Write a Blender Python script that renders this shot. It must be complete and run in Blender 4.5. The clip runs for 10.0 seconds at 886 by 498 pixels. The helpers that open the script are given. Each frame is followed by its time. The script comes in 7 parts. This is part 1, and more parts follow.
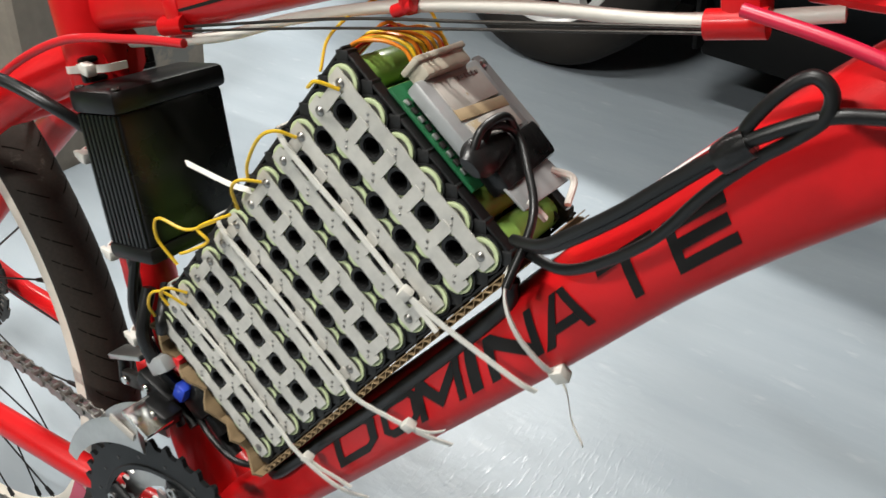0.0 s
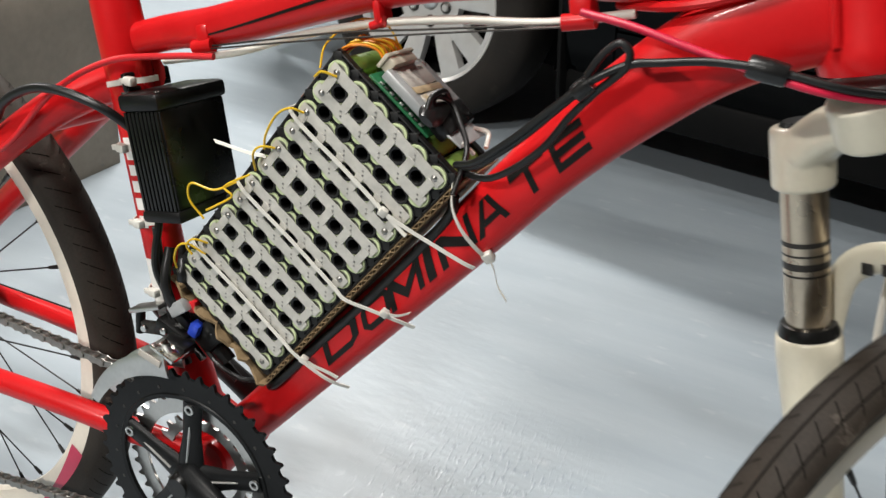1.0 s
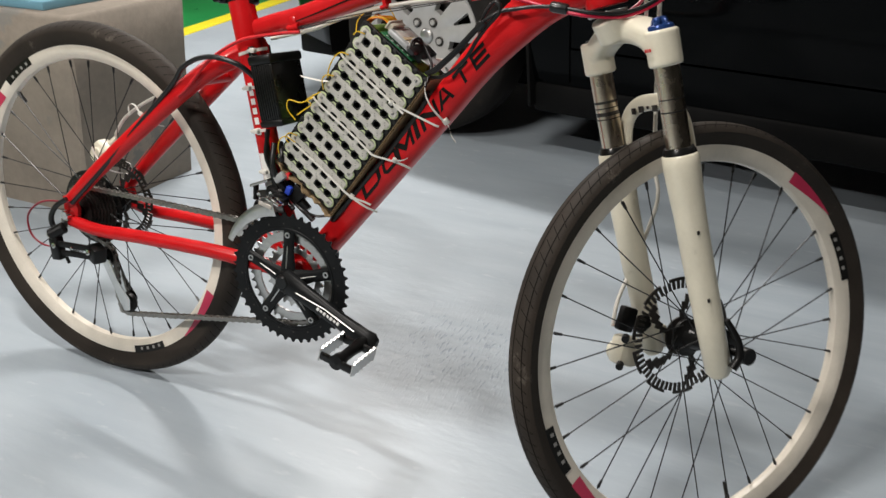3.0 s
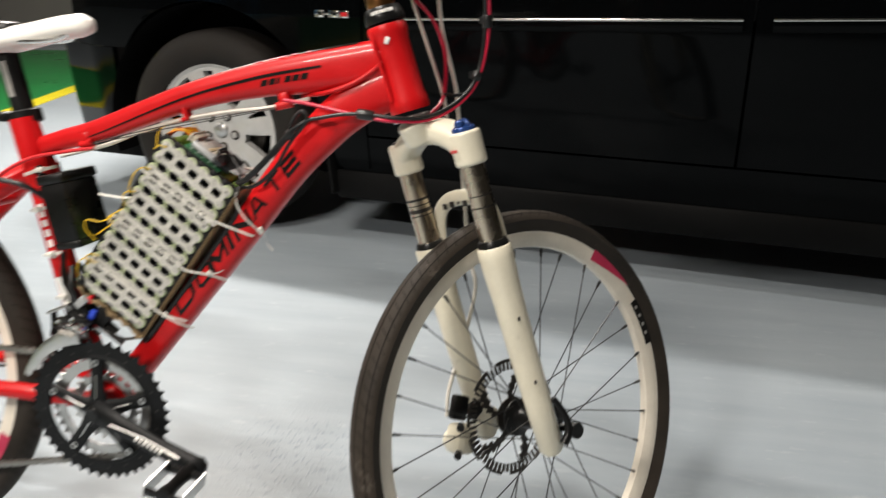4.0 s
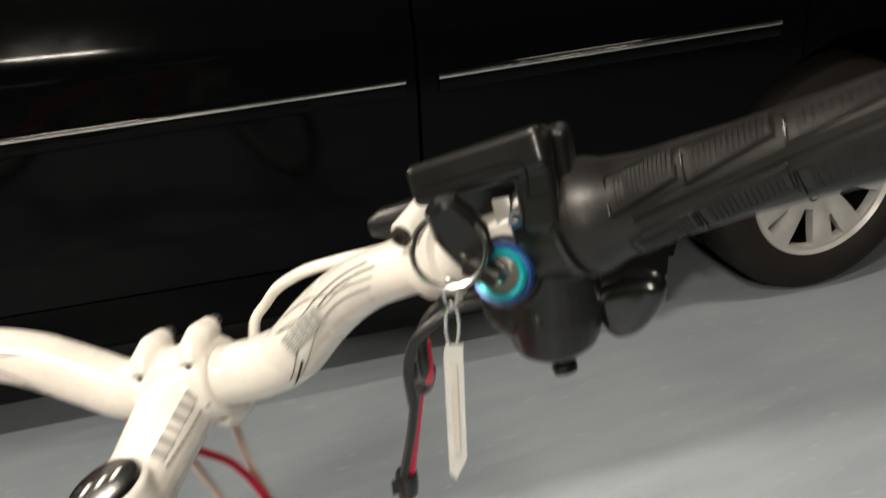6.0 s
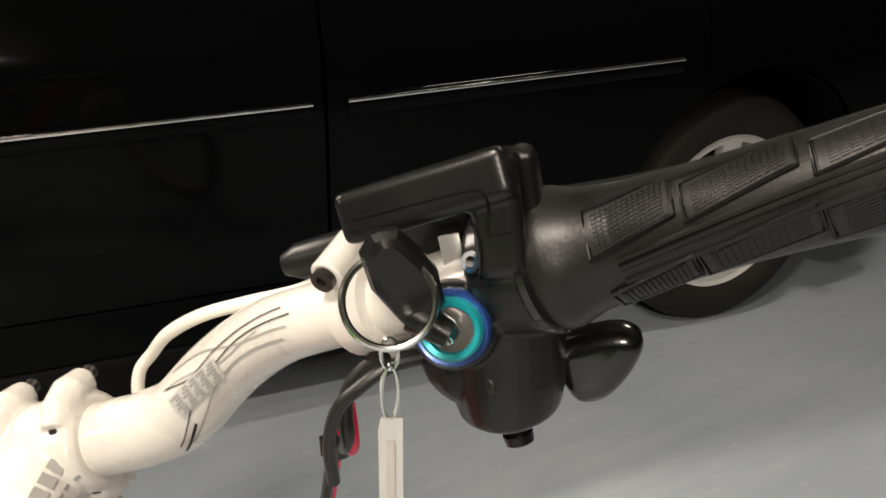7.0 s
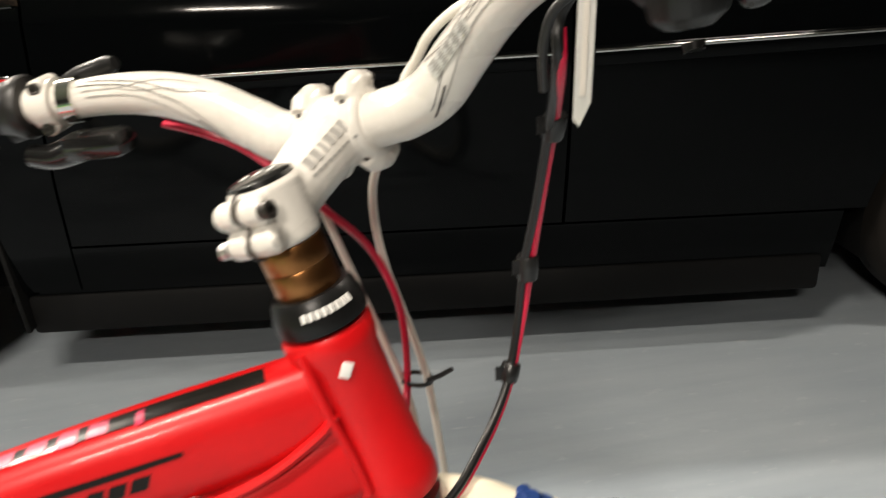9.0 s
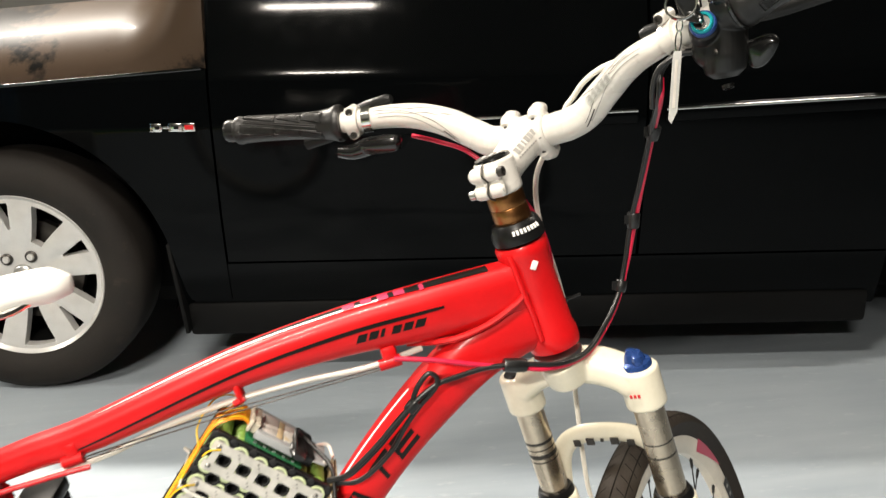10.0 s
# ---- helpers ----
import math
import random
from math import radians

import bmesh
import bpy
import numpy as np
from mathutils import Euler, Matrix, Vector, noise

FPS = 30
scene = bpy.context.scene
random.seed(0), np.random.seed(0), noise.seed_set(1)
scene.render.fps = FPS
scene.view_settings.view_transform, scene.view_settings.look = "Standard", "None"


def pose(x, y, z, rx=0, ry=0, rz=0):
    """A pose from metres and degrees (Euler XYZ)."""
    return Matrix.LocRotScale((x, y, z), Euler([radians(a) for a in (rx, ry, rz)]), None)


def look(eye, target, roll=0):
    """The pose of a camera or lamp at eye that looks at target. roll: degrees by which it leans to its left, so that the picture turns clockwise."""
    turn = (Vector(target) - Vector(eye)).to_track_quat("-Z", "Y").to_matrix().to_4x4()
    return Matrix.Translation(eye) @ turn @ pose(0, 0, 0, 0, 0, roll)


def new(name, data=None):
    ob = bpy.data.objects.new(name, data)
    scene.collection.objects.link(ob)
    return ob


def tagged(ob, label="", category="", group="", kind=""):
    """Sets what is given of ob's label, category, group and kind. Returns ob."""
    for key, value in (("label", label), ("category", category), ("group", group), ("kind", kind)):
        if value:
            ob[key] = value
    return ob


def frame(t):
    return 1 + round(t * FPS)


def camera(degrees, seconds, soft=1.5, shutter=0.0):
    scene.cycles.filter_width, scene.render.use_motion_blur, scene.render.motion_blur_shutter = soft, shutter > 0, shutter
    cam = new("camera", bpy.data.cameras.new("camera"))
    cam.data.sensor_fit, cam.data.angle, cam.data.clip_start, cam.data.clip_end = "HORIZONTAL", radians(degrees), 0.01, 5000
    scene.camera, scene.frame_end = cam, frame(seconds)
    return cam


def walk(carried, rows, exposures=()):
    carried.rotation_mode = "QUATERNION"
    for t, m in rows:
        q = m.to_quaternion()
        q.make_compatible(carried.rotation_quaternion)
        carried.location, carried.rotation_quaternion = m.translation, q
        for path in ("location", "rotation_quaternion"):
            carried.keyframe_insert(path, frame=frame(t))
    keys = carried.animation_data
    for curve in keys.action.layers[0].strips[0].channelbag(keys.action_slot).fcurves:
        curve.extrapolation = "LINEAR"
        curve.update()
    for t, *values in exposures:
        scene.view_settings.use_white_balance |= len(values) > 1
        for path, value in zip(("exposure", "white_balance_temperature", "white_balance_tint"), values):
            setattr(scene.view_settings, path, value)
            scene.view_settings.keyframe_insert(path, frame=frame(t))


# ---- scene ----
from mathutils.bvhtree import BVHTree

cam = camera(57.0, 10.0, soft=1.4, shutter=0.4)
PATH = [
    (0, (0.2801, -0.2191, 0.8340), (-0.6012, 1.1540, -0.3226), 2.11),
    (0.5, (0.2956, -0.3097, 0.8445), (-0.4995, 1.1615, -0.2524), 2.67),
    (1, (0.3469, -0.4323, 0.8609), (-0.3375, 1.1635, -0.1316), 4.05),
    (1.5, (0.4342, -0.5435, 0.8820), (-0.2811, 1.0943, -0.0157), 3.02),
    (1.7, (0.4838, -0.5955, 0.8915), (-0.2571, 1.0415, 0.0131), 2.64),
    (2, (0.5574, -0.6753, 0.8837), (-0.2148, 0.9575, 0.0247), 2.52),
    (2.2, (0.5913, -0.6867, 0.8814), (-0.2265, 0.8887, -0.0401), 1.70),
    (3.3, (0.6388, -1.0347, 0.9259), (-0.0471, 0.6429, 0.0802), -0.78),
    (3.5, (0.6286, -1.0452, 0.9619), (0.0580, 0.6587, 0.0837), -0.64),
    (4, (0.6100, -0.9486, 0.9321), (0.2779, 0.8985, 0.2408), 0.60),
    (4.2, (0.5772, -0.8372, 0.9687), (0.3492, 1.0181, 0.2575), 0.61),
    (4.5, (0.5003, -0.6738, 0.9975), (0.4258, 1.1722, 0.2317), 0.72),
    (4.7, (0.5002, -0.6104, 0.9824), (0.4295, 1.2532, 0.2598), 0.01),
    (5, (0.4229, -0.4962, 1.0498), (0.5736, 1.3080, 0.2001), -0.11),
    (5.5, (0.3329, -0.3414, 1.1185), (0.9002, 1.3370, 0.1906), -1.22),
    (5.8, (0.3303, -0.2699, 1.1600), (1.0253, 1.3775, 0.2639), -3.06),
    (6, (0.3427, -0.2242, 1.1681), (1.0929, 1.4224, 0.3161), -2.80),
    (6.2, (0.3613, -0.1937, 1.1696), (1.1509, 1.4485, 0.3453), -2.77),
    (7.3, (0.3533, -0.1736, 1.1454), (1.3655, 1.3483, 0.3335), 1.25),
    (7.5, (0.3518, -0.1738, 1.1450), (1.3698, 1.3345, 0.3152), 0.86),
    (8, (0.3496, -0.1789, 1.1416), (1.2970, 1.3784, 0.3186), -0.06),
    (8.5, (0.3430, -0.2081, 1.1038), (0.9839, 1.5279, 0.3451), -0.55),
    (8.7, (0.3321, -0.2309, 1.0809), (0.9351, 1.5119, 0.3068), 0.20),
    (9, (0.3129, -0.3014, 1.0448), (0.7600, 1.4916, 0.2797), -0.92),
    (9.2, (0.2579, -0.3483, 1.0395), (0.7583, 1.4548, 0.3335), -0.56),
    (9.5, (0.2050, -0.4725, 1.0665), (0.5871, 1.3697, 0.3880), -0.70),
    (9.7, (0.1863, -0.5519, 1.0724), (0.4862, 1.3242, 0.4478), -1.58),
    (10, (0.1474, -0.6304, 1.0763), (0.4635, 1.2454, 0.4588), -0.86),
]
EXPOSURES = [(0.0, -0.1, 6350, 10), (1.0, -0.1, 6400, 11), (2.0, -0.22, 6350, 12), (3.3, -0.34, 6650, 13), (3.5, -0.42, 6800, 13), (4.0, 0.1, 6800, 13), (5.0, 0.25, 6950, 12), (6.0, 0.05, 7200, 13), (7.5, 0.05, 7300, 16), (8.5, 0.08, 7250, 14), (10.0, 0.53, 7000, 12)]
walk(cam, [(t, look(eye, target, roll)) for t, eye, target, roll in PATH], EXPOSURES)
LEAN = 6.61

# ---------------------------------------------------------------- light
world = bpy.data.worlds.new("garage_air")
scene.world = world
world.use_nodes = True
world.node_tree.nodes["Background"].inputs[0].default_value = (0.75, 0.85, 1.0, 1)
world.node_tree.nodes["Background"].inputs[1].default_value = 0.03


# ---------------------------------------------------------------- materials
def material(name, base, rough=0.5, metal=0.0, var=0.12, scale=30.0, fine=260.0, bump=0.05, coat=0.0, rough_var=0.12,
             wear=None, wear_at=0.7, wear_soft=0.04, wear_scale=60.0, spec=0.5, transmit=0.0, coat_rough=0.05, depth=0.0004):
    """A principled surface with two scales of colour variation, grain relief and optional specks of wear."""
    m = bpy.data.materials.new(name)
    m.use_nodes = True
    nt = m.node_tree
    n, l = nt.nodes, nt.links
    p = n["Principled BSDF"]
    co = n.new("ShaderNodeTexCoord")
    big = n.new("ShaderNodeTexNoise")
    big.inputs["Scale"].default_value = scale
    big.inputs["Detail"].default_value = 4
    small = n.new("ShaderNodeTexNoise")
    small.inputs["Scale"].default_value = fine
    small.inputs["Detail"].default_value = 3
    for t in (big, small):
        l.new(co.outputs["Object"], t.inputs["Vector"])
    add = n.new("ShaderNodeMath")
    add.operation = "MULTIPLY_ADD"
    add.inputs[1].default_value = 0.35
    l.new(small.outputs["Fac"], add.inputs[0])
    l.new(big.outputs["Fac"], add.inputs[2])
    ramp = n.new("ShaderNodeValToRGB")
    ramp.color_ramp.elements[0].position, ramp.color_ramp.elements[1].position = 0.42, 0.92
    ramp.color_ramp.elements[0].color = (*[c * (1 - var) for c in base], 1)
    ramp.color_ramp.elements[1].color = (*[min(1, c * (1 + var)) for c in base], 1)
    l.new(add.outputs[0], ramp.inputs[0])
    colour = ramp.outputs[0]
    if wear:
        spot = n.new("ShaderNodeTexNoise")
        spot.inputs["Scale"].default_value = wear_scale
        spot.inputs["Detail"].default_value = 6
        spot.inputs["Roughness"].default_value = 0.7
        l.new(co.outputs["Object"], spot.inputs["Vector"])
        cut = n.new("ShaderNodeMapRange")
        cut.inputs["From Min"].default_value, cut.inputs["From Max"].default_value = wear_at, wear_at + wear_soft
        l.new(spot.outputs["Fac"], cut.inputs["Value"])
        mix = n.new("ShaderNodeMix")
        mix.data_type = "RGBA"
        l.new(cut.outputs[0], mix.inputs["Factor"])
        l.new(colour, mix.inputs["A"])
        mix.inputs["B"].default_value = (*wear, 1)
        colour = mix.outputs["Result"]
    l.new(colour, p.inputs["Base Color"])
    rr = n.new("ShaderNodeMapRange")
    rr.inputs["To Min"].default_value, rr.inputs["To Max"].default_value = max(0.02, rough - rough_var), min(1, rough + rough_var)
    l.new(big.outputs["Fac"], rr.inputs["Value"])
    l.new(rr.outputs[0], p.inputs["Roughness"])
    p.inputs["Metallic"].default_value = metal
    p.inputs["Specular IOR Level"].default_value = spec
    p.inputs["Coat Weight"].default_value = coat
    p.inputs["Coat Roughness"].default_value = coat_rough
    p.inputs["Transmission Weight"].default_value = transmit
    if bump:
        b = n.new("ShaderNodeBump")
        b.inputs["Strength"].default_value = bump
        b.inputs["Distance"].default_value = depth
        l.new(small.outputs["Fac"], b.inputs["Height"])
        l.new(b.outputs[0], p.inputs["Normal"])
    return m


RED = material("red_frame_paint", (0.56, 0.006, 0.008), 0.40, var=0.08, coat=0.14, coat_rough=0.10, spec=0.3, bump=0.02, wear=(0.6, 0.35, 0.3), wear_at=0.735, wear_scale=45)
CREAM = material("cream_fork_paint", (0.74, 0.69, 0.55), 0.32, var=0.06, coat=0.4, bump=0.03, wear=(0.2, 0.17, 0.12), wear_at=0.745, wear_scale=38)
WHITE = material("white_bar_paint", (0.63, 0.60, 0.55), 0.28, var=0.05, coat=0.5, bump=0.02, wear=(0.35, 0.32, 0.28), wear_at=0.78, wear_scale=50)
RIMWHITE = material("white_rim", (0.74, 0.68, 0.58), 0.35, var=0.08, bump=0.03, wear=(0.12, 0.1, 0.08), wear_at=0.74, wear_scale=40)
RUBBER = material("tyre_rubber", (0.026, 0.020, 0.0150), 0.68, spec=0.25, var=0.45, scale=9, fine=420, bump=0.5, wear=(0.075, 0.062, 0.05), wear_at=0.62, wear_scale=18)
GROOVE = material("tyre_groove", (0.006, 0.005, 0.004), 0.9, spec=0.1, var=0.2, bump=0.2)
GRIPRUB = material("grip_rubber", (0.007, 0.0065, 0.006), 0.42, spec=0.42, var=0.15, fine=900, bump=0.2)
BLACKPL = material("black_plastic", (0.006, 0.006, 0.0058), 0.30, spec=0.36, var=0.2, fine=700, bump=0.15)
GLOSSBLK = material("gloss_black_plastic", (0.006, 0.006, 0.006), 0.20, var=0.2, fine=500, bump=0.05, coat=0.3)
BLACKAL = material("black_anodised", (0.006, 0.006, 0.006), 0.36, metal=0.0, spec=0.30, var=0.25, bump=0.05, wear=(0.25, 0.25, 0.25), wear_at=0.74, wear_scale=60)
RINGBLK = material("black_chainring_coat", (0.008, 0.0085, 0.009), 0.40, spec=0.16, var=0.3, scale=40, bump=0.08, wear=(0.22, 0.22, 0.22), wear_at=0.76, wear_scale=70)
DARKMET = material("dark_steel", (0.06, 0.055, 0.05), 0.4, metal=0.8, var=0.3, bump=0.1)
CABLEBLK = material("black_cable", (0.007, 0.007, 0.007), 0.38, var=0.15, bump=0.05)
TAPE = material("black_tape", (0.009, 0.009, 0.009), 0.3, var=0.3, fine=150, bump=0.6, depth=0.001)
CHROME = material("polished_steel", (0.72, 0.71, 0.68), 0.16, metal=1.0, var=0.08, bump=0.02)
ALU = material("brushed_aluminium", (0.58, 0.57, 0.55), 0.34, metal=1.0, var=0.12, bump=0.1)
STANCH = material("worn_stanchion", (0.58, 0.49, 0.38), 0.27, metal=1.0, var=0.15, bump=0.03, wear=(0.10, 0.08, 0.06), wear_at=0.64, wear_scale=22)
COPPER = material("copper_spacer", (0.34, 0.15, 0.055), 0.34, metal=1.0, var=0.05, bump=0.02, rough_var=0.03)
BLUEKN = material("blue_anodised", (0.02, 0.06, 0.22), 0.28, metal=0.4, var=0.15, bump=0.05)
NICKEL = material("nickel_strip", (0.60, 0.58, 0.53), 0.46, metal=0.35, var=0.14, scale=60, fine=300, bump=0.35, depth=0.0006)
CELLGRN = material("green_cell_wrap", (0.25, 0.42, 0.09), 0.3, var=0.15, bump=0.02)
CELLEND = material("cell_end_ring", (0.56, 0.64, 0.37), 0.45, var=0.15, scale=120, bump=0.05)
SPOTW = material("spot_weld_steel", (0.35, 0.34, 0.32), 0.35, metal=0.9, var=0.3, scale=300, bump=0.3)
HOLDER = material("black_cell_holder", (0.006, 0.006, 0.006), 0.5, var=0.2, bump=0.1)
PCB = material("green_circuit_board", (0.015, 0.12, 0.045), 0.35, var=0.2, scale=150, bump=0.1)
PLATE = material("grey_heat_plate", (0.42, 0.43, 0.43), 0.42, metal=0.4, var=0.1, bump=0.05)
PAPER = material("stained_white_label", (0.44, 0.41, 0.37), 0.6, var=0.12, scale=40, bump=0.2, wear=(0.35, 0.27, 0.16), wear_at=0.6, wear_scale=30)
CARD = material("brown_cardboard", (0.24, 0.165, 0.085), 0.85, var=0.2, scale=60, bump=0.4)
IVORY = material("ivory_plug", (0.52, 0.47, 0.37), 0.45, var=0.06, bump=0.05)
KRAFT = material("brown_paper_tape", (0.34, 0.25, 0.14), 0.7, var=0.15, bump=0.2)
CHAINST = material("oily_chain_steel", (0.26, 0.25, 0.23), 0.36, metal=0.9, var=0.25, scale=80, bump=0.05)
DKRED = material("dark_red_housing", (0.22, 0.008, 0.02), 0.4, var=0.1, bump=0)
NYLON = material("white_nylon_tie", (0.70, 0.68, 0.62), 0.35, var=0.05, bump=0.02)
WYEL = material("yellow_wire", (0.78, 0.50, 0.02), 0.35, var=0.08, bump=0)
WORG = material("orange_wire", (0.80, 0.24, 0.015), 0.35, var=0.08, bump=0)
WRED = material("red_wire", (0.60, 0.015, 0.02), 0.35, var=0.08, bump=0)
WWHT = material("white_cable_housing", (0.72, 0.69, 0.62), 0.4, var=0.06, bump=0.02)
WPNK = material("red_cable_housing", (0.60, 0.012, 0.05), 0.35, var=0.06, bump=0)
WBLU = material("blue_connector", (0.02, 0.06, 0.5), 0.4, var=0.1, bump=0)
DECALBLK = material("black_decal", (0.009, 0.008, 0.007), 0.35, var=0.2, bump=0, spec=0.2)
DECALGRY = material("grey_decal", (0.30, 0.29, 0.27), 0.4, var=0.1, bump=0)
DECALPNK = material("pink_decal", (0.52, 0.03, 0.085), 0.35, var=0.1, bump=0)
DECALYEL = material("yellow_decal", (0.75, 0.6, 0.03), 0.45, var=0.1, bump=0)
DECALWHT = material("white_decal", (0.78, 0.77, 0.74), 0.4, var=0.05, bump=0)
STICKER = material("silver_sticker", (0.55, 0.55, 0.52), 0.35, metal=0.3, var=0.08, bump=0.05)
TEAL = material("teal_lock_ring", (0.0, 0.32, 0.36), 0.22, metal=0.4, var=0.1, bump=0)
CLEARPL = material("clear_plastic", (0.80, 0.79, 0.76), 0.15, var=0.03, bump=0, transmit=0.55)
LEATHER = material("white_saddle_cover", (0.78, 0.75, 0.70), 0.4, var=0.04, fine=600, bump=0.2)
CARPAINT = material("black_car_paint", (0.0014, 0.0017, 0.0019), 0.08, var=0.05, bump=0, rough_var=0.03, spec=0.075)
# the tan wear patches paint a reflected ceiling and wall into the colour
REFLECTPAINT = material("tan_reflection_car_paint", (0.004, 0.0035, 0.0032), 0.34, var=0.35, scale=3, bump=0, spec=0.055, rough_var=0.16, coat=0.05, coat_rough=0.08, wear=(0.045, 0.030, 0.020), wear_at=0.44, wear_soft=0.06, wear_scale=2.6)
CREASEPAINT = material("glossy_black_car_paint", (0.002, 0.002, 0.002), 0.06, var=0.05, bump=0, rough_var=0.02, spec=0.5, coat=0.5)
CARPLAST = material("dark_car_plastic", (0.0035, 0.0035, 0.0035), 0.6, spec=0.12, var=0.15, bump=0.2)
CARTYRE = material("car_tyre_rubber", (0.013, 0.0105, 0.0085), 0.75, spec=0.3, var=0.4, scale=8, fine=200, bump=0.4, wear=(0.03, 0.024, 0.018), wear_at=0.6, wear_soft=0.1, wear_scale=12)
CARRIM = material("silver_alloy", (0.56, 0.55, 0.53), 0.34, metal=0.25, var=0.06, bump=0.03)
CONCRETE = material("concrete", (0.25, 0.215, 0.175), 0.88, var=0.2, scale=5, fine=60, bump=0.4, depth=0.002, wear=(0.2, 0.19, 0.17), wear_at=0.58, wear_scale=4)
WALLP = material("grey_wall_paint", (0.13, 0.124, 0.115), 0.75, var=0.06, scale=3, fine=80, bump=0.2)
CEILP = material("grey_ceiling", (0.24, 0.22, 0.19), 0.85, var=0.08, scale=3, bump=0.2)
BLUESTEEL = material("blue_painted_steel", (0.012, 0.14, 0.30), 0.4, var=0.12, scale=6, bump=0.1)
PALEBLUE = material("pale_blue_painted_steel", (0.16, 0.34, 0.44), 0.45, var=0.12, scale=8, bump=0.1)
YELLINE = material("yellow_floor_paint", (0.80, 0.68, 0.03), 0.4, var=0.08, scale=6, bump=0.1)
GREENFL = material("green_floor_paint", (0.015, 0.24, 0.06), 0.3, var=0.12, scale=3, bump=0.1, rough_var=0.08)


def floor_material():
    """Blue-grey resin floor: cloudy tone, brushed streaks, scuffs and an uneven shine."""
    m = bpy.data.materials.new("blue_grey_resin_floor")
    m.use_nodes = True
    n, l = m.node_tree.nodes, m.node_tree.links
    p = n["Principled BSDF"]
    co = n.new("ShaderNodeTexCoord")

    def noise_node(scale, detail, stretch=None, turn=0.0):
        t = n.new("ShaderNodeTexNoise")
        t.inputs["Scale"].default_value, t.inputs["Detail"].default_value = scale, detail
        mp = n.new("ShaderNodeMapping")
        mp.inputs["Rotation"].default_value = (0, 0, turn)
        mp.inputs["Scale"].default_value = stretch or (1, 1, 1)
        l.new(co.outputs["Object"], mp.inputs["Vector"])
        l.new(mp.outputs[0], t.inputs["Vector"])
        return t

    cloud, streak, scuff = noise_node(1.6, 5), noise_node(9, 6, (0.25, 2.2, 1), 0.5), noise_node(26, 8, (0.6, 1.6, 1), 0.9)
    ramp = n.new("ShaderNodeValToRGB")
    e = ramp.color_ramp.elements
    e[0].position, e[0].color = 0.3, (0.27, 0.315, 0.355, 1)
    e[1].position, e[1].color = 0.75, (0.375, 0.42, 0.455, 1)
    s = n.new("ShaderNodeMath")
    s.operation = "MULTIPLY_ADD"
    s.inputs[1].default_value = 0.45
    l.new(streak.outputs["Fac"], s.inputs[0])
    h = n.new("ShaderNodeMath")
    h.operation = "MULTIPLY"
    h.inputs[1].default_value = 0.6
    l.new(cloud.outputs["Fac"], h.inputs[0])
    l.new(h.outputs[0], s.inputs[2])
    l.new(s.outputs[0], ramp.inputs[0])
    cut = n.new("ShaderNodeMapRange")
    cut.inputs["From Min"].default_value, cut.inputs["From Max"].default_value = 0.62, 0.75
    cut.inputs["To Max"].default_value = 0.5
    l.new(scuff.outputs["Fac"], cut.inputs["Value"])
    mix = n.new("ShaderNodeMix")
    mix.data_type = "RGBA"
    mix.inputs["B"].default_value = (0.46, 0.49, 0.51, 1)
    l.new(cut.outputs[0], mix.inputs["Factor"])
    l.new(ramp.outputs[0], mix.inputs["A"])
    l.new(mix.outputs["Result"], p.inputs["Base Color"])
    rr = n.new("ShaderNodeMapRange")
    p.inputs["Specular IOR Level"].default_value = 0.32
    rr.inputs["To Min"].default_value, rr.inputs["To Max"].default_value = 0.30, 0.50
    l.new(streak.outputs["Fac"], rr.inputs["Value"])
    b = n.new("ShaderNodeBump")
    b.inputs["Strength"].default_value, b.inputs["Distance"].default_value = 0.2, 0.004
    # a scratched patch beside the bottom bracket
    place = n.new("ShaderNodeVectorMath")
    place.operation = "DISTANCE"
    place.inputs[1].default_value = (0.10, 0.34, 0.0)
    l.new(co.outputs["Object"], place.inputs[0])
    near = n.new("ShaderNodeMapRange")
    near.inputs["From Min"].default_value, near.inputs["From Max"].default_value = 0.26, 0.03
    near.inputs["To Min"].default_value, near.inputs["To Max"].default_value = 0.0, 1.0
    l.new(place.outputs["Value"], near.inputs["Value"])
    nicks = noise_node(110, 5, (1.9, 0.32, 1), -0.06)
    deep = n.new("ShaderNodeMapRange")
    deep.inputs["From Min"].default_value, deep.inputs["From Max"].default_value = 0.52, 0.66
    l.new(nicks.outputs["Fac"], deep.inputs["Value"])
    both = n.new("ShaderNodeMath")
    both.operation = "MULTIPLY"
    l.new(near.outputs[0], both.inputs[0])
    l.new(deep.outputs[0], both.inputs[1])
    polish = n.new("ShaderNodeMath")
    polish.operation = "MULTIPLY"
    polish.inputs[1].default_value = 0.30
    l.new(both.outputs[0], polish.inputs[0])
    sheen = n.new("ShaderNodeMath")
    sheen.operation = "SUBTRACT"
    sheen.use_clamp = True
    l.new(rr.outputs[0], sheen.inputs[0])
    l.new(polish.outputs[0], sheen.inputs[1])
    l.new(sheen.outputs[0], p.inputs["Roughness"])
    height = n.new("ShaderNodeMath")
    height.operation = "MULTIPLY_ADD"
    height.inputs[1].default_value = 0.75
    l.new(both.outputs[0], height.inputs[0])
    l.new(scuff.outputs["Fac"], height.inputs[2])
    l.new(height.outputs[0], b.inputs["Height"])
    l.new(b.outputs[0], p.inputs["Normal"])
    return m


FLOOR = floor_material()


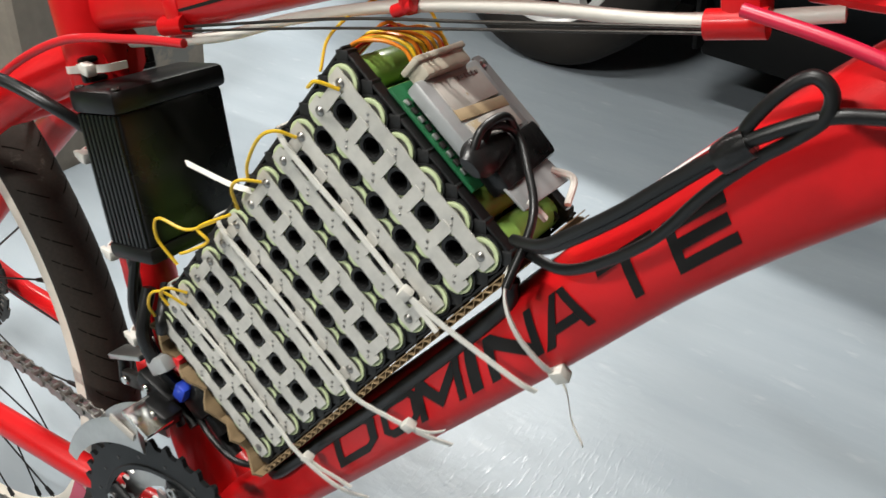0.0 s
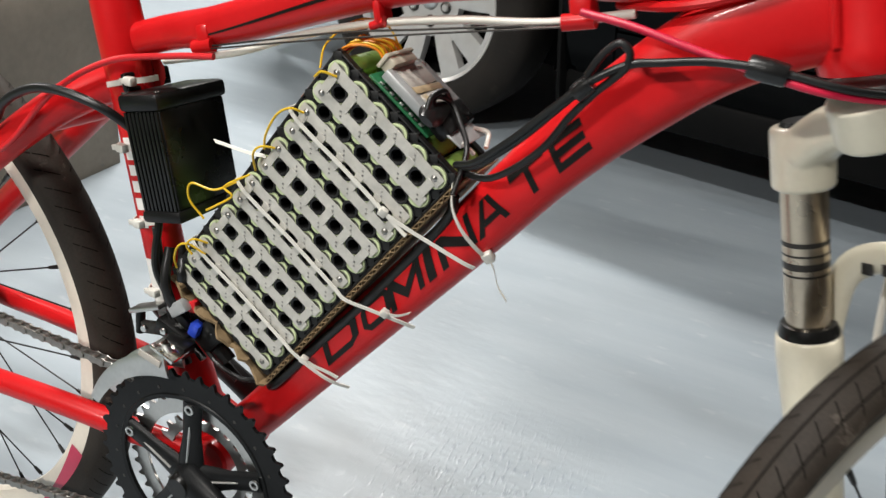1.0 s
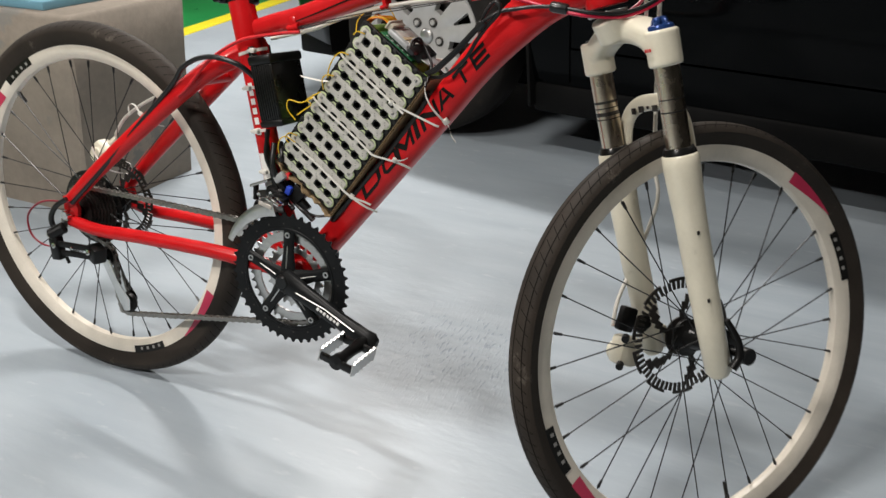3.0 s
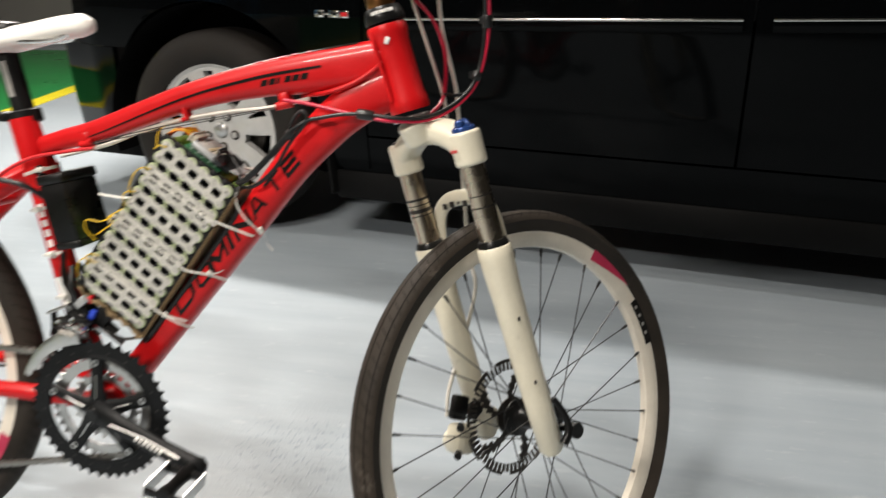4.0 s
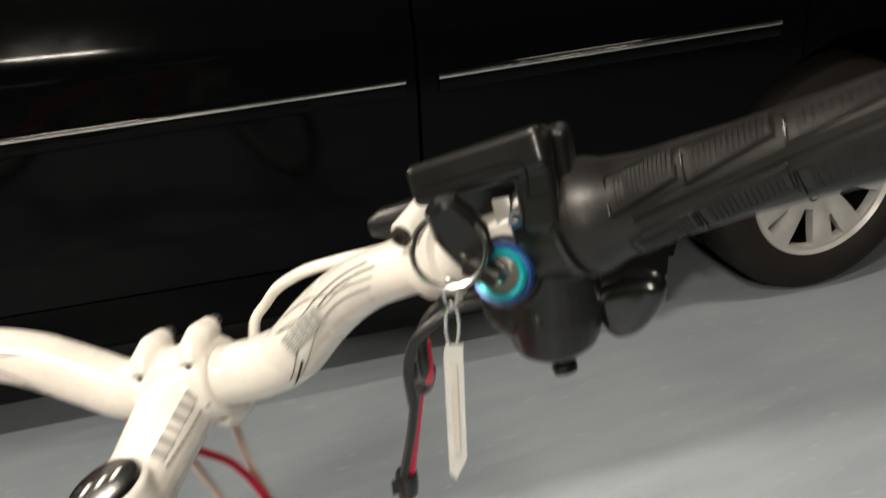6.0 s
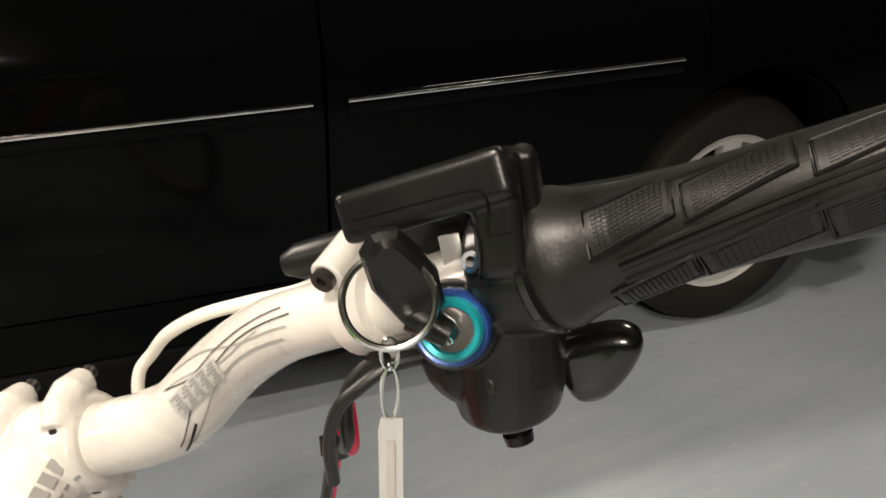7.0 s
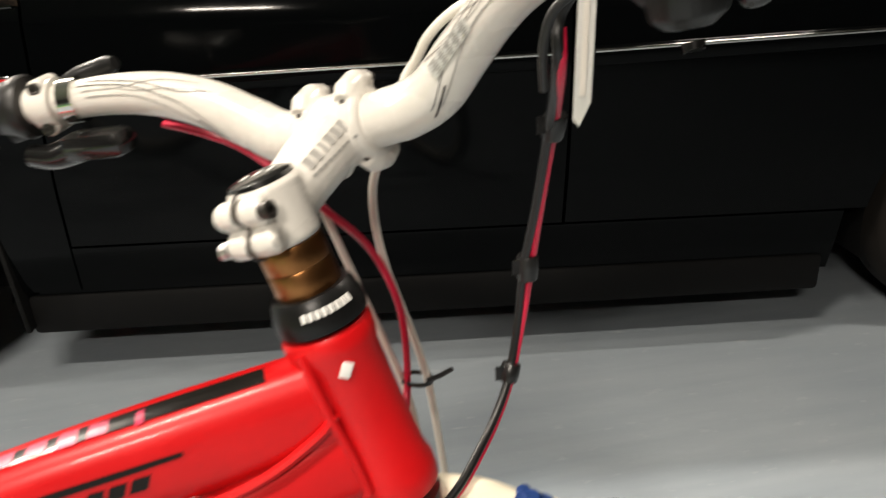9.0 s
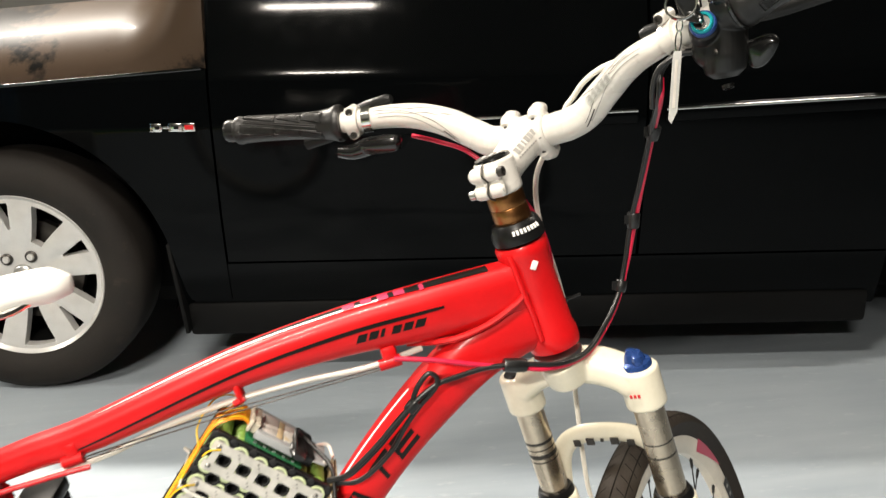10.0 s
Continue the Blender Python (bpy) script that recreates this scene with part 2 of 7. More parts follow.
def glow(name, colour, strength):
    m = bpy.data.materials.new(name)
    m.use_nodes = True
    p = m.node_tree.nodes["Principled BSDF"]
    p.inputs["Base Color"].default_value = (0.9, 0.9, 0.9, 1)
    p.inputs["Emission Color"].default_value = (*colour, 1)
    p.inputs["Emission Strength"].default_value = strength
    return m


# ---------------------------------------------------------------- mesh helpers
class Geo:
    """Gathers vertices and faces for one mesh."""

    def __init__(self):
        self.v, self.f, self.m = [], [], []
        self.slot = 0

    def add(self, verts, faces):
        o = len(self.v)
        self.v += [tuple(map(float, p)) for p in verts]
        self.f += [tuple(o + i for i in f) for f in faces]
        self.m += [self.slot] * len(faces)
        return self

    def sweep(self, path, radius, n=12, ref=None, flat=1.0, caps=True, closed=False, power=2.0):
        """A tube along path; flat scales the section towards ref, power squares it off."""
        p = np.array(path, float)
        k = len(p)
        r = np.full(k, radius, float) if np.isscalar(radius) else np.array(radius, float)
        w = np.full(k, flat, float) if np.isscalar(flat) else np.array(flat, float)
        t = np.gradient(p, axis=0) if not closed else np.roll(p, -1, 0) - np.roll(p, 1, 0)
        for i in range(1, k):
            if np.linalg.norm(t[i]) < 1e-9:
                t[i] = t[i - 1]
        t /= np.linalg.norm(t, axis=1)[:, None] + 1e-12
        if ref is None:
            b = np.cross(t[0], [0.3, 0.5, 0.8])
            if np.linalg.norm(b) < 1e-3:
                b = np.cross(t[0], [0.0, 1.0, 0.1])
            frames = []
            for i in range(k):
                b = b - t[i] * np.dot(b, t[i])
                b /= np.linalg.norm(b)
                frames.append(b.copy())
            bb = np.array(frames)
        else:
            bb = np.array(ref, float)[None] - t * (t @ np.array(ref, float))[:, None]
            bb /= np.linalg.norm(bb, axis=1)[:, None]
        nn = np.cross(bb, t)
        a = np.arange(n) * 2 * np.pi / n
        ca, sa = (np.sign(q) * np.abs(q) ** (2 / power) for q in (np.cos(a), np.sin(a)))
        ring = p[:, None] + (nn[:, None] * ca[None, :, None] + bb[:, None] * (w[:, None] * sa[None])[..., None]) * r[:, None, None]
        faces = []
        for i in range(k if closed else k - 1):
            j = (i + 1) % k
            faces += [(i * n + q, i * n + (q + 1) % n, j * n + (q + 1) % n, j * n + q) for q in range(n)]
        if caps and not closed:
            faces += [tuple(range(n - 1, -1, -1)), tuple((k - 1) * n + q for q in range(n))]
        return self.add(ring.reshape(-1, 3), faces)

    def lathe(self, profile, o=(0, 0, 0), d=(0, 0, 1), n=24, arc=None):
        """Turns (radius, height) pairs round the axis d through o."""
        d = Vector(d).normalized()
        q = d.to_track_quat("Z", "Y").to_matrix()
        k = len(profile)
        a0, a1 = arc or (0, 2 * math.pi)
        full = arc is None
        steps = n if full else n + 1
        vs = []
        for i in range(steps):
            a = a0 + (a1 - a0) * i / n
            for r, h in profile:
                vs.append(Vector(o) + q @ Vector((r * math.cos(a), r * math.sin(a), h)))
        faces = []
        for i in range(n):
            j = (i + 1) % steps
            faces += [(i * k + c, j * k + c, j * k + c + 1, i * k + c + 1) for c in range(k - 1)]
        return self.add(vs, faces)

    def cyl(self, a, b, r, r2=None, n=16):
        a, b = Vector(a), Vector(b)
        h = (b - a).length
        r2 = r if r2 is None else r2
        e = min(r, r2, h) * 0.12
        return self.lathe([(0, 0), (r - e, 0), (r, e), (r2, h - e), (r2 - e, h), (0, h)], a, b - a, n)

    def box(self, centre, size, m=None, bevel=0.0, seg=2):
        bm = bmesh.new()
        bmesh.ops.create_cube(bm, size=1.0)
        bmesh.ops.scale(bm, vec=size, verts=bm.verts)
        if bevel:
            bmesh.ops.bevel(bm, geom=bm.edges[:], offset=bevel, segments=seg, affect="EDGES", profile=0.5)
        m = (m or Matrix()).to_3x3()
        c = Vector(centre)
        bm.verts.index_update()
        vs = [c + m @ v.co for v in bm.verts]
        fs = [tuple(v.index for v in f.verts) for f in bm.faces]
        bm.free()
        return self.add(vs, fs)

    def prism(self, outline, thick, to, hole=None):
        """Extrudes a 2D outline by thick; to(x, y, h) gives the place. hole has as many points as outline."""
        n = len(outline)
        vs = [to(x, y, h) for h in (0, thick) for x, y in outline]
        side = [(i, (i + 1) % n, n + (i + 1) % n, n + i) for i in range(n)]
        if hole is None:
            return self.add(vs, side + [tuple(range(n - 1, -1, -1)), tuple(range(n, 2 * n))])
        vs += [to(x, y, h) for h in (0, thick) for x, y in hole]
        side += [(2 * n + (i + 1) % n, 2 * n + i, 3 * n + i, 3 * n + (i + 1) % n) for i in range(n)]
        caps = []
        for i in range(n):
            j = (i + 1) % n
            caps += [(i, 2 * n + i, 2 * n + j, j), (n + i, n + j, 3 * n + j, 3 * n + i)]
        return self.add(vs, side + caps)

    def plate(self, outline, thick, to, soft=0.002):
        """A slab with softened edges on both faces; outline runs round once."""
        q = np.array(outline, float)
        a, b = q - np.roll(q, 1, 0), np.roll(q, -1, 0) - q
        area = np.sum(q[:, 0] * np.roll(q[:, 1], -1) - q[:, 1] * np.roll(q[:, 0], -1))
        na, nb = (np.stack([-v[:, 1], v[:, 0]], 1) / np.linalg.norm(v, axis=1)[:, None] * np.sign(area) for v in (a, b))
        m = na + nb
        m /= np.maximum(np.sum(m * na, axis=1), 0.5)[:, None]
        n, vs = len(q), []
        for h, k in ((0, 1.0), (0.35 * soft, 0.35), (soft, 0.0), (thick - soft, 0.0), (thick - 0.35 * soft, 0.35), (thick, 1.0)):
            vs += [to(x, y, h) for x, y in q + m * soft * k]
        fs = [(r * n + i, r * n + (i + 1) % n, (r + 1) * n + (i + 1) % n, (r + 1) * n + i) for r in range(5) for i in range(n)]
        return self.add(vs, fs + [tuple(range(n - 1, -1, -1)), tuple(range(5 * n, 6 * n))])

    def ribbon(self, path, across, width, thick, up):
        """A flat strap along path: across is its width direction, up its outer side."""
        p = np.array(path, float)
        a = np.array(across, float)
        u = np.array(up, float)
        a = np.broadcast_to(a, p.shape)
        u = np.broadcast_to(u, p.shape)
        k = len(p)
        vs = np.stack([p - a * width / 2, p + a * width / 2, p + a * width / 2 + u * thick, p - a * width / 2 + u * thick], 1).reshape(-1, 3)
        faces = []
        for i in range(k - 1):
            faces += [(4 * i + c, 4 * i + (c + 1) % 4, 4 * i + 4 + (c + 1) % 4, 4 * i + 4 + c) for c in range(4)]
        faces += [(3, 2, 1, 0), tuple(4 * (k - 1) + c for c in range(4))]
        return self.add(vs, faces)


def spline(points, n=40):
    """Catmull-Rom samples through points of any width."""
    p = np.array(points, float)
    p = np.vstack([2 * p[0] - p[1], p, 2 * p[-1] - p[-2]])
    out = []
    for s in np.linspace(0, len(p) - 3 - 1e-9, n):
        i, u = int(s), s - int(s)
        a, b, c, d = p[i:i + 4]
        out.append(0.5 * (2 * b + (c - a) * u + (2 * a - 5 * b + 4 * c - d) * u * u + (3 * b - a - 3 * c + d) * u ** 3))
    return np.array(out)


def mesh_of(name, geo, mats, sharp=40):
    me = bpy.data.meshes.new(name)
    me.from_pydata(geo.v, [], geo.f)
    for m in mats if isinstance(mats, (list, tuple)) else [mats]:
        me.materials.append(m)
    me.polygons.foreach_set("material_index", geo.m)
    bm = bmesh.new()
    bm.from_mesh(me)
    bmesh.ops.recalc_face_normals(bm, faces=bm.faces)
    bm.to_mesh(me)
    bm.free()
    me.polygons.foreach_set("use_smooth", [True] * len(me.polygons))
    me.set_sharp_from_angle(angle=radians(sharp))
    return me


def thing(name, at, label, category, group="", kind=""):
    """An Empty at a thing's base."""
    e = new(name)
    e.empty_display_size = 0.05
    e.matrix_basis = at
    return tagged(e, label, category, group, kind)


def total(ob):
    """The pose of ob in the world, by its parents."""
    return total(ob.parent) @ ob.matrix_parent_inverse @ ob.matrix_basis if ob.parent else ob.matrix_basis.copy()


def part(name, geo, mats, parent, label="", at=None, sharp=40):
    """One mesh under a thing or part; its vertices are in the frame at (the world if None)."""
    me = geo if isinstance(geo, bpy.types.Mesh) else mesh_of(name, geo, mats, sharp)
    ob = new(name, me)
    ob.parent = parent
    if parent is not None:
        ob.matrix_parent_inverse = total(parent).inverted()
    ob.matrix_basis = at or Matrix()
    if label:
        ob["label"] = label
    return ob


def solo(name, geo, mats, label, category, at=None, group="", kind="", sharp=40):
    """A thing that is a single mesh."""
    return tagged(part(name, geo, mats, None, "", at, sharp), label, category, group, kind)


def blended(geo, mats, voxel=0.001, smooth=4, sharp=70):
    """One smooth skin over the closed pieces of geo, as a cast or moulded part has."""
    tmp = new("blend", mesh_of("blend", geo, mats))
    r = tmp.modifiers.new("remesh", "REMESH")
    r.mode, r.voxel_size = "VOXEL", voxel
    if smooth:
        m = tmp.modifiers.new("smooth", "SMOOTH")
        m.factor, m.iterations = 0.5, smooth
    me = bpy.data.meshes.new_from_object(tmp.evaluated_get(bpy.context.evaluated_depsgraph_get()))
    bpy.data.objects.remove(tmp)
    me.polygons.foreach_set("use_smooth", [True] * len(me.polygons))
    me.set_sharp_from_angle(angle=radians(sharp))
    return me


def on_skin(me, start, way):
    """Where a line from start first meets a mesh: the place and the normal."""
    tree = BVHTree.FromPolygons([v.co for v in me.vertices], [p.vertices for p in me.polygons])
    place, normal, _, _ = tree.ray_cast(Vector(start), Vector(way).normalized())
    return place, normal


# ---------------------------------------------------------------- the garage
def slab(name, lo, hi, mat, label, category, at=None):
    g = Geo()
    c = [(a + b) / 2 for a, b in zip(lo, hi)]
    g.box(c, [b - a for a, b in zip(lo, hi)])
    return solo(name, g, mat, label, category, at, kind="structure")


X0, X1, Y0, Y1, H = -8.0, 9.0, -9.0, 6.5, 2.75
slab("floor", (X0, Y0, -0.1), (X1, Y1, 0.0), FLOOR, "glossy blue-grey resin garage floor with scuffs and streaks", "floor")
slab("wall_west", (X0 - 0.2, Y0, 0), (X0, Y1, H), WALLP, "plain grey painted garage wall", "wall")
slab("wall_east", (X1, Y0, 0), (X1 + 0.2, Y1, H), WALLP, "plain grey painted garage wall", "wall")
slab("wall_south", (X0, Y0 - 0.2, 0), (X1, Y0, H), WALLP, "plain grey painted garage wall", "wall")
slab("wall_north", (X0, Y1, 0), (X1, Y1 + 0.2, H), WALLP, "plain grey painted garage wall", "wall")
slab("ceiling", (X0, Y0, H), (X1, Y1, H + 0.2), CEILP, "plain grey garage ceiling", "ceiling")

# painted walkway: yellow band, green strip, yellow band
LANE = pose(-2.68, 2.9, 0, 0, 0, 9)
slab("trim_1", (-0.08, -7.0, 0.0), (0.04, 3.4, 0.004), YELLINE, "bright yellow painted line on the floor", "floor line", LANE)
slab("floor_2", (-1.45, -7.0, 0.0), (-0.08, 3.4, 0.003), GREENFL, "green painted walkway on the floor", "walkway", LANE)
slab("trim_2", (-1.57, -7.0, 0.0), (-1.45, 3.4, 0.004), YELLINE, "bright yellow painted line on the floor", "floor line", LANE)


def ceiling_lamp(x, y, turn, watts, long=1.2):
    """A batten with one tube; the lamp sits where the tube is."""
    at = pose(x, y, H, 0, 0, turn)
    e = thing("ceiling_lamp", at, "unseen white fluorescent batten lamp fixed to the ceiling", "ceiling lamp", "fluorescent battens")
    g = Geo().box((0, 0, -0.03), (long + 0.06, 0.07, 0.055), bevel=0.006)
    part("housing", g, WHITE, e, "", at)
    g = Geo().cyl((-long / 2, 0, -0.085), (long / 2, 0, -0.085), 0.014, n=10)
    part("tube", g, TUBEGLOW, e, "glowing white tube", at)
    for s in (-1, 1):
        g = Geo().box(((long / 2 + 0.01) * s, 0, -0.07), (0.02, 0.03, 0.05), bevel=0.003)
        part("socket", g, WHITE, e, "", at)
    a = bpy.data.lights.new("tube_light", "AREA")
    a.shape, a.size, a.size_y, a.energy, a.color = "RECTANGLE", long, 0.09, watts, (1.0, 0.965, 0.90)
    lamp = new("tube_light", a)
    lamp.parent = e
    lamp.location = (0, 0, -0.11)


TUBEGLOW = glow("lit_tube", (1.0, 0.97, 0.92), 60.0)
# the last, weakest batten is added out of view to lift the floor by the car
LAMPS = [(-1.35, 2.5, -8, 155, 1.2), (-0.42, -0.45, -8, 50, 0.6), (-0.95, -2.5, -8, 110, 0.6), (-4.3, 1.0, -8, 80, 1.2), (2.1, 0.75, -8, 14, 0.6)]
for lx, ly, turn, watts, long in LAMPS:
    ceiling_lamp(lx, ly, turn, watts, long)


# concrete plinth with a blue steel column foot on it
def plinth():
    at = pose(-1.11, 0.500, 0)
    g = Geo()
    # the face beside the bicycle leans out a little towards its top
    ring = lambda z, out, cut: [(-0.95 + cut, cut, z), (out - cut, cut, z), (out, cut * 2, z), (out, 0.43 - cut, z), (out - cut, 0.43, z), (-0.95 + cut, 0.43, z)]
    rows = [ring(z, out, cut) for z, out, cut in ((0.0, -0.004, 0.006), (0.02, 0.0, 0.008), (0.20, 0.018, 0.007), (0.38, 0.034, 0.009), (0.528, 0.046, 0.007), (0.540, 0.038, 0.016))]
    k = 6
    g.add([p for r in rows for p in r], [(i * k + j, i * k + (j + 1) % k, (i + 1) * k + (j + 1) % k, (i + 1) * k + j) for i in range(len(rows) - 1) for j in range(k)] + [tuple(range(k - 1, -1, -1)), tuple((len(rows) - 1) * k + j for j in range(k))])
    solo("concrete_plinth", g, CONCRETE, "weathered grey concrete plinth standing on the floor", "plinth", at)
    top = at @ pose(-0.02, 0.02, 0.540)
    e = thing("steel_column", top, "blue painted steel column on a pale blue base plate", "column")
    part("base_plate", Geo().box((-0.36, 0.19, 0.011), (0.62, 0.33, 0.022), bevel=0.003), PALEBLUE, e, "pale blue painted plate", top)
    g = Geo()
    for y in (0.08, 0.30):
        g.box((-0.32, y, 0.022 + 1.09), (0.26, 0.02, 2.18), bevel=0.003)
    g.box((-0.32, 0.19, 0.022 + 1.09), (0.016, 0.2, 2.18))
    part("shaft", g, BLUESTEEL, e, "blue painted steel section", top)
    for x, y in ((-0.50, 0.06), (-0.13, 0.06), (-0.13, 0.31), (-0.50, 0.31)):
        b = part("anchor_bolt", Geo().cyl((x, y, 0.022), (x, y, 0.085), 0.012, n=12), PALEBLUE, e, "", top)
        part("nut", Geo().lathe([(0, 0), (0.022, 0), (0.022, 0.018), (0, 0.018)], (x, y, 0.0225), n=6), PALEBLUE, b, "", top)


plinth()


# ---------------------------------------------------------------- the parked car
CAR = pose(-0.641, 1.60, 0, 0, 0, -8.67)
WB, HUBZ, ARCH = 2.84, 0.338, 0.430


def car_side(z):
    """How far the flank lies behind its widest line at height z."""
    return float(np.interp(z, [0.2, 0.28, 0.36, 0.5, 0.74, 0.86, 0.93, 1.02, 1.06], [0.035, 0.014, 0.0, -0.018, -0.03, -0.022, 0.0, 0.03, 0.045]))


def car_plan(x):
    """How far the flank draws in towards the car's ends."""
    return float(np.interp(x, [-0.88, -0.75, -0.5, -0.2, 0.3, 2.9, 3.4, 3.65], [0.42, 0.2, 0.07, 0.015, 0, 0, 0.05, 0.22]))


def flank_panel(x0, x1, z0, z1, top=None, shift=0.0):
    """A body panel between two lines, with the wheel arches cut out and a turned-in lip."""
    g = Geo()
    nx, nz = max(6, int((x1 - x0) / 0.025)), 36
    idx, pts, ok = {}, [], {}
    for i in range(nx + 1):
        for j in range(nz + 1):
            x = x0 + (x1 - x0) * i / nx
            zt = top(x) if top else z1
            z = z0 + (zt - z0) * j / nz
            for hx in (0.0, WB):
                dx, dz = x - hx, z - HUBZ
                d = math.hypot(dx, dz)
                if 0.8 * ARCH < d < ARCH:
                    x, z = hx + dx * ARCH / d, HUBZ + dz * ARCH / d
            idx[i, j] = len(pts)
            ok[i, j] = all(math.hypot(x - hx, z - HUBZ) > ARCH - 1e-4 for hx in (0.0, WB))
            pts.append((x, car_side(z) + car_plan(x) + shift, z))
    quads = []
    for i in range(nx):
        for j in range(nz):
            c = [(i, j), (i + 1, j), (i + 1, j + 1), (i, j + 1)]
            if all(ok[q] for q in c):
                quads.append(tuple(idx[q] for q in c))
    edges = {}
    for q in quads:
        for a, b in zip(q, q[1:] + q[:1]):
            edges[frozenset((a, b))] = edges.get(frozenset((a, b)), 0) + 1
    rim = [tuple(e) for e, k in edges.items() if k == 1]
    n = len(pts)
    back = [(x, y + 0.025, z) for x, y, z in pts]
    g.add(pts + back, quads + [(a, b, n + b, n + a) for a, b in rim])
    return g


def car_wheel(car, x, label):
    at = CAR @ pose(x, 0.05 if x > 1 else 0.0, HUBZ) @ pose(0, 0, 0, 0, 12 if x < 1 else 31, 0)
    w = part("wheel", Geo().lathe([(0.213, 0.165), (0.224, 0.15), (0.218, 0.06), (0.226, 0.03), (0.231, 0.022), (0.226, 0.014), (0.218, 0.022), (0.207, 0.03)], (0, 0, 0), (0, 1, 0), 64),
             CARRIM, car, label, at)
    part("tyre", Geo().lathe([(0.224, 0.02), (0.240, 0.005), (0.262, -0.005), (0.298, -0.004), (0.326, 0.012), (0.336, 0.035), (0.338, 0.1), (0.336, 0.165), (0.315, 0.2), (0.224, 0.19)],
                             (0, 0, 0), (0, 1, 0), 72), CARTYRE, w, "dusty black car tyre", at)
    # five pairs of spokes: grid lines follow the sides of the tapering windows
    g = Geo()
    rs = [0.0, 0.03, 0.05, 0.075, 0.09, 0.1, 0.118, 0.135, 0.155, 0.17, 0.178, 0.188, 0.2]
    span = [0, 0.5, 1, 1.12, 1.5, 2, 2.5, 2.88, 3, 4]    # 0 to 1 wide window, 1 to 3 spoke, 3 to 4 slim window

    def angle(c, r):
        wide = float(np.interp(r, [0.09, 0.1, 0.178, 0.2], [9.0, 9.0, 12.5, 12.5]))
        slim = float(np.interp(r, [0.1, 0.118, 0.178], [3, 1.6, 5.2]))
        return float(np.interp(c, [0, 1, 3, 4], [0, wide, 36 - slim, 36]))
    grow = 1.09

    def dish(r, c):
        d = float(np.interp(r, [0, 0.05, 0.1, 0.178, 0.188, 0.2], [0.043, 0.043, 0.037, 0.024, 0.022, 0.024]))
        swell = math.sin(math.pi * min(1.0, max(0.0, (r - 0.075) / 0.107)))
        return d - 0.007 * swell * max(0.0, math.sin(math.pi * (c - 1) / 2)) if 1 <= c <= 3 else d
    cols = []
    for q in range(5):
        cols += [(72 * q, c, 1) for c in span[:-1]] + [(72 * q + 72, c, -1) for c in reversed(span[1:])]
    nt, k = len(cols), len(rs)

    def open_at(i, j):
        c = (cols[i][1] + cols[(i + 1) % nt][1]) / 2
        r = (rs[j] + rs[j + 1]) / 2
        return (c < 1 and 0.09 < r < 0.188) or (c > 3 and 0.118 < r < 0.188)
    kept = {(i, j) for i in range(nt) for j in range(k - 1) if not open_at(i, j)}
    vs = []
    for h in (0.0, 0.03):
        for base, c, sgn in cols:
            for r in rs:
                a = math.radians(base + sgn * angle(c, r))
                vs.append((grow * r * math.cos(a), dish(r, c) + h, grow * r * math.sin(a)))
    o = nt * k
    fs = []
    for i, j in sorted(kept):
        q = (i * k + j, ((i + 1) % nt) * k + j, ((i + 1) % nt) * k + j + 1, i * k + j + 1)
        fs.append(q)
        for (a, b), (di, dj) in zip(((q[0], q[1]), (q[1], q[2]), (q[2], q[3]), (q[3], q[0])), ((0, -1), (1, 0), (0, 1), (-1, 0))):
            if ((i + di) % nt, j + dj) not in kept and 0 <= j + dj < k - 1:
                fs.append((a, b, b + o, a + o))
    g.add(vs, fs)
    part("spokes", g, CARRIM, w, "silver five-twin-spoke alloy face", at, sharp=30)
    part("brake_disc", Geo().lathe([(0, 0.09), (0.145, 0.09), (0.145, 0.115), (0, 0.115)], (0, 0, 0), (0, 1, 0), 32), DARKMET, w, "", at)
    part("inner_barrel", Geo().lathe([(0.207, 0.03), (0.202, 0.16), (0, 0.17)], (0, 0, 0), (0, 1, 0), 32), CARPLAST, w, "", at)
    part("centre_cap", Geo().lathe([(0, 0.034), (0.02, 0.035), (0.027, 0.04), (0.03, 0.05)], (0, 0, 0), (0, 1, 0), 24), ALU, w, "", at)
    for q in range(5):
        a = math.radians(72 * q)
        c = (0.057 * math.cos(a), 0.057 * math.sin(a))
        part("lug_nut", Geo().lathe([(0.010, 0.036), (0.0125, 0.034), (0.0165, 0.0375), (0.0165, 0.05)], (c[0], 0, c[1]), (0, 1, 0), 18), DARKMET, w, "", at)
        part("nut_head", Geo().lathe([(0, 0.031), (0.008, 0.0315), (0.0105, 0.035), (0.0105, 0.05)], (c[0], 0, c[1]), (0, 1, 0), 12), CARRIM, w, "", at)
    return w


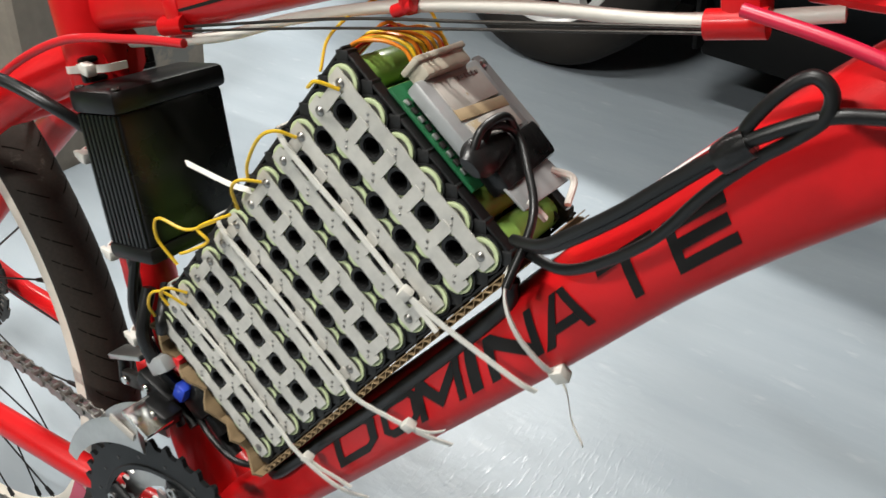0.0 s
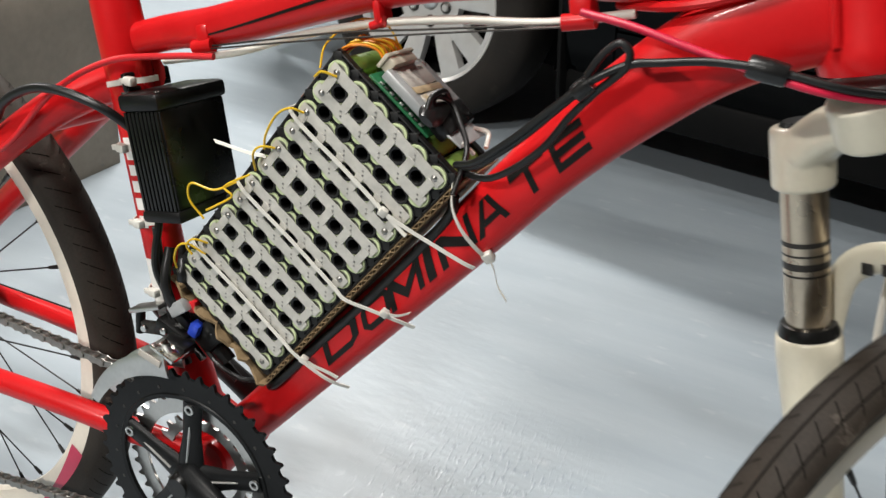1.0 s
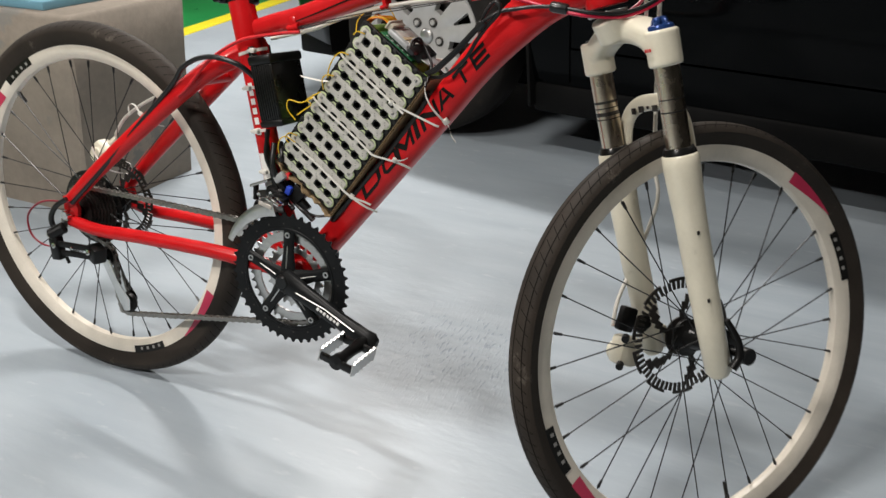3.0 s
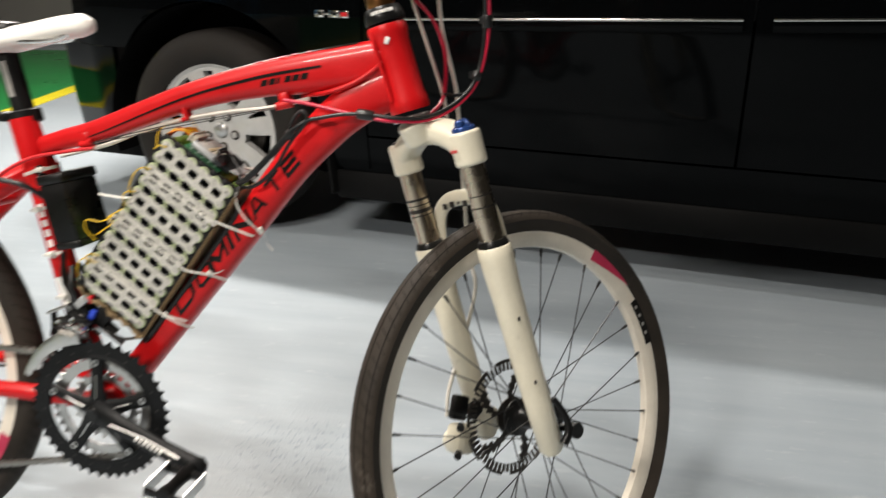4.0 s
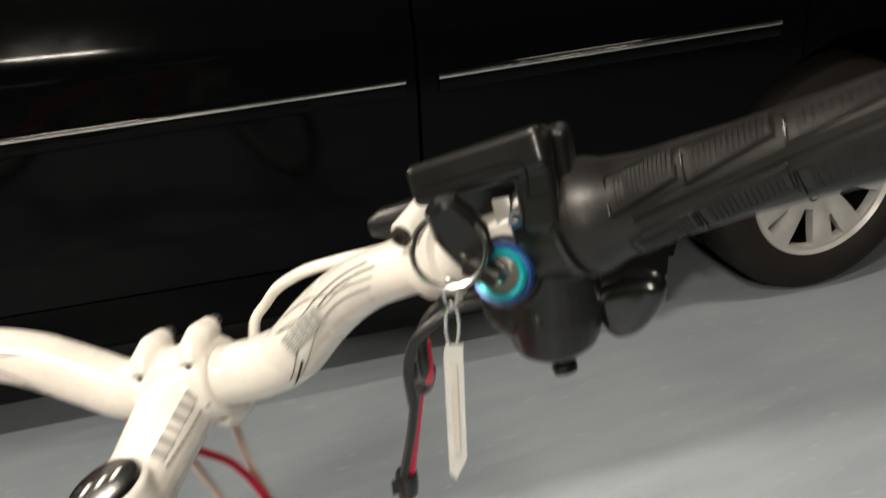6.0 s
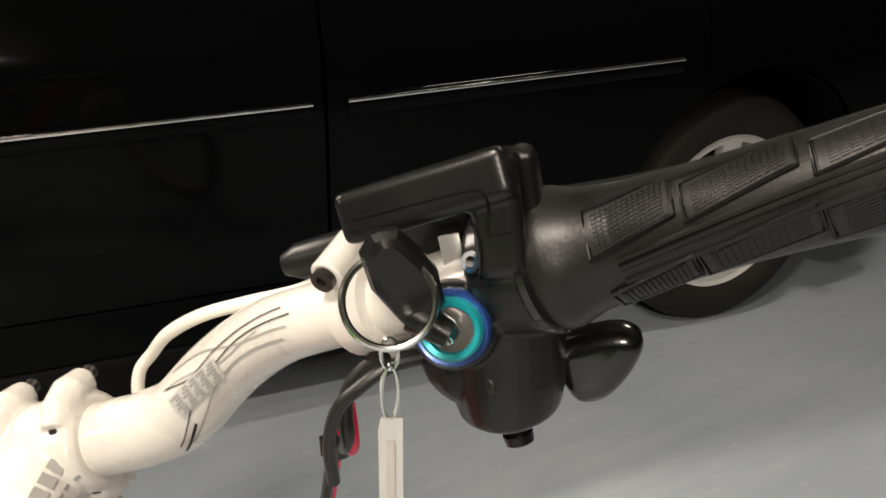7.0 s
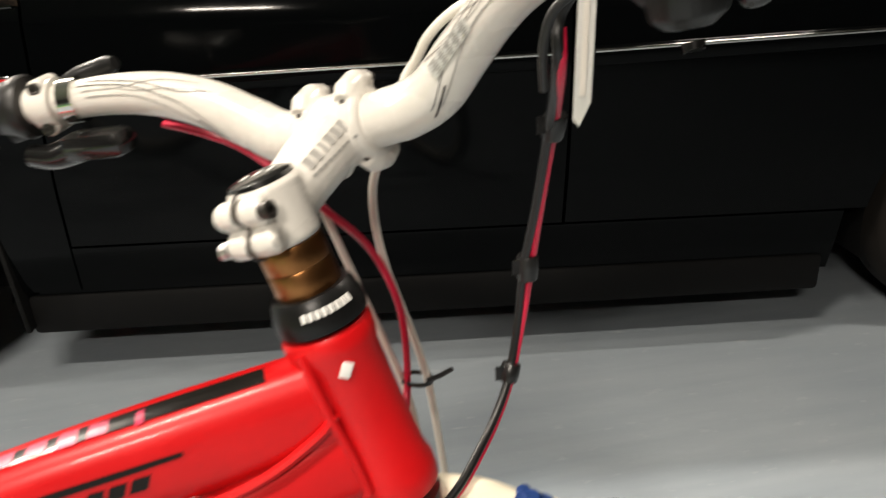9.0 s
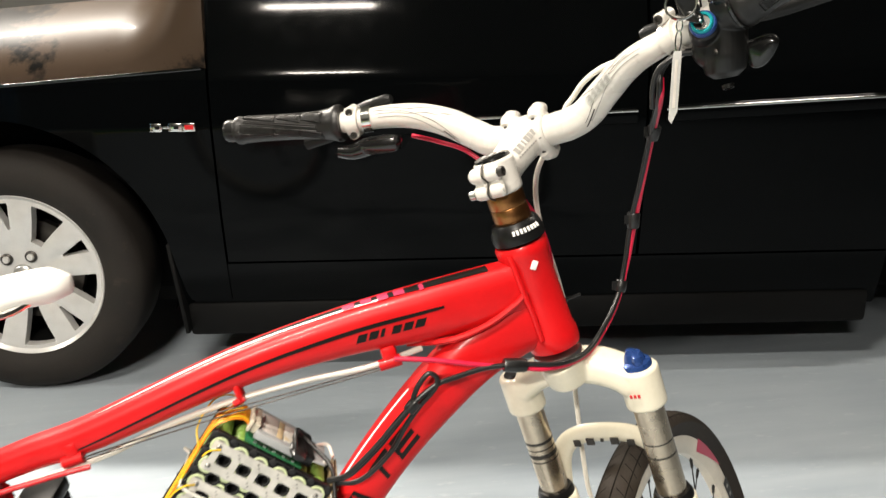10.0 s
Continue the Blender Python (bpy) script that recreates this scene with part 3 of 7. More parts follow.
def build_car():
    car = thing("car", CAR, "glossy black people carrier with silver alloy wheels, parked on the floor", "car")
    part("front_bumper", flank_panel(-0.86, -0.405, 0.24, 0.6), CARPAINT, car, "", CAR)
    crease = lambda x: 0.846 + 0.070 * x
    part("front_fender", flank_panel(-0.62, 0.566, 0.603, 1.0, crease), CARPAINT, car, "black painted front fender", CAR)
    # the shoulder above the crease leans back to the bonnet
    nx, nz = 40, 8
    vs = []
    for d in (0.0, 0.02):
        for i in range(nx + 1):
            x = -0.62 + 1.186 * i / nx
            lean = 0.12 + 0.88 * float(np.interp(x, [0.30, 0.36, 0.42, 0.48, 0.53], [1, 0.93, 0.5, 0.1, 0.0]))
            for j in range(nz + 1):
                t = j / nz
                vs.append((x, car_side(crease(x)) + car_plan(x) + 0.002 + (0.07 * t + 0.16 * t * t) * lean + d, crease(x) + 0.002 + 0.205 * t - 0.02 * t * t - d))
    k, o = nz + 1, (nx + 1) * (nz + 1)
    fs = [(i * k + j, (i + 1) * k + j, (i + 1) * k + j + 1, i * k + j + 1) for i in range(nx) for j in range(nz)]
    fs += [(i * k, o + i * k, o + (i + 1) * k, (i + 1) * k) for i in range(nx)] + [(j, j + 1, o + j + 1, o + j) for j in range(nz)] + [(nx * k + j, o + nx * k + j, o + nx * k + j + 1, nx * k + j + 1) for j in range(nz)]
    # the shoulder's tan tone is a reflection put into its paint
    part("fender_shoulder", Geo().add(vs, fs), REFLECTPAINT, car, "upper side of the black fender with a tan reflection painted on", CAR)
    line = [(x, car_side(crease(x)) + car_plan(x) + 0.001, crease(x) + 0.001) for x in np.linspace(-0.60, 0.555, 40)]
    part("crease_edge", Geo().sweep(line, 0.0045, 10), CREASEPAINT, car, "glossy rounded crease of the fender", CAR)
    part("rear_fender_foot", flank_panel(0.30, 0.566, 0.26, 0.603), CARPAINT, car, "", CAR)
    fd = part("front_door", flank_panel(0.572, 1.668, 0.375, 1.06), CARPAINT, car, "black painted front door", CAR)
    rd = part("rear_door", flank_panel(1.676, 2.62, 0.375, 1.06), CARPAINT, car, "black painted rear door", CAR)
    part("rear_quarter", flank_panel(2.626, 3.6, 0.3, 1.06), CARPAINT, car, "", CAR)
    part("sill", flank_panel(0.42, 2.36, 0.205, 0.367, shift=0.006), CARPAINT, car, "black painted sill under the doors", CAR)
    # trim strips along the doors
    for door, a, b in ((fd, 0.60, 1.643), (rd, 1.716, 2.545)):
        n = 24
        path = [(x, car_side(z) + car_plan(x) - 0.003, z) for x, z in ((a + (b - a) * i / n, np.interp(a + (b - a) * i / n, [0.6, 1.7, 2.55], [0.722, 0.757, 0.792])) for i in range(n + 1))]
        part("door_moulding", Geo().sweep(path, 0.021, 10, ref=(0, 1, 0), flat=0.36), CARPAINT, door, "black moulding", CAR)
        path = [(x, y - 0.0075, z + 0.012) for x, y, z in path]
        part("chrome_strip", Geo().sweep(path, 0.0042, 8, ref=(0, 1, 0), flat=0.7), CHROME, door, "thin chrome strip", CAR)
    # badge of plain chrome blocks, the last one red-edged
    z = 0.744
    bd = part("badge", Geo().box((0.433, car_side(z) - 0.003, z), (0.030, 0.006, 0.022), bevel=0.0025).box((0.456, car_side(z) - 0.003, z), (0.018, 0.005, 0.006), bevel=0.001).box((0.481, car_side(z) - 0.003, z), (0.034, 0.006, 0.022), bevel=0.0025), CHROME, car, "small chrome badge", CAR)
    part("badge_end", Geo().box((0.514, car_side(z) - 0.003, z), (0.034, 0.006, 0.022), bevel=0.0025), CHROME, bd, "", CAR)
    part("badge_mark", Geo().box((0.516, car_side(z) - 0.0064, z), (0.022, 0.002, 0.012), bevel=0.0006), WRED, bd, "red centre", CAR)
    for x in (0.433, 0.481):
        part("badge_mark", Geo().box((x + 0.003, car_side(z) - 0.0064, z), (0.012, 0.0016, 0.008), bevel=0.0005), CARPLAST, bd, "dark centre", CAR)
    # shell behind the panels
    xs = [-0.86, -0.6, -0.2, 0.3, 0.75, 1.15, 1.6, 2.4, 3.1, 3.5, 3.62]
    roof = [0.80, 0.95, 1.02, 1.06, 1.22, 1.66, 1.74, 1.75, 1.72, 1.6, 1.3]
    g, rings = Geo(), []
    for x, zr in zip(xs, roof):
        p = car_plan(x) + 0.03
        wide = 1.76
        tuck = max(0.0, (zr - 1.06)) * 0.33
        half = [(p + 0.30, 0.22), (p + 0.30, 0.72), (p + 0.02, 0.76), (p + 0.02, 0.80), (p + 0.24, min(1.0, zr - 0.02)), (p + 0.26, zr - 0.01), (p + 0.40, zr)] if x < 0.5 else [(p + 0.30, 0.22), (p + 0.30, 0.72), (p + 0.02, 0.76), (p + 0.0, min(0.95, zr - 0.05)), (p + 0.04, min(1.05, zr - 0.02)), (p + 0.05 + tuck, max(zr - 0.05, min(1.06, zr))), (p + 0.22 + tuck, zr)]
        rings.append([(x, y, z) for y, z in half] + [(x, wide - y, z) for y, z in reversed(half)])
    k = len(rings[0])
    fs = [(i * k + j, i * k + j + 1, (i + 1) * k + j + 1, (i + 1) * k + j) for i in range(len(xs) - 1) for j in range(k - 1)]
    fs += [tuple(range(k)), tuple((len(xs) - 1) * k + j for j in range(k - 1, -1, -1)), (0, k - 1, (len(xs) - 1) * k + k - 1, (len(xs) - 1) * k)]
    g.add([p for r in rings for p in r], fs)
    part("body_shell", g, CARPAINT, car, "black painted body and roof", CAR, sharp=25)
    part("side_glass", Geo().add([(0.9, 0.06, 1.10), (3.2, 0.06, 1.10), (3.05, 0.26, 1.62), (1.3, 0.26, 1.62)], [(0, 1, 2, 3)]).add([(0.9, 0.075, 1.10), (3.2, 0.075, 1.10), (3.05, 0.275, 1.62), (1.3, 0.275, 1.62)], [(3, 2, 1, 0)]), GLOSSBLK, car, "dark side windows", CAR)
    car_wheel(car, 0.0, "silver alloy front wheel")
    car_wheel(car, WB, "silver alloy rear wheel")
    for x in (0.0, WB):
        at = CAR @ pose(x, 1.76, HUBZ, 0, 0, 180)
        w = part("wheel", Geo().lathe([(0, 0.05), (0.1, 0.04), (0.2, 0.02), (0.2, 0.16)], (0, 0, 0), (0, 1, 0), 32), CARRIM, car, "", at)
        part("tyre", Geo().lathe([(0.205, 0.02), (0.26, -0.006), (0.326, 0.012), (0.338, 0.1), (0.315, 0.2), (0.205, 0.19)], (0, 0, 0), (0, 1, 0), 40), CARTYRE, w, "", at)
    part("mud_flap", Geo().box((0.43, 0.09, 0.30), (0.012, 0.2, 0.26), pose(0, 0, 0, 0, -6, 0), bevel=0.004), CARPLAST, car, "black plastic mud flap", CAR)
    for x in (0.0, WB):
        ring = [(x + (ARCH - 0.006) * math.cos(math.radians(q)), HUBZ + (ARCH - 0.006) * math.sin(math.radians(q))) for q in range(-14, 195, 8)]
        vs = [(px, y, pz) for y in (0.012, 0.32) for px, pz in ring]
        k = len(ring)
        part("wheel_well", Geo().add(vs, [(q, q + 1, k + q + 1, k + q) for q in range(k - 1)]), CARPLAST, car, "black plastic wheel arch liner", CAR)
        cap = [(x, 0.32, HUBZ)] + [(px, 0.32, pz) for px, pz in ring]
        part("well_wall", Geo().add(cap + [(px, py + 0.01, pz) for px, py, pz in cap], [(0, q, q + 1) for q in range(1, k)] + [(k + 1, k + 2 + q, k + 1 + q) for q in range(k - 1)]), CARPLAST, car, "", CAR)
    for x0, x1, y0, y1 in ((-0.80, -0.44, 0.25, 1.5), (-0.46, 0.46, 0.30, 1.46), (0.44, 2.34, 0.02, 1.74), (2.30, 3.32, 0.30, 1.46), (3.30, 3.55, 0.12, 1.64)):
        part("floor_pan", Geo().box(((x0 + x1) / 2, (y0 + y1) / 2, 0.20), (x1 - x0, y1 - y0, 0.10), bevel=0.015), CARPLAST, car, "", CAR)
    part("inner_wall", Geo().box((1.38, 0.30, 0.50), (4.1, 0.02, 0.60), bevel=0.004), CARPLAST, car, "", CAR)


build_car()

# ---------------------------------------------------------------- the bicycle
BK = Matrix.Rotation(radians(-LEAN), 4, "X")
HEAD, STEER = 72.0, 50.35
_h, _s = radians(HEAD), radians(STEER)
AXIS = Vector((-math.cos(_h), 0, math.sin(_h)))
FWD0, LEFT0 = Vector((math.sin(_h), 0, math.cos(_h))), Vector((0, 1, 0))
FWD = FWD0 * math.cos(_s) + LEFT0 * math.sin(_s)
LEFT = LEFT0 * math.cos(_s) - FWD0 * math.sin(_s)
TURN = Matrix.Translation((0.345, 0, 0.845)) @ Matrix((FWD, LEFT, AXIS)).transposed().to_4x4()
FK = Matrix.Translation((0.0036, -0.0091, 0.0104)) @ BK @ TURN @ pose(0, 0, 0, -1.16)    # frame of the turned handlebar: forward, left, up along the steering axis
Y = (0, 1, 0)

bike = thing("bicycle", BK @ pose(0.03, 0, 0), "red mountain bicycle with cream fork and white rims", "bicycle")


class Tube:
    """A frame tube with a curved middle line; at() finds places on its near flank."""

    def __init__(self, pts, n=60, power=3.0):
        self.power = power
        q = spline(pts, n)          # x, z, half height, half width
        self.c = np.stack([q[:, 0], np.zeros(n), q[:, 1]], 1)
        self.r, self.w = q[:, 2], q[:, 3]

    def geo(self, n=40):
        return Geo().sweep(self.c, self.r, n, ref=Y, flat=self.w / self.r, power=self.power)

    def at(self, u, up, lift=0.0006, side=-1):
        k = len(self.c) - 1
        s = min(max(u, 0), 1) * k
        i = min(int(s), k - 1)
        f = s - i
        c = self.c[i] * (1 - f) + self.c[i + 1] * f
        r, w = self.r[i] * (1 - f) + self.r[i + 1] * f, self.w[i] * (1 - f) + self.w[i + 1] * f
        t = self.c[i + 1] - self.c[i]
        t /= np.linalg.norm(t)
        nrm = np.cross(t, np.array(Y, float))       # towards the upper side
        nrm = -nrm if nrm[2] < 0 else nrm
        k = self.power
        v = up / r
        if abs(v) <= 0.8:           # on the flank: up is the height
            high, wide = v, (1 - abs(v) ** k) ** (1 / k)
        else:                       # round the edge and over the upper side
            a0 = math.asin(0.8 ** (k / 2))
            a = a0 + (math.pi / 2 - a0) * min(1.0, (abs(v) - 0.8) / 0.95)
            high, wide = math.copysign(math.sin(a) ** (2 / k), v), math.cos(a) ** (2 / k)
        return c + nrm * (r + lift) * high + np.array([0, side, 0]) * (w + lift) * wide

    def u_near(self, x, z):
        return float(np.argmin((self.c[:, 0] - x) ** 2 + (self.c[:, 2] - z) ** 2)) / (len(self.c) - 1)


TOP = Tube([(-0.185, 0.655, 0.0135, 0.0155), (-0.12, 0.677, 0.0142, 0.017), (-0.06, 0.694, 0.0158, 0.0185), (0.07, 0.743, 0.0182, 0.020), (0.17, 0.769, 0.0225, 0.021), (0.25, 0.783, 0.0272, 0.022), (0.345, 0.800, 0.0290, 0.020)])
DOWN = Tube([(-0.0642, 0.2967, 0.0205, 0.023), (-0.0225, 0.348, 0.0205, 0.0235), (0.0574, 0.449, 0.0208, 0.0245), (0.1528, 0.5717, 0.0225, 0.0245), (0.2087, 0.6463, 0.0242, 0.0240), (0.2548, 0.698, 0.0268, 0.0235), (0.303, 0.7415, 0.029, 0.0225), (0.37, 0.775, 0.028, 0.0195)])
SEAT = Tube([(-0.067, 0.285, 0.0175, 0.0175), (-0.111, 0.40, 0.0178, 0.0178), (-0.1535, 0.585, 0.0178, 0.0178), (-0.168, 0.655, 0.020, 0.020), (-0.180, 0.705, 0.0195, 0.0195)], power=2.0)
top_tube = part("top_tube", TOP.geo(), RED, bike, "arched red top tube", BK)
down_tube = part("down_tube", DOWN.geo(), RED, bike, "curved red down tube with black lettering DOMINATE", BK)
SBK = BK @ Matrix.Translation((0, -0.007, 0))
seat_tube = part("seat_tube", SEAT.geo(16), RED, bike, "", SBK)
head = Geo()
head.lathe([(0.0, -0.112), (0.0255, -0.112), (0.0265, -0.108), (0.0265, -0.098), (0.0245, -0.09), (0.0235, -0.05), (0.0235, -0.02), (0.0255, -0.012), (0.026, -0.003), (0.0245, 0.0), (0, 0.0)], (0.345, 0, 0.845), AXIS, 28)
head_tube = part("head_tube", head, RED, bike, "", BK)
part("chip", Geo().box((0.3525, -0.0243, 0.826), (0.006, 0.0012, 0.009), pose(0, 0, 0, 0, 18, 0), bevel=0.0005), DECALWHT, head_tube, "pale paint chip", BK)
g = Geo().cyl((-0.062, -0.036, 0.294), (-0.062, 0.036, 0.294), 0.021, n=24)
part("bottom_bracket_shell", g, RED, bike, "", BK)
# weld bead and gusset where top and down tube meet the head tube
g = Geo().sweep(spline([(0.232, 0.0, 0.752), (0.27, -0.0195, 0.758), (0.305, -0.0225, 0.770), (0.334, -0.0215, 0.788), (0.345, -0.0215, 0.80)], 24), 0.0032, 8)
part("weld_bead", g, RED, bike, "", BK)
g = Geo().sweep([(0.33, -0.019, 0.835), (0.335, -0.0215, 0.82), (0.342, -0.0225, 0.80), (0.352, -0.023, 0.775), (0.36, -0.0225, 0.75)], 0.0028, 8)
part("weld_bead", g, RED, bike, "", BK)

# stays
for s in (-1, 1):
    p = spline([(-0.150, 0.0 * s, 0.640), (-0.185, 0.010 * s, 0.625), (-0.24, 0.034 * s, 0.588), (-0.33, 0.050 * s, 0.512), (-0.44, 0.062 * s, 0.415), (-0.512, 0.068 * s, 0.345)], 30)
    part("seat_stay", Geo().sweep(p, np.linspace(0.019, 0.012, 30), 12, ref=Y, flat=0.8), RED, bike, "", BK)
    p = spline([(-0.075, 0.030 * s, 0.294), (-0.14, 0.044 * s, 0.302), (-0.22, 0.055 * s, 0.309), (-0.36, 0.064 * s, 0.307), (-0.45, 0.068 * s, 0.303), (-0.512, 0.069 * s, 0.310)], 30)
    part("chain_stay", Geo().sweep(p, np.linspace(0.0135, 0.011, 30), 12, ref=Y, flat=0.85), RED, bike, "", BK)
    g = Geo().prism([(-0.527, 0.30), (-0.498, 0.30), (-0.495, 0.335), (-0.508, 0.357), (-0.528, 0.352)], 0.007, lambda x, z, h, s=s: (x, s * 0.0655 + h - 0.0035, z))
    part("dropout", g, RED, bike, "", BK)
g = Geo().cyl((-0.238, -0.034, 0.582), (-0.238, 0.034, 0.582), 0.009, n=12)
part("stay_bridge", g, RED, bike, "", BK)
# cable bosses below the top tube
for x, z, k in ((-0.078, 0.6755, 1.0), (0.072, 0.7165, 0.55), (0.213, 0.741, 1.15)):
    b = part("cable_boss", Geo().box((x, -0.010, z + 0.006), (0.013 * k, 0.020, 0.020), pose(0, 0, 0, 0, -16, 0), bevel=0.004, seg=2), RED, bike, "", BK)
    part("boss_collar", Geo().sweep([(x - 0.009 * k, -0.0165, z - 0.0035), (x + 0.009 * k, -0.0165, z + 0.0015)], 0.0055 * min(k, 1.0), 16), RED, b, "", BK)

# ---- lettering and stripes on the tubes
def strokes(letter):
    """The strokes of a wide square letter as four-cornered pieces in a unit box: thick stems, thin bars."""
    st, b = 0.17, 0.23
    bar = lambda y, x0=st, x1=1.0: [(x0, y), (x1, y), (x1, y + b), (x0, y + b)]
    stem = lambda x0, w=st: [(x0, 0), (x0 + w, 0), (x0 + w, 1), (x0, 1)]
    if letter == "D":
        c = 0.24
        return [stem(0), bar(0, st, 1 - c), bar(1 - b, st, 1 - c), [(1 - c, 0), (1, c), (1 - st, c + 0.06), (1 - c, b)], [(1 - c, 1), (1 - c, 1 - b), (1 - st, 1 - c - 0.06), (1, 1 - c)], [(1 - st, c + 0.06), (1, c), (1, 1 - c), (1 - st, 1 - c - 0.06)]]
    if letter == "O":
        c = 0.24
        return [bar(0, c, 1 - c), bar(1 - b, c, 1 - c)] + [[(x + g * px, y + h * py) for px, py in ((c, 0), (0, c), (st, c + 0.06), (c, b))] for x, g in ((0, 1), (1, -1)) for y, h in ((0, 1), (1, -1))] + [[(0, c), (st, c + 0.06), (st, 1 - c - 0.06), (0, 1 - c)], [(1, c), (1 - st, c + 0.06), (1 - st, 1 - c - 0.06), (1, 1 - c)]]
    if letter == "M":
        return [stem(0, 0.15), stem(0.85, 0.15), [(0.15, 1), (0.15, 0.62), (0.5, 0.08), (0.5, 0.46)], [(0.85, 1), (0.85, 0.62), (0.5, 0.08), (0.5, 0.46)]]
    if letter == "I":
        return [stem(0, 1.0)]
    if letter == "N":
        return [stem(0, 0.16), stem(0.84, 0.16), [(0.16, 1), (0.16, 0.66), (0.84, 0), (0.84, 0.34)]]
    if letter == "A":
        return [[(0, 0), (0.17, 0), (0.50, 1), (0.36, 1)], [(0.83, 0), (1, 0), (0.66, 1), (0.50, 1)], [(0.245, 0.22), (0.755, 0.22), (0.69, 0.42), (0.31, 0.42)]]
    if letter == "T":
        return [bar(1 - b, 0.0), [(0.41, 0), (0.57, 0), (0.57, 1 - b), (0.41, 1 - b)]]
    return [stem(0, 0.15), bar(0, 0.15), bar(0.39, 0.15, 0.96), bar(1 - b, 0.15)]


def letter_on(tube, letter, u0, u1, low, high, slant):
    """One letter laid on a tube's near flank, piece by piece."""
    g, n, m = Geo(), 4, 4
    for q in strokes(letter):
        vs = []
        for i in range(n + 1):
            for j in range(m + 1):
                a, b = i / n, j / m
                x, y = (q[0][k] * (1 - a) * (1 - b) + q[1][k] * a * (1 - b) + q[2][k] * a * b + q[3][k] * (1 - a) * b for k in (0, 1))
                vs.append(tube.at(u0 + (u1 - u0) * x + slant * (y - 0.5), low + (high - low) * y))
        g.add(vs, [(i * (m + 1) + j, (i + 1) * (m + 1) + j, (i + 1) * (m + 1) + j + 1, i * (m + 1) + j + 1) for i in range(n) for j in range(m)])
    return g


def band(tube, u0, u1, low, high, n=24, m=3, lift=0.0006):
    """A stripe on a tube's near flank; low and high are functions of 0..1 or numbers."""
    f = lambda q, t: q(t) if callable(q) else q
    vs = [tube.at(u0 + (u1 - u0) * i / n, f(low, i / n) + (f(high, i / n) - f(low, i / n)) * j / m, lift) for i in range(n + 1) for j in range(m + 1)]
    k = m + 1
    return Geo().add(vs, [(i * k + j, (i + 1) * k + j, (i + 1) * k + j + 1, i * k + j + 1) for i in range(n) for j in range(m)])


for letter, u0, u1 in (("D", 0.279, 0.322), ("O", 0.3275, 0.3585), ("M", 0.3575, 0.3925), ("I", 0.397, 0.4055), ("N", 0.412, 0.4555), ("A", 0.4570, 0.5040), ("T", 0.5200, 0.5760), ("E", 0.5850, 0.6420)):
    mid = (u0 + u1) / 2
    part("letter", letter_on(DOWN, letter, u0, u1, np.interp(mid, [0.3, 0.6], [-0.0065, -0.0100]), np.interp(mid, [0.3, 0.6], [0.0135, 0.0108]), 0.011), DECALBLK, down_tube, "black letter " + letter, BK)
# maker's mark on the top tube as plain slanted blocks under a swoosh
for i in range(6):
    a = 0.690 + 0.0238 * i
    b = a + (0.0185 if i != 2 else 0.008)
    vs = [TOP.at(a + (b - a) * p / 4 + 0.008 * (q / 3 - 0.5), -0.0088 + 0.0017 * i / 5 + 0.0075 * q / 3) for p in range(5) for q in range(4)]
    part("maker_mark", Geo().add(vs, [(p * 4 + q, p * 4 + q + 1, p * 4 + q + 5, p * 4 + q + 4) for p in range(4) for q in range(3)]), DECALBLK, top_tube, "", BK)
us = [TOP.u_near(x, z) for x, z in ((-0.075, 0.69), (0.268, 0.785))]
part("swoosh", band(TOP, us[0], us[1], lambda t: -0.006 + 0.0105 * t, lambda t: -0.0045 + 0.0145 * t - 0.003 * t ** 6, 40, 1), DECALBLK, top_tube, "thin black swoosh", BK)
us = [TOP.u_near(x, z) for x, z in ((-0.06, 0.70), (0.205, 0.775))]
rr = float(TOP.r[30])
part("white_stripe", band(TOP, us[0], us[1], lambda t: 1.10 * (0.0205 + 0.0068 * t), lambda t: 1.10 * (0.0205 + 0.0068 * t) + 0.0045 * min(1, 4 * t), 40, 2), DECALWHT, top_tube, "white stripe", BK)
us = [TOP.u_near(x, z) for x, z in ((-0.02, 0.715), (0.318, 0.797))]
part("grey_stripe", band(TOP, us[0], us[1], lambda t: 0.0295 + 0.003 * t, 0.052, 44, 5), DECALBLK, top_tube, "worn black stripe on the upper side", BK)
g = Geo()
for i in range(5):
    a = TOP.u_near(0.172 + 0.0186 * i, 0.768 + 0.003 * i)
    part("pink_block", band(TOP, a, a + (0.022 if i < 4 else 0.008), 0.0295 + 0.002 * (i % 2), 0.045, 3, 3, lift=0.0011), DECALPNK, top_tube, "", BK)
us = [DOWN.u_near(x, z) for x, z in ((0.05, 0.43), (0.245, 0.69))]
part("white_edge", band(DOWN, us[0], us[1], 0.0345, 0.0385, 40, 1), DECALWHT, down_tube, "white line on the upper edge", BK)
us = [SEAT.u_near(x, z) for x, z in ((-0.115, 0.43), (-0.128, 0.475))]
part("seat_tube_label", band(SEAT, us[0], us[1], -0.009, 0.006, 6, 3), DECALWHT, seat_tube, "white label", SBK)
us = [SEAT.u_near(x, z) for x, z in ((-0.135, 0.515), (-0.152, 0.59))]
g = Geo()
for i in range(6):
    a = us[0] + (us[1] - us[0]) * i / 6
    q = band(SEAT, a, a + (us[1] - us[0]) / 9, -0.004, 0.004, 2, 2)
    g.add(q.v, q.f)
part("seat_tube_mark", g, DECALWHT, seat_tube, "white blocks of a small mark", SBK)

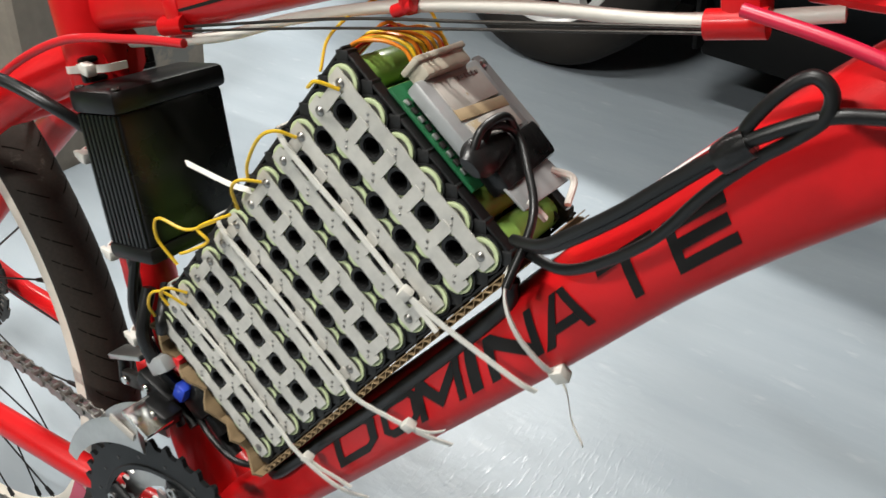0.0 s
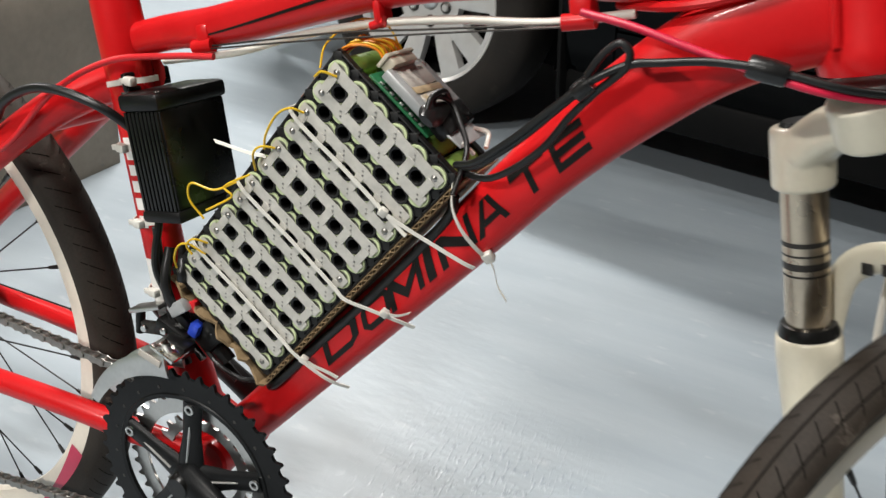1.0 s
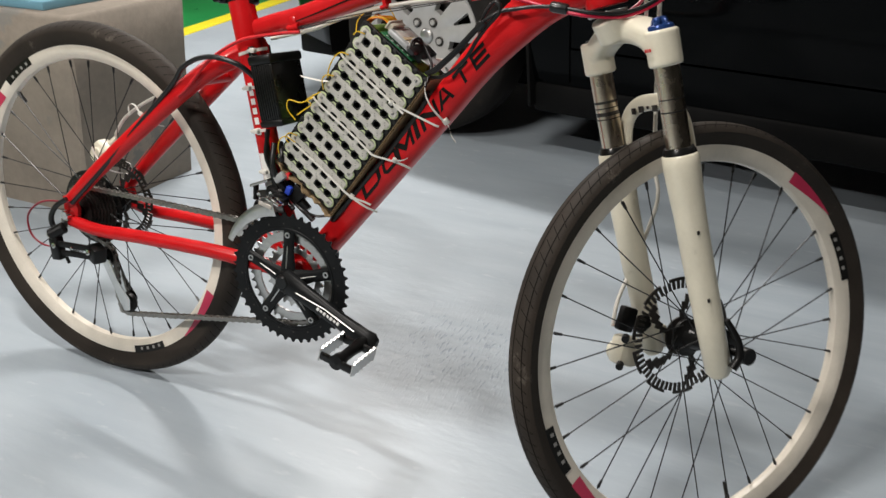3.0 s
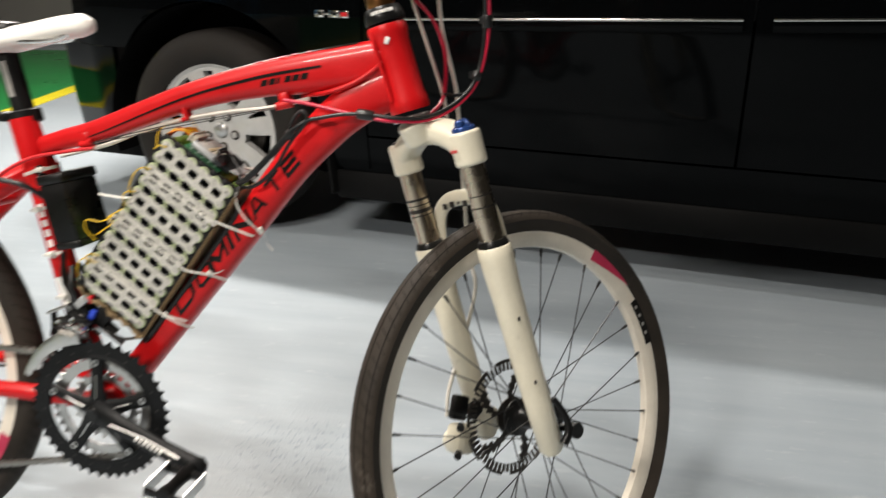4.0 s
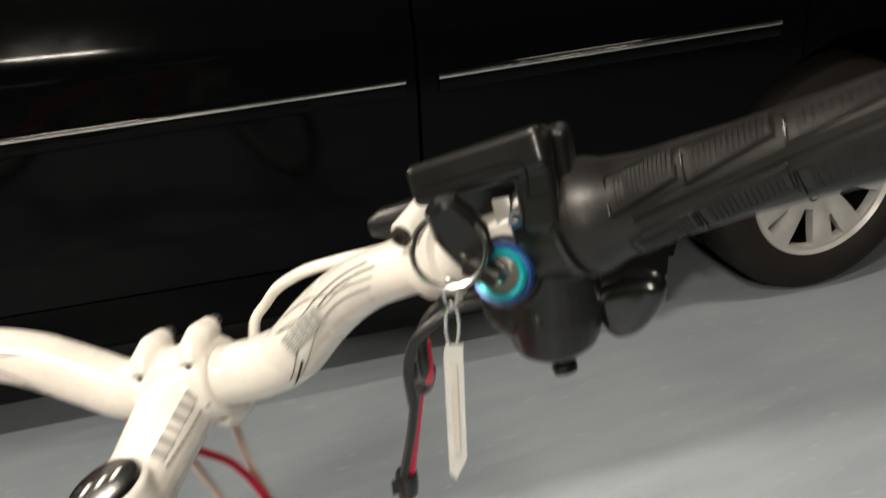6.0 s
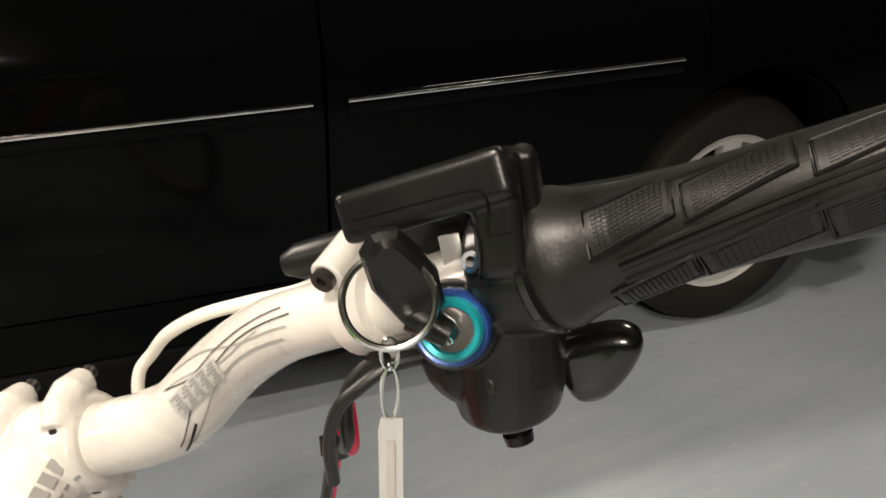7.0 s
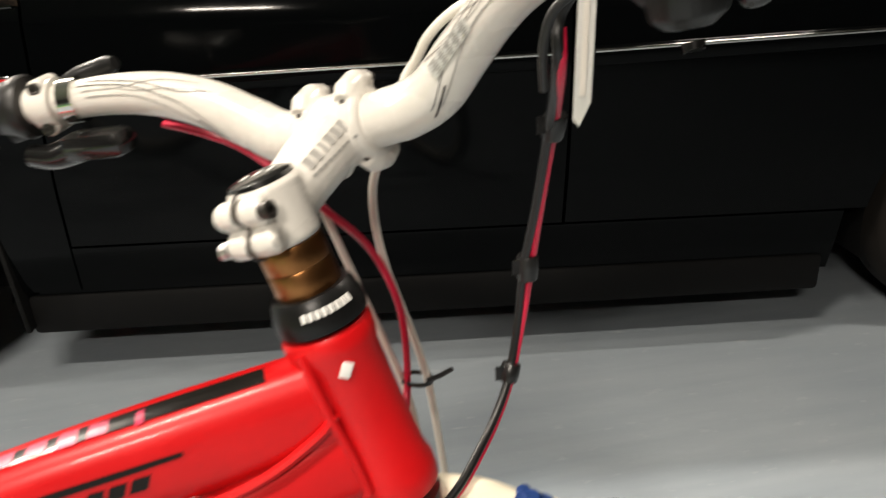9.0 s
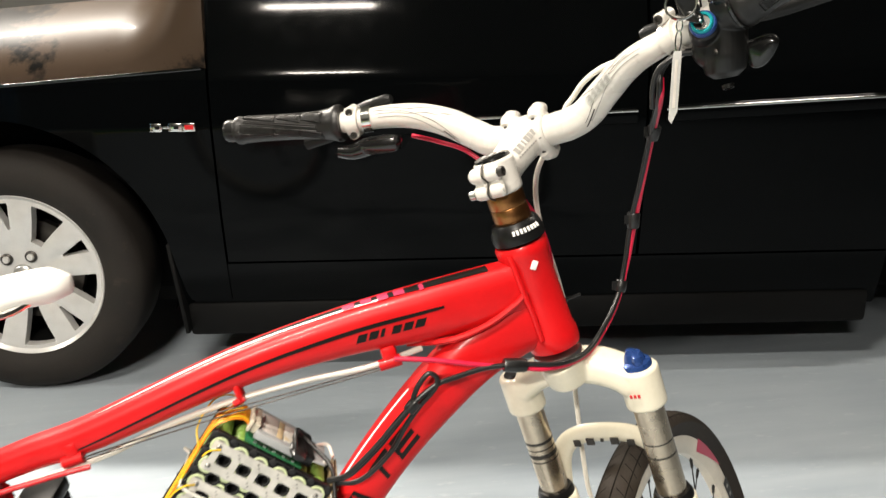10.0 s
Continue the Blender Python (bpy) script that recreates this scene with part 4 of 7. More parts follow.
# ---- seat post and saddle
d = Vector((-0.225, 0, 0.974)).normalized()
p0 = Vector((-0.180, 0, 0.700))
part("seat_collar", Geo().cyl(p0 - d * 0.004, p0 + d * 0.016, 0.0235, n=24).box(p0 + d * 0.006 + Vector((-0.026, -0.006, 0)), (0.016, 0.026, 0.014), bevel=0.003).cyl(p0 + d * 0.006 + Vector((-0.03, -0.03, 0)), p0 + d * 0.006 + Vector((-0.03, 0.02, 0)), 0.005, n=10), BLACKAL, bike, "black seat clamp", BK)
post = part("seat_post", Geo().cyl(p0, p0 + d * 0.115, 0.0150, n=20), BLACKAL, bike, "black seat post", BK)
part("post_scale", Geo().box(p0 + d * 0.06 + Vector((0, -0.0151, 0)), (0.008, 0.0006, 0.05), pose(0, 0, 0, 0, -13, 0)), DECALGRY, post, "", BK)
sx = p0 + d * 0.125
part("saddle_clamp", Geo().box(sx, (0.05, 0.04, 0.03), bevel=0.008), BLACKAL, bike, "", BK)
g, ns, nk = Geo(), 30, 18
vs = []
for i in range(ns):
    t = i / (ns - 1)                       # nose to tail
    x = -0.065 - 0.265 * t
    w = float(np.interp(t, [0, 0.05, 0.35, 0.6, 0.85, 1], [0.006, 0.017, 0.024, 0.042, 0.069, 0.05]))
    z = 0.832 + 0.012 * math.cos(t * 5.2) - 0.004 * t
    hgt = float(np.interp(t, [0, 0.06, 0.5, 1], [0.010, 0.019, 0.022, 0.018]))
    for k in range(nk):
        a = 2 * math.pi * k / nk
        vs.append((x, w * math.cos(a), z - 0.012 + hgt * (math.sin(a) if math.sin(a) > 0 else 0.7 * math.sin(a))))
fs = [(i * nk + k, i * nk + (k + 1) % nk, (i + 1) * nk + (k + 1) % nk, (i + 1) * nk + k) for i in range(ns - 1) for k in range(nk)]
fs += [tuple(range(nk)), tuple((ns - 1) * nk + k for k in range(nk))]
saddle = part("saddle", g.add(vs, fs), LEATHER, bike, "white saddle", BK, sharp=60)
for s in (-1, 1):
    part("saddle_rail", Geo().sweep(spline([(-0.09, 0.008 * s, 0.826), (-0.13, 0.02 * s, 0.812), (-0.24, 0.022 * s, 0.812), (-0.30, 0.03 * s, 0.828)], 20), 0.0036, 8), CHROME, saddle, "steel rail", BK)


# ---- wheels
def spoke_mesh(side, lead):
    """A spoke with its nipple, for hub side -1/1 and leading or trailing lacing."""
    g = Geo()
    a = radians(62 if lead else -62)
    hub = Vector((0.023 * math.cos(a), 0.032 * side * (1 if lead else 0.86), 0.023 * math.sin(a)))
    rim = Vector((RIM_R - 0.001, 0.003 * side, 0))
    d = (rim - hub).normalized()
    g.sweep([hub, rim], 0.0009, 6)
    g.sweep([rim - d * 0.013, rim - d * 0.002], [0.0018, 0.0024], 6)
    return mesh_of("spoke", g, CABLEBLK)


RIM_R = 0.262


def wheel(name, at, tyre_r, label, pink, side_labels, rotor_side):
    k = tyre_r / 0.315
    prof = [(RIM_R, 0.0), (RIM_R + 0.001, 0.006), (RIM_R + 0.008, 0.0105), (RIM_R + 0.026, 0.0125), (RIM_R + 0.029, 0.0115), (RIM_R + 0.029, 0.0095), (RIM_R + 0.016, 0.0085)]
    prof = prof + [(r, -h) for r, h in reversed(prof)]
    w = part(name, Geo().lathe(prof, d=Y, n=96), RIMWHITE, bike, label, at)
    base, top = RIM_R + 0.024, tyre_r
    tp = []
    for q in np.linspace(-1.15, 1.15, 15):
        c = (base + top) / 2 - 0.001
        tp.append((c + (top - c) * math.cos(q * 1.28), 0.0222 * math.sin(q * 1.28)))
    tp = [(base - 0.004, -0.0105)] + tp + [(base - 0.004, 0.0105)]
    part("tyre", Geo().lathe(tp, d=Y, n=128), RUBBER, w, "black slick road tyre, worn and dusty", at)
    # fine slanted tread bars on the shoulders
    g = Geo()
    for s in (-1, 1):
        for i in range(104):
            a0 = i * 2 * math.pi / 104
            for j, (q0, q1) in enumerate(((0.20, 0.62), (0.66, 0.86))):
                vs = []
                for q in (q0, (q0 + q1) / 2, q1):
                    c = (base + top) / 2 - 0.001
                    r, y = c + (top - c) * math.cos(q * 1.28) + 0.0003, 0.0222 * math.sin(q * 1.28) * s
                    for da in (-0.0020, 0.0020):
                        a = a0 + 0.07 * (q - 0.2) + da
                        vs.append((r * math.cos(a), y, r * math.sin(a)))
                g.add(vs, [(0, 1, 3, 2), (2, 3, 5, 4)])
    for q in (-0.62, -0.06, 0.62) if tyre_r < 0.31 else ():
        c = (base + top) / 2 - 0.001
        ring = [(c + (top - c) * math.cos(v * 1.28) + 0.0003, 0.0222 * math.sin(v * 1.28)) for v in (q - 0.025, q + 0.025)]
        part("groove", Geo().lathe(ring, d=Y, n=128), GROOVE, w, "", at)
    part("tread", g, GROOVE, w, "slanted tread grooves", at)
    for side in (-1, 1):
        for lead in (0, 1):
            me = spoke_mesh(side, lead)
            for i in range(8):
                turn = 45 * i + (11.25 if side > 0 else 0) + (22.5 if lead else 0)
                part("spoke", me, None, w, "", at @ pose(0, 0, 0, 0, turn, 0))
    hub = Geo().lathe([(0, -0.052), (0.009, -0.052), (0.009, -0.04), (0.016, -0.037), (0.027, -0.034), (0.027, -0.030), (0.015, -0.026), (0.012, 0), (0.015, 0.026), (0.027, 0.030), (0.027, 0.034), (0.016, 0.037), (0.009, 0.052), (0, 0.052)], d=Y, n=24)
    part("hub", hub, BLACKAL, w, "black hub", at)
    part("valve", Geo().cyl((0, 0, -RIM_R), (0, 0, -RIM_R + 0.032), 0.003, n=8) if rotor_side > 0 else Geo().cyl((-RIM_R * 0.7, 0, 0.7 * RIM_R), (-RIM_R * 0.64, 0, 0.64 * RIM_R), 0.003, n=8), BLACKPL, w, "", at)

    # decals on the near side of the rim: pink runs and black panels with pale bars
    def arc(a0, a1, r0, r1, s, lift=0.0008, n=14, thin=0.0):
        g = Geo()
        for s in (s,):
            vs = []
            for i in range(n + 1):
                a = radians(a0 + (a1 - a0) * i / n)
                for r in (r0, r1):
                    r += (r1 - r) * thin * (i / n) ** 1.5
                    y = float(np.interp(r - RIM_R, [0.006, 0.026], [0.0098, 0.0125])) + lift
                    vs.append((r * math.cos(a), s * y, r * math.sin(a)))
            g.add(vs, [(2 * i, 2 * i + 1, 2 * i + 3, 2 * i + 2) for i in range(n)])
        return g
    for a0, a1, s in [(*q, s) for q in pink for s in (-1, 1)]:
        part("rim_decal", arc(a0, a1, RIM_R + 0.007, RIM_R + 0.0255, s, thin=0.9), DECALPNK, w, "pink rim decal", at)
    for a0, a1, s in [(*q, s) for q in side_labels for s in (-1, 1)]:
        p = part("rim_label", arc(a0, a1, RIM_R + 0.011, RIM_R + 0.0245, s, 0.0010), DECALBLK, w, "black rim label with pale bars", at)
        n = 4
        for i in range(n):
            b0 = a0 + (a1 - a0) * (0.12 + 0.2 * i)
            part("bar", arc(b0, b0 + (a1 - a0) * 0.07, RIM_R + 0.014, RIM_R + 0.0195, s, 0.0016, 3), DECALGRY, p, "", at)
    return w


RA = BK @ pose(-0.512, 0, 0.322)
rear = wheel("rear_wheel", RA, 0.326, "rear wheel with white rim and black spokes", [(-24, -48), (140, 158)], [(-60, -76), (118, 134)], -1)
FW = Matrix.Translation((-0.0059, 0.0027, -0.0064)) @ BK @ TURN @ pose(0, -0.008, -0.15, 1.43) @ pose(0, 0, 0.15)    # frame of the turned fork
FA = FW @ Matrix.Translation((0.0604, -0.009, -0.5808))
RIM_R = 0.2515
front = wheel("front_wheel", FA, 0.305, "front wheel with white rim and black spokes", [(45, 25), (203, 226)], [(19, 2), (184, 199)], 1)
# yellow writing bars on the rear tyre
g = Geo()
for i in range(4):
    a = radians(-14 - 3.6 * i)
    for r in (0.305, 0.312):
        g.box((r * math.cos(a), -0.0172, r * math.sin(a)), (0.005, 0.0012, 0.011), pose(0, 0, 0, 0, math.degrees(-a) + (18 if i % 2 else -18), 0))
part("tyre_mark", g, DECALYEL, rear, "yellow marks on the tyre wall", RA)


def polar_plate(keep, rs, nt, y0, y1):
    """A disc with pierced cells."""
    g = Geo()
    kept = {(i, j) for i in range(nt) for j in range(len(rs) - 1) if keep((i + 0.5) / nt, (rs[j] + rs[j + 1]) / 2)}
    k, o = len(rs), nt * len(rs)
    vs = [(r * math.cos(2 * math.pi * i / nt), y, r * math.sin(2 * math.pi * i / nt)) for y in (y0, y1) for i in range(nt) for r in rs]
    fs = []
    for i, j in kept:
        q = (i * k + j, ((i + 1) % nt) * k + j, ((i + 1) % nt) * k + j + 1, i * k + j + 1)
        fs += [q, tuple(c + o for c in reversed(q))]
        for (a, b), (di, dj) in zip(((q[0], q[1]), (q[1], q[2]), (q[2], q[3]), (q[3], q[0])), ((0, -1), (1, 0), (0, 1), (-1, 0))):
            if ((i + di) % nt, j + dj) not in kept:
                fs.append((a, b, b + o, a + o))
    return g.add(vs, fs)


def rotor_keep(t, r):
    if r > 0.062:
        wave = 0.0785 + 0.0025 * math.sin(t * 2 * math.pi * 10)
        if r > wave:
            return False
        return not (0.066 < r < 0.074 and (t * 60) % 1 < 0.45)
    if r < 0.026:
        return True
    return ((t * 5 + (r - 0.026) * 9) % 1) < 0.2


rot = polar_plate(rotor_keep, [0.015, 0.02, 0.026, 0.036, 0.046, 0.056, 0.064, 0.071, 0.075, 0.079, 0.083, 0.086, 0.088, 0.090], 240, 0.044, 0.0465)
part("brake_disc", rot, DARKMET, front, "wavy slotted steel brake disc", FA @ Matrix.Diagonal((1.09, 1.0, 1.09, 1.0)))
rot2 = polar_plate(rotor_keep, [0.015, 0.02, 0.026, 0.042, 0.056, 0.062, 0.066, 0.07, 0.074, 0.0785, 0.081], 240, 0.044, 0.0465)
part("brake_disc", rot2, DARKMET, rear, "wavy slotted steel brake disc", RA)

# cassette: eight toothed plates
for i in range(8):
    r = 0.058 - 0.0042 * i
    nt = int(r * 560) * 2
    pts = [((r + (0.0025 if q % 2 else 0)) * math.cos(2 * math.pi * q / nt), (r + (0.0025 if q % 2 else 0)) * math.sin(2 * math.pi * q / nt)) for q in range(nt)]
    hole = [(0.012 * math.cos(2 * math.pi * q / nt), 0.012 * math.sin(2 * math.pi * q / nt)) for q in range(nt)]
    y = -0.022 - 0.0038 * i
    part("sprocket", Geo().prism(pts, 0.0018, lambda x, z, h, y=y: (x, y - h, z), hole), DARKMET, rear, "", RA)
for y0, y1 in ((-0.052, -0.085), (0.052, 0.082)):
    part("axle_nut", Geo().cyl((0, y0, 0), (0, y1, 0), 0.008, n=12), CHROME, rear, "", RA)
part("spoke_guard", polar_plate(lambda t, r: (t * 24) % 1 < 0.75 or r > 0.064, [0.03, 0.045, 0.062, 0.068], 96, -0.0185, -0.0175), BLACKPL, rear, "", RA)

# ---- fork
CX, CY = 0.0225, 0.067    # stanchions: ahead of the steering axis, to each side
cr = Geo()
for q in (-1, 1):
    cr.cyl((CX, CY * q, -0.1925), (CX, CY * q, -0.1485), 0.0208, n=40)
line = [(CX - 0.001, CY - 0.004, -0.166), (CX, 0.050, -0.155), (CX - 0.001, 0.030, -0.1455), (CX - 0.003, 0.010, -0.1415)]
line = spline(line + [(x, -y, z) for x, y, z in reversed(line)], 32)
cr.sweep(line, [0.0155 + 0.0010 * math.sin(math.pi * q / 31) for q in range(32)], 24, ref=(1, 0, 0), flat=1.30, power=2.8)
cr.cyl((0.010, 0, -0.150), (0.0, 0, -0.1195), 0.0235, n=32)
fork = part("fork_crown", blended(cr, CREAM, 0.0013, 7), None, bike, "cream painted fork crown", FW)
part("crown_race", Geo().lathe([(0, -0.1198), (0.0240, -0.1198), (0.0250, -0.1175), (0.0240, -0.1140), (0, -0.1140)], n=32), ALU, fork, "bare metal crown race", FW)
for s in (-1, 1):
    c = (CX, CY * s)
    tube = part("stanchion", Geo().cyl((c[0], c[1], -0.34), (c[0], c[1], -0.185), 0.0155, n=28), STANCH, fork, "worn bare metal stanchion", FW)
    for z, h in (((-0.230, 0.0018), (-0.238, 0.0008), (-0.246, 0.0026), (-0.253, 0.0008)) if s > 0 else ((-0.232, 0.0008), (-0.2475, 0.001))):
        part("dirt_ring", Geo().lathe([(0.01555, z - h), (0.01565, z), (0.01555, z + h)], (c[0], c[1], 0), n=28), DARKMET, tube, "dark ring of grime", FW)
    low = Geo()
    path = [(c[0], c[1], -0.300), (c[0], c[1], -0.303), (c[0], c[1], -0.316), (c[0], c[1], -0.338), (c[0] + 0.001, c[1], -0.38), (c[0] + 0.003, c[1], -0.46), (c[0] + 0.006, c[1], -0.53), (c[0] + 0.009, c[1], -0.596), (c[0] + 0.010, c[1], -0.603)]
    low.sweep(path, [0.0205, 0.0228, 0.0232, 0.0222, 0.0203, 0.0195, 0.0185, 0.0175, 0.013], 24)
    leg = part("lower_leg", low, CREAM, fork, "cream painted lower fork leg with chips", FW, sharp=55)
    part("wiper_seal", Geo().lathe([(0.0155, -0.292), (0.0185, -0.2925), (0.0205, -0.297), (0.0212, -0.3015)], (c[0], c[1], 0), n=24), BLACKPL, leg, "black rubber seal", FW)
    part("fork_dropout", Geo().box((0.040, c[1] * 0.96, -0.584), (0.036, 0.012, 0.036), bevel=0.006), BLACKPL if s < 0 else CREAM, leg, "", FW)
    for z in (-0.40, -0.49):
        part("paint_chip", Geo().box((c[0] - 0.006, c[1] + s * 0.0192, z), (0.004, 0.0012, 0.005), bevel=0.0004), DARKMET, leg, "", FW)
BRACE = spline([(0.030, 0.067, -0.345), (0.040, 0.064, -0.298), (0.045, 0.055, -0.261), (0.047, 0.033, -0.2435), (0.047, 0.0, -0.2390), (0.047, -0.033, -0.2435), (0.045, -0.055, -0.261), (0.040, -0.064, -0.298), (0.030, -0.067, -0.345)], 40)
brace = part("fork_arch", Geo().sweep(BRACE, 0.0112, 14, ref=(1, 0, 0), flat=0.62), CREAM, fork, "cream painted fork brace", FW)
for y, r in ((-0.030, 0.0042), (-0.012, 0.0048), (0.002, 0.0020), (0.016, 0.0048), (0.032, 0.0042)):
    part("arch_hole", Geo().box((0.0392, y, -0.2445 - abs(y) * 0.13), (0.0016, r * 2, min(0.0085, r * 2)), bevel=0.0006), DARKMET, brace, "", FW)
kn = Geo().lathe([(0, -0.1335), (0.0075, -0.134), (0.0095, -0.137), (0.011, -0.142), (0.0150, -0.1435), (0.0160, -0.146), (0.0160, -0.152), (0, -0.152)], (CX, -CY, 0), n=20)
kn.box((CX, -CY, -0.1395), (0.030, 0.010, 0.012), pose(0, 0, 0, 0, 0, 35), bevel=0.004)
part("lockout_knob", kn, BLUEKN, fork, "blue anodised adjuster knob", FW)
part("leg_cap", Geo().lathe([(0, -0.1455), (0.012, -0.1455), (0.0145, -0.148), (0.0145, -0.151)], (CX, CY, 0), n=20), BLACKAL, fork, "", FW)
for q in range(3):
    part("crown_mark", Geo().box((CX - 0.0238, -CY - 0.004 + 0.004 * q, -0.170), (0.001, 0.0028, 0.004), bevel=0.0004), WRED, fork, "small red mark", FW)
# quick release and caliper on the front axle
part("front_axle", Geo().cyl((0.0604, -0.092, -0.5808), (0.0604, 0.086, -0.5808), 0.0055, n=12).cyl((0.0604, -0.097, -0.5808), (0.0604, -0.082, -0.5808), 0.0115, n=16), BLACKAL, fork, "black quick-release nut", FW)
g = Geo().sweep(spline([(0.036, -0.088, -0.590), (0.047, -0.091, -0.578), (0.051, -0.090, -0.562), (0.049, -0.086, -0.545), (0.043, -0.082, -0.526)], 18), np.interp(np.linspace(0, 1, 18), [0, 0.3, 1], [0.0065, 0.0055, 0.0045]), 10)
part("release_lever", g, BLACKAL, fork, "", FW)
cal = part("brake_caliper", Geo().box((-0.022, 0.060, -0.580), (0.036, 0.034, 0.044), pose(0, 0, 0, 0, 28, 0), bevel=0.009).cyl((-0.024, 0.045, -0.584), (-0.024, 0.085, -0.584), 0.015, n=20), CREAM, bike, "cream disc brake caliper", FW)
for dz in (-0.017, 0.018):
    part("caliper_bolt", Geo().cyl((-0.036 + dz * 0.5, 0.044, -0.572 + dz), (-0.044 + dz * 0.5, 0.036, -0.572 + dz), 0.0055, n=10), BLACKAL, cal, "", FW)
part("caliper_bracket", Geo().box((-0.012, 0.058, -0.535), (0.026, 0.014, 0.036), pose(0, 0, 0, 0, 32, 0), bevel=0.004).box((0.016, 0.056, -0.548), (0.034, 0.012, 0.022), pose(0, 0, 0, 0, -20, 0), bevel=0.003), BLACKAL, cal, "", FW)

# ---- headset, stem and handlebar (in the turned frame)
FT = Matrix.Translation((0, 0, 0.003)) @ BK @ TURN
hs = Geo().lathe([(0, 0.0), (0.0255, 0.0), (0.0262, 0.004), (0.0258, 0.009), (0.0235, 0.0165), (0.0215, 0.0195), (0, 0.0195)], n=28)
headset = part("headset", hs, BLACKAL, bike, "black headset cover", FT)
for i in range(8):
    q = Matrix.Rotation(radians(200 + 8.5 * i), 4, "Z")
    part("headset_mark", Geo().box(q @ Vector((0.0254, 0, 0.0122)), (0.0012, 0.0022, 0.0046), q @ pose(0, 0, 0, 0, -24, 0), bevel=0.0002), DECALWHT, headset, "", FT)
for z0, z1 in ((0.0195, 0.0340), (0.0343, 0.0475)):
    part("spacer", Geo().lathe([(0.014, z0), (0.0178, z0), (0.0182, z0 + 0.0008), (0.0182, z1 - 0.0008), (0.0178, z1), (0.014, z1)], n=28), COPPER, bike, "copper-coloured spacer", FT)

BAR_F, BAR_Z = 0.075, 0.077
BC = FT.inverted() @ FK @ Vector((BAR_F, 0, BAR_Z))      # middle of the bar, seen from the stem
BY = (FT.inverted() @ FK).to_3x3() @ Vector((0, 1, 0))
st = Geo().cyl((0, 0, 0.0475), (0, 0, 0.0822), 0.0198, n=40)
st.sweep(spline([(0.0, 0, 0.0655), (0.020, 0, 0.0680), tuple(BC * 0.62 + Vector((0, 0, 0.0695)) * 0.38 - Vector((0, 0, 0.001))), tuple(BC)], 20), np.interp(np.linspace(0, 1, 20), [0, 0.4, 1], [0.0172, 0.0160, 0.0185]), 24, ref=Y, flat=1.12, power=2.5)
st.cyl(BC - BY * 0.0235, BC + BY * 0.0235, 0.0212, n=40)
for q in (-1, 1):
    for z in (0.0728, 0.0566):
        st.sweep([(-0.0215, q * 0.0012, z), (-0.0215, q * 0.004, z), (-0.0210, q * 0.0125, z), (-0.0200, q * 0.0148, z)], [0.0070, 0.0078, 0.0078, 0.0062], 18)
        st.box((-0.015, q * 0.0075, z), (0.016, 0.0125, 0.0145), bevel=0.004)
    for d in (1, -1):
        e0 = BC + BY * (q * 0.0155)
        st.sweep([e0 + Vector((x, 0, d * z)) for x, z in ((-0.011, 0.0165), (-0.005, 0.0205), (0.006, 0.0222), (0.017, 0.0205))], [0.0058, 0.0074, 0.0078, 0.0062], 18)
STEM = blended(st, WHITE, 0.0011, 5)
stem = part("stem", STEM, None, bike, "white handlebar stem with a dark clamp bolt", FT)
part("clamp_slot", Geo().sweep(spline([(-0.0204, 0.0, 0.0832), (-0.0262, 0.0004, 0.0790), (-0.0296, 0.0, 0.0728), (-0.0236, -0.0006, 0.0648), (-0.0296, 0.0, 0.0566), (-0.0262, 0.0, 0.0500), (-0.0204, 0.0, 0.0468)], 30), 0.0009, 8), DARKMET, stem, "dark slit of the clamp", FT)
part("top_cap", Geo().lathe([(0, 0.0855), (0.014, 0.0852), (0.0172, 0.0842), (0.0178, 0.082), (0, 0.082)], n=28), GLOSSBLK, stem, "glossy black top cap", FT)
for i in range(3):
    part("cap_mark", Geo().box((0.004 - 0.004 * i, -0.006 + 0.006 * i, 0.0858), (0.006, 0.0022, 0.0006)), DECALWHT, stem, "", FT)
part("stem_bolt", Geo().lathe([(0.0, 0.0025), (0.0022, 0.0025), (0.0022, 0.0055), (0.0046, 0.0055), (0.0046, 0.0)], (-0.0245, -0.0148, 0.073), (0, -1, 0), 14), DARKMET, stem, "dark hex bolt", FT)
part("stem_bolt", Geo().lathe([(0.0, 0.001), (0.0014, 0.001), (0.0014, 0.0014), (0.003, 0.0012), (0.003, 0.0)], (-0.0245, -0.0148, 0.0565), (0, -1, 0), 12), DECALGRY, stem, "", FT)
part("stem_bolt", Geo().lathe([(0.0, 0.006), (0.0046, 0.0055), (0.0046, 0.0)], (-0.0245, 0.0148, 0.0565), (0, 1, 0), 12), ALU, stem, "bright hex bolt", FT)
for q in (-1, 1):
    for d in (1, -1):
        e0 = BC + BY * (q * 0.0155) + Vector((0.016, 0, d * 0.0205))
        part("faceplate_bolt", Geo().cyl(e0, e0 + Vector((0.0075, 0, 0)), 0.0034, n=10), DARKMET, stem, "", FT)
for q, w in ((-0.0155, (-0.8, -0.2, 0.7)), (0.0155, (-0.8, -0.2, 0.7)), (-0.0155, (-0.6, -0.6, -0.5))):
    way = -Vector(w).normalized()
    c = BC + BY * q + Vector((-0.012, 0, 0.0165 if w[2] > 0 else -0.0165))
    spot, nrm = on_skin(STEM, c - way * 0.05, way)
    part("bolt_hole", Geo().lathe([(0, 0.0002), (0.0018, 0.0003), (0.0022, 0.0)], spot, nrm, 12), DARKMET, stem, "", FT)
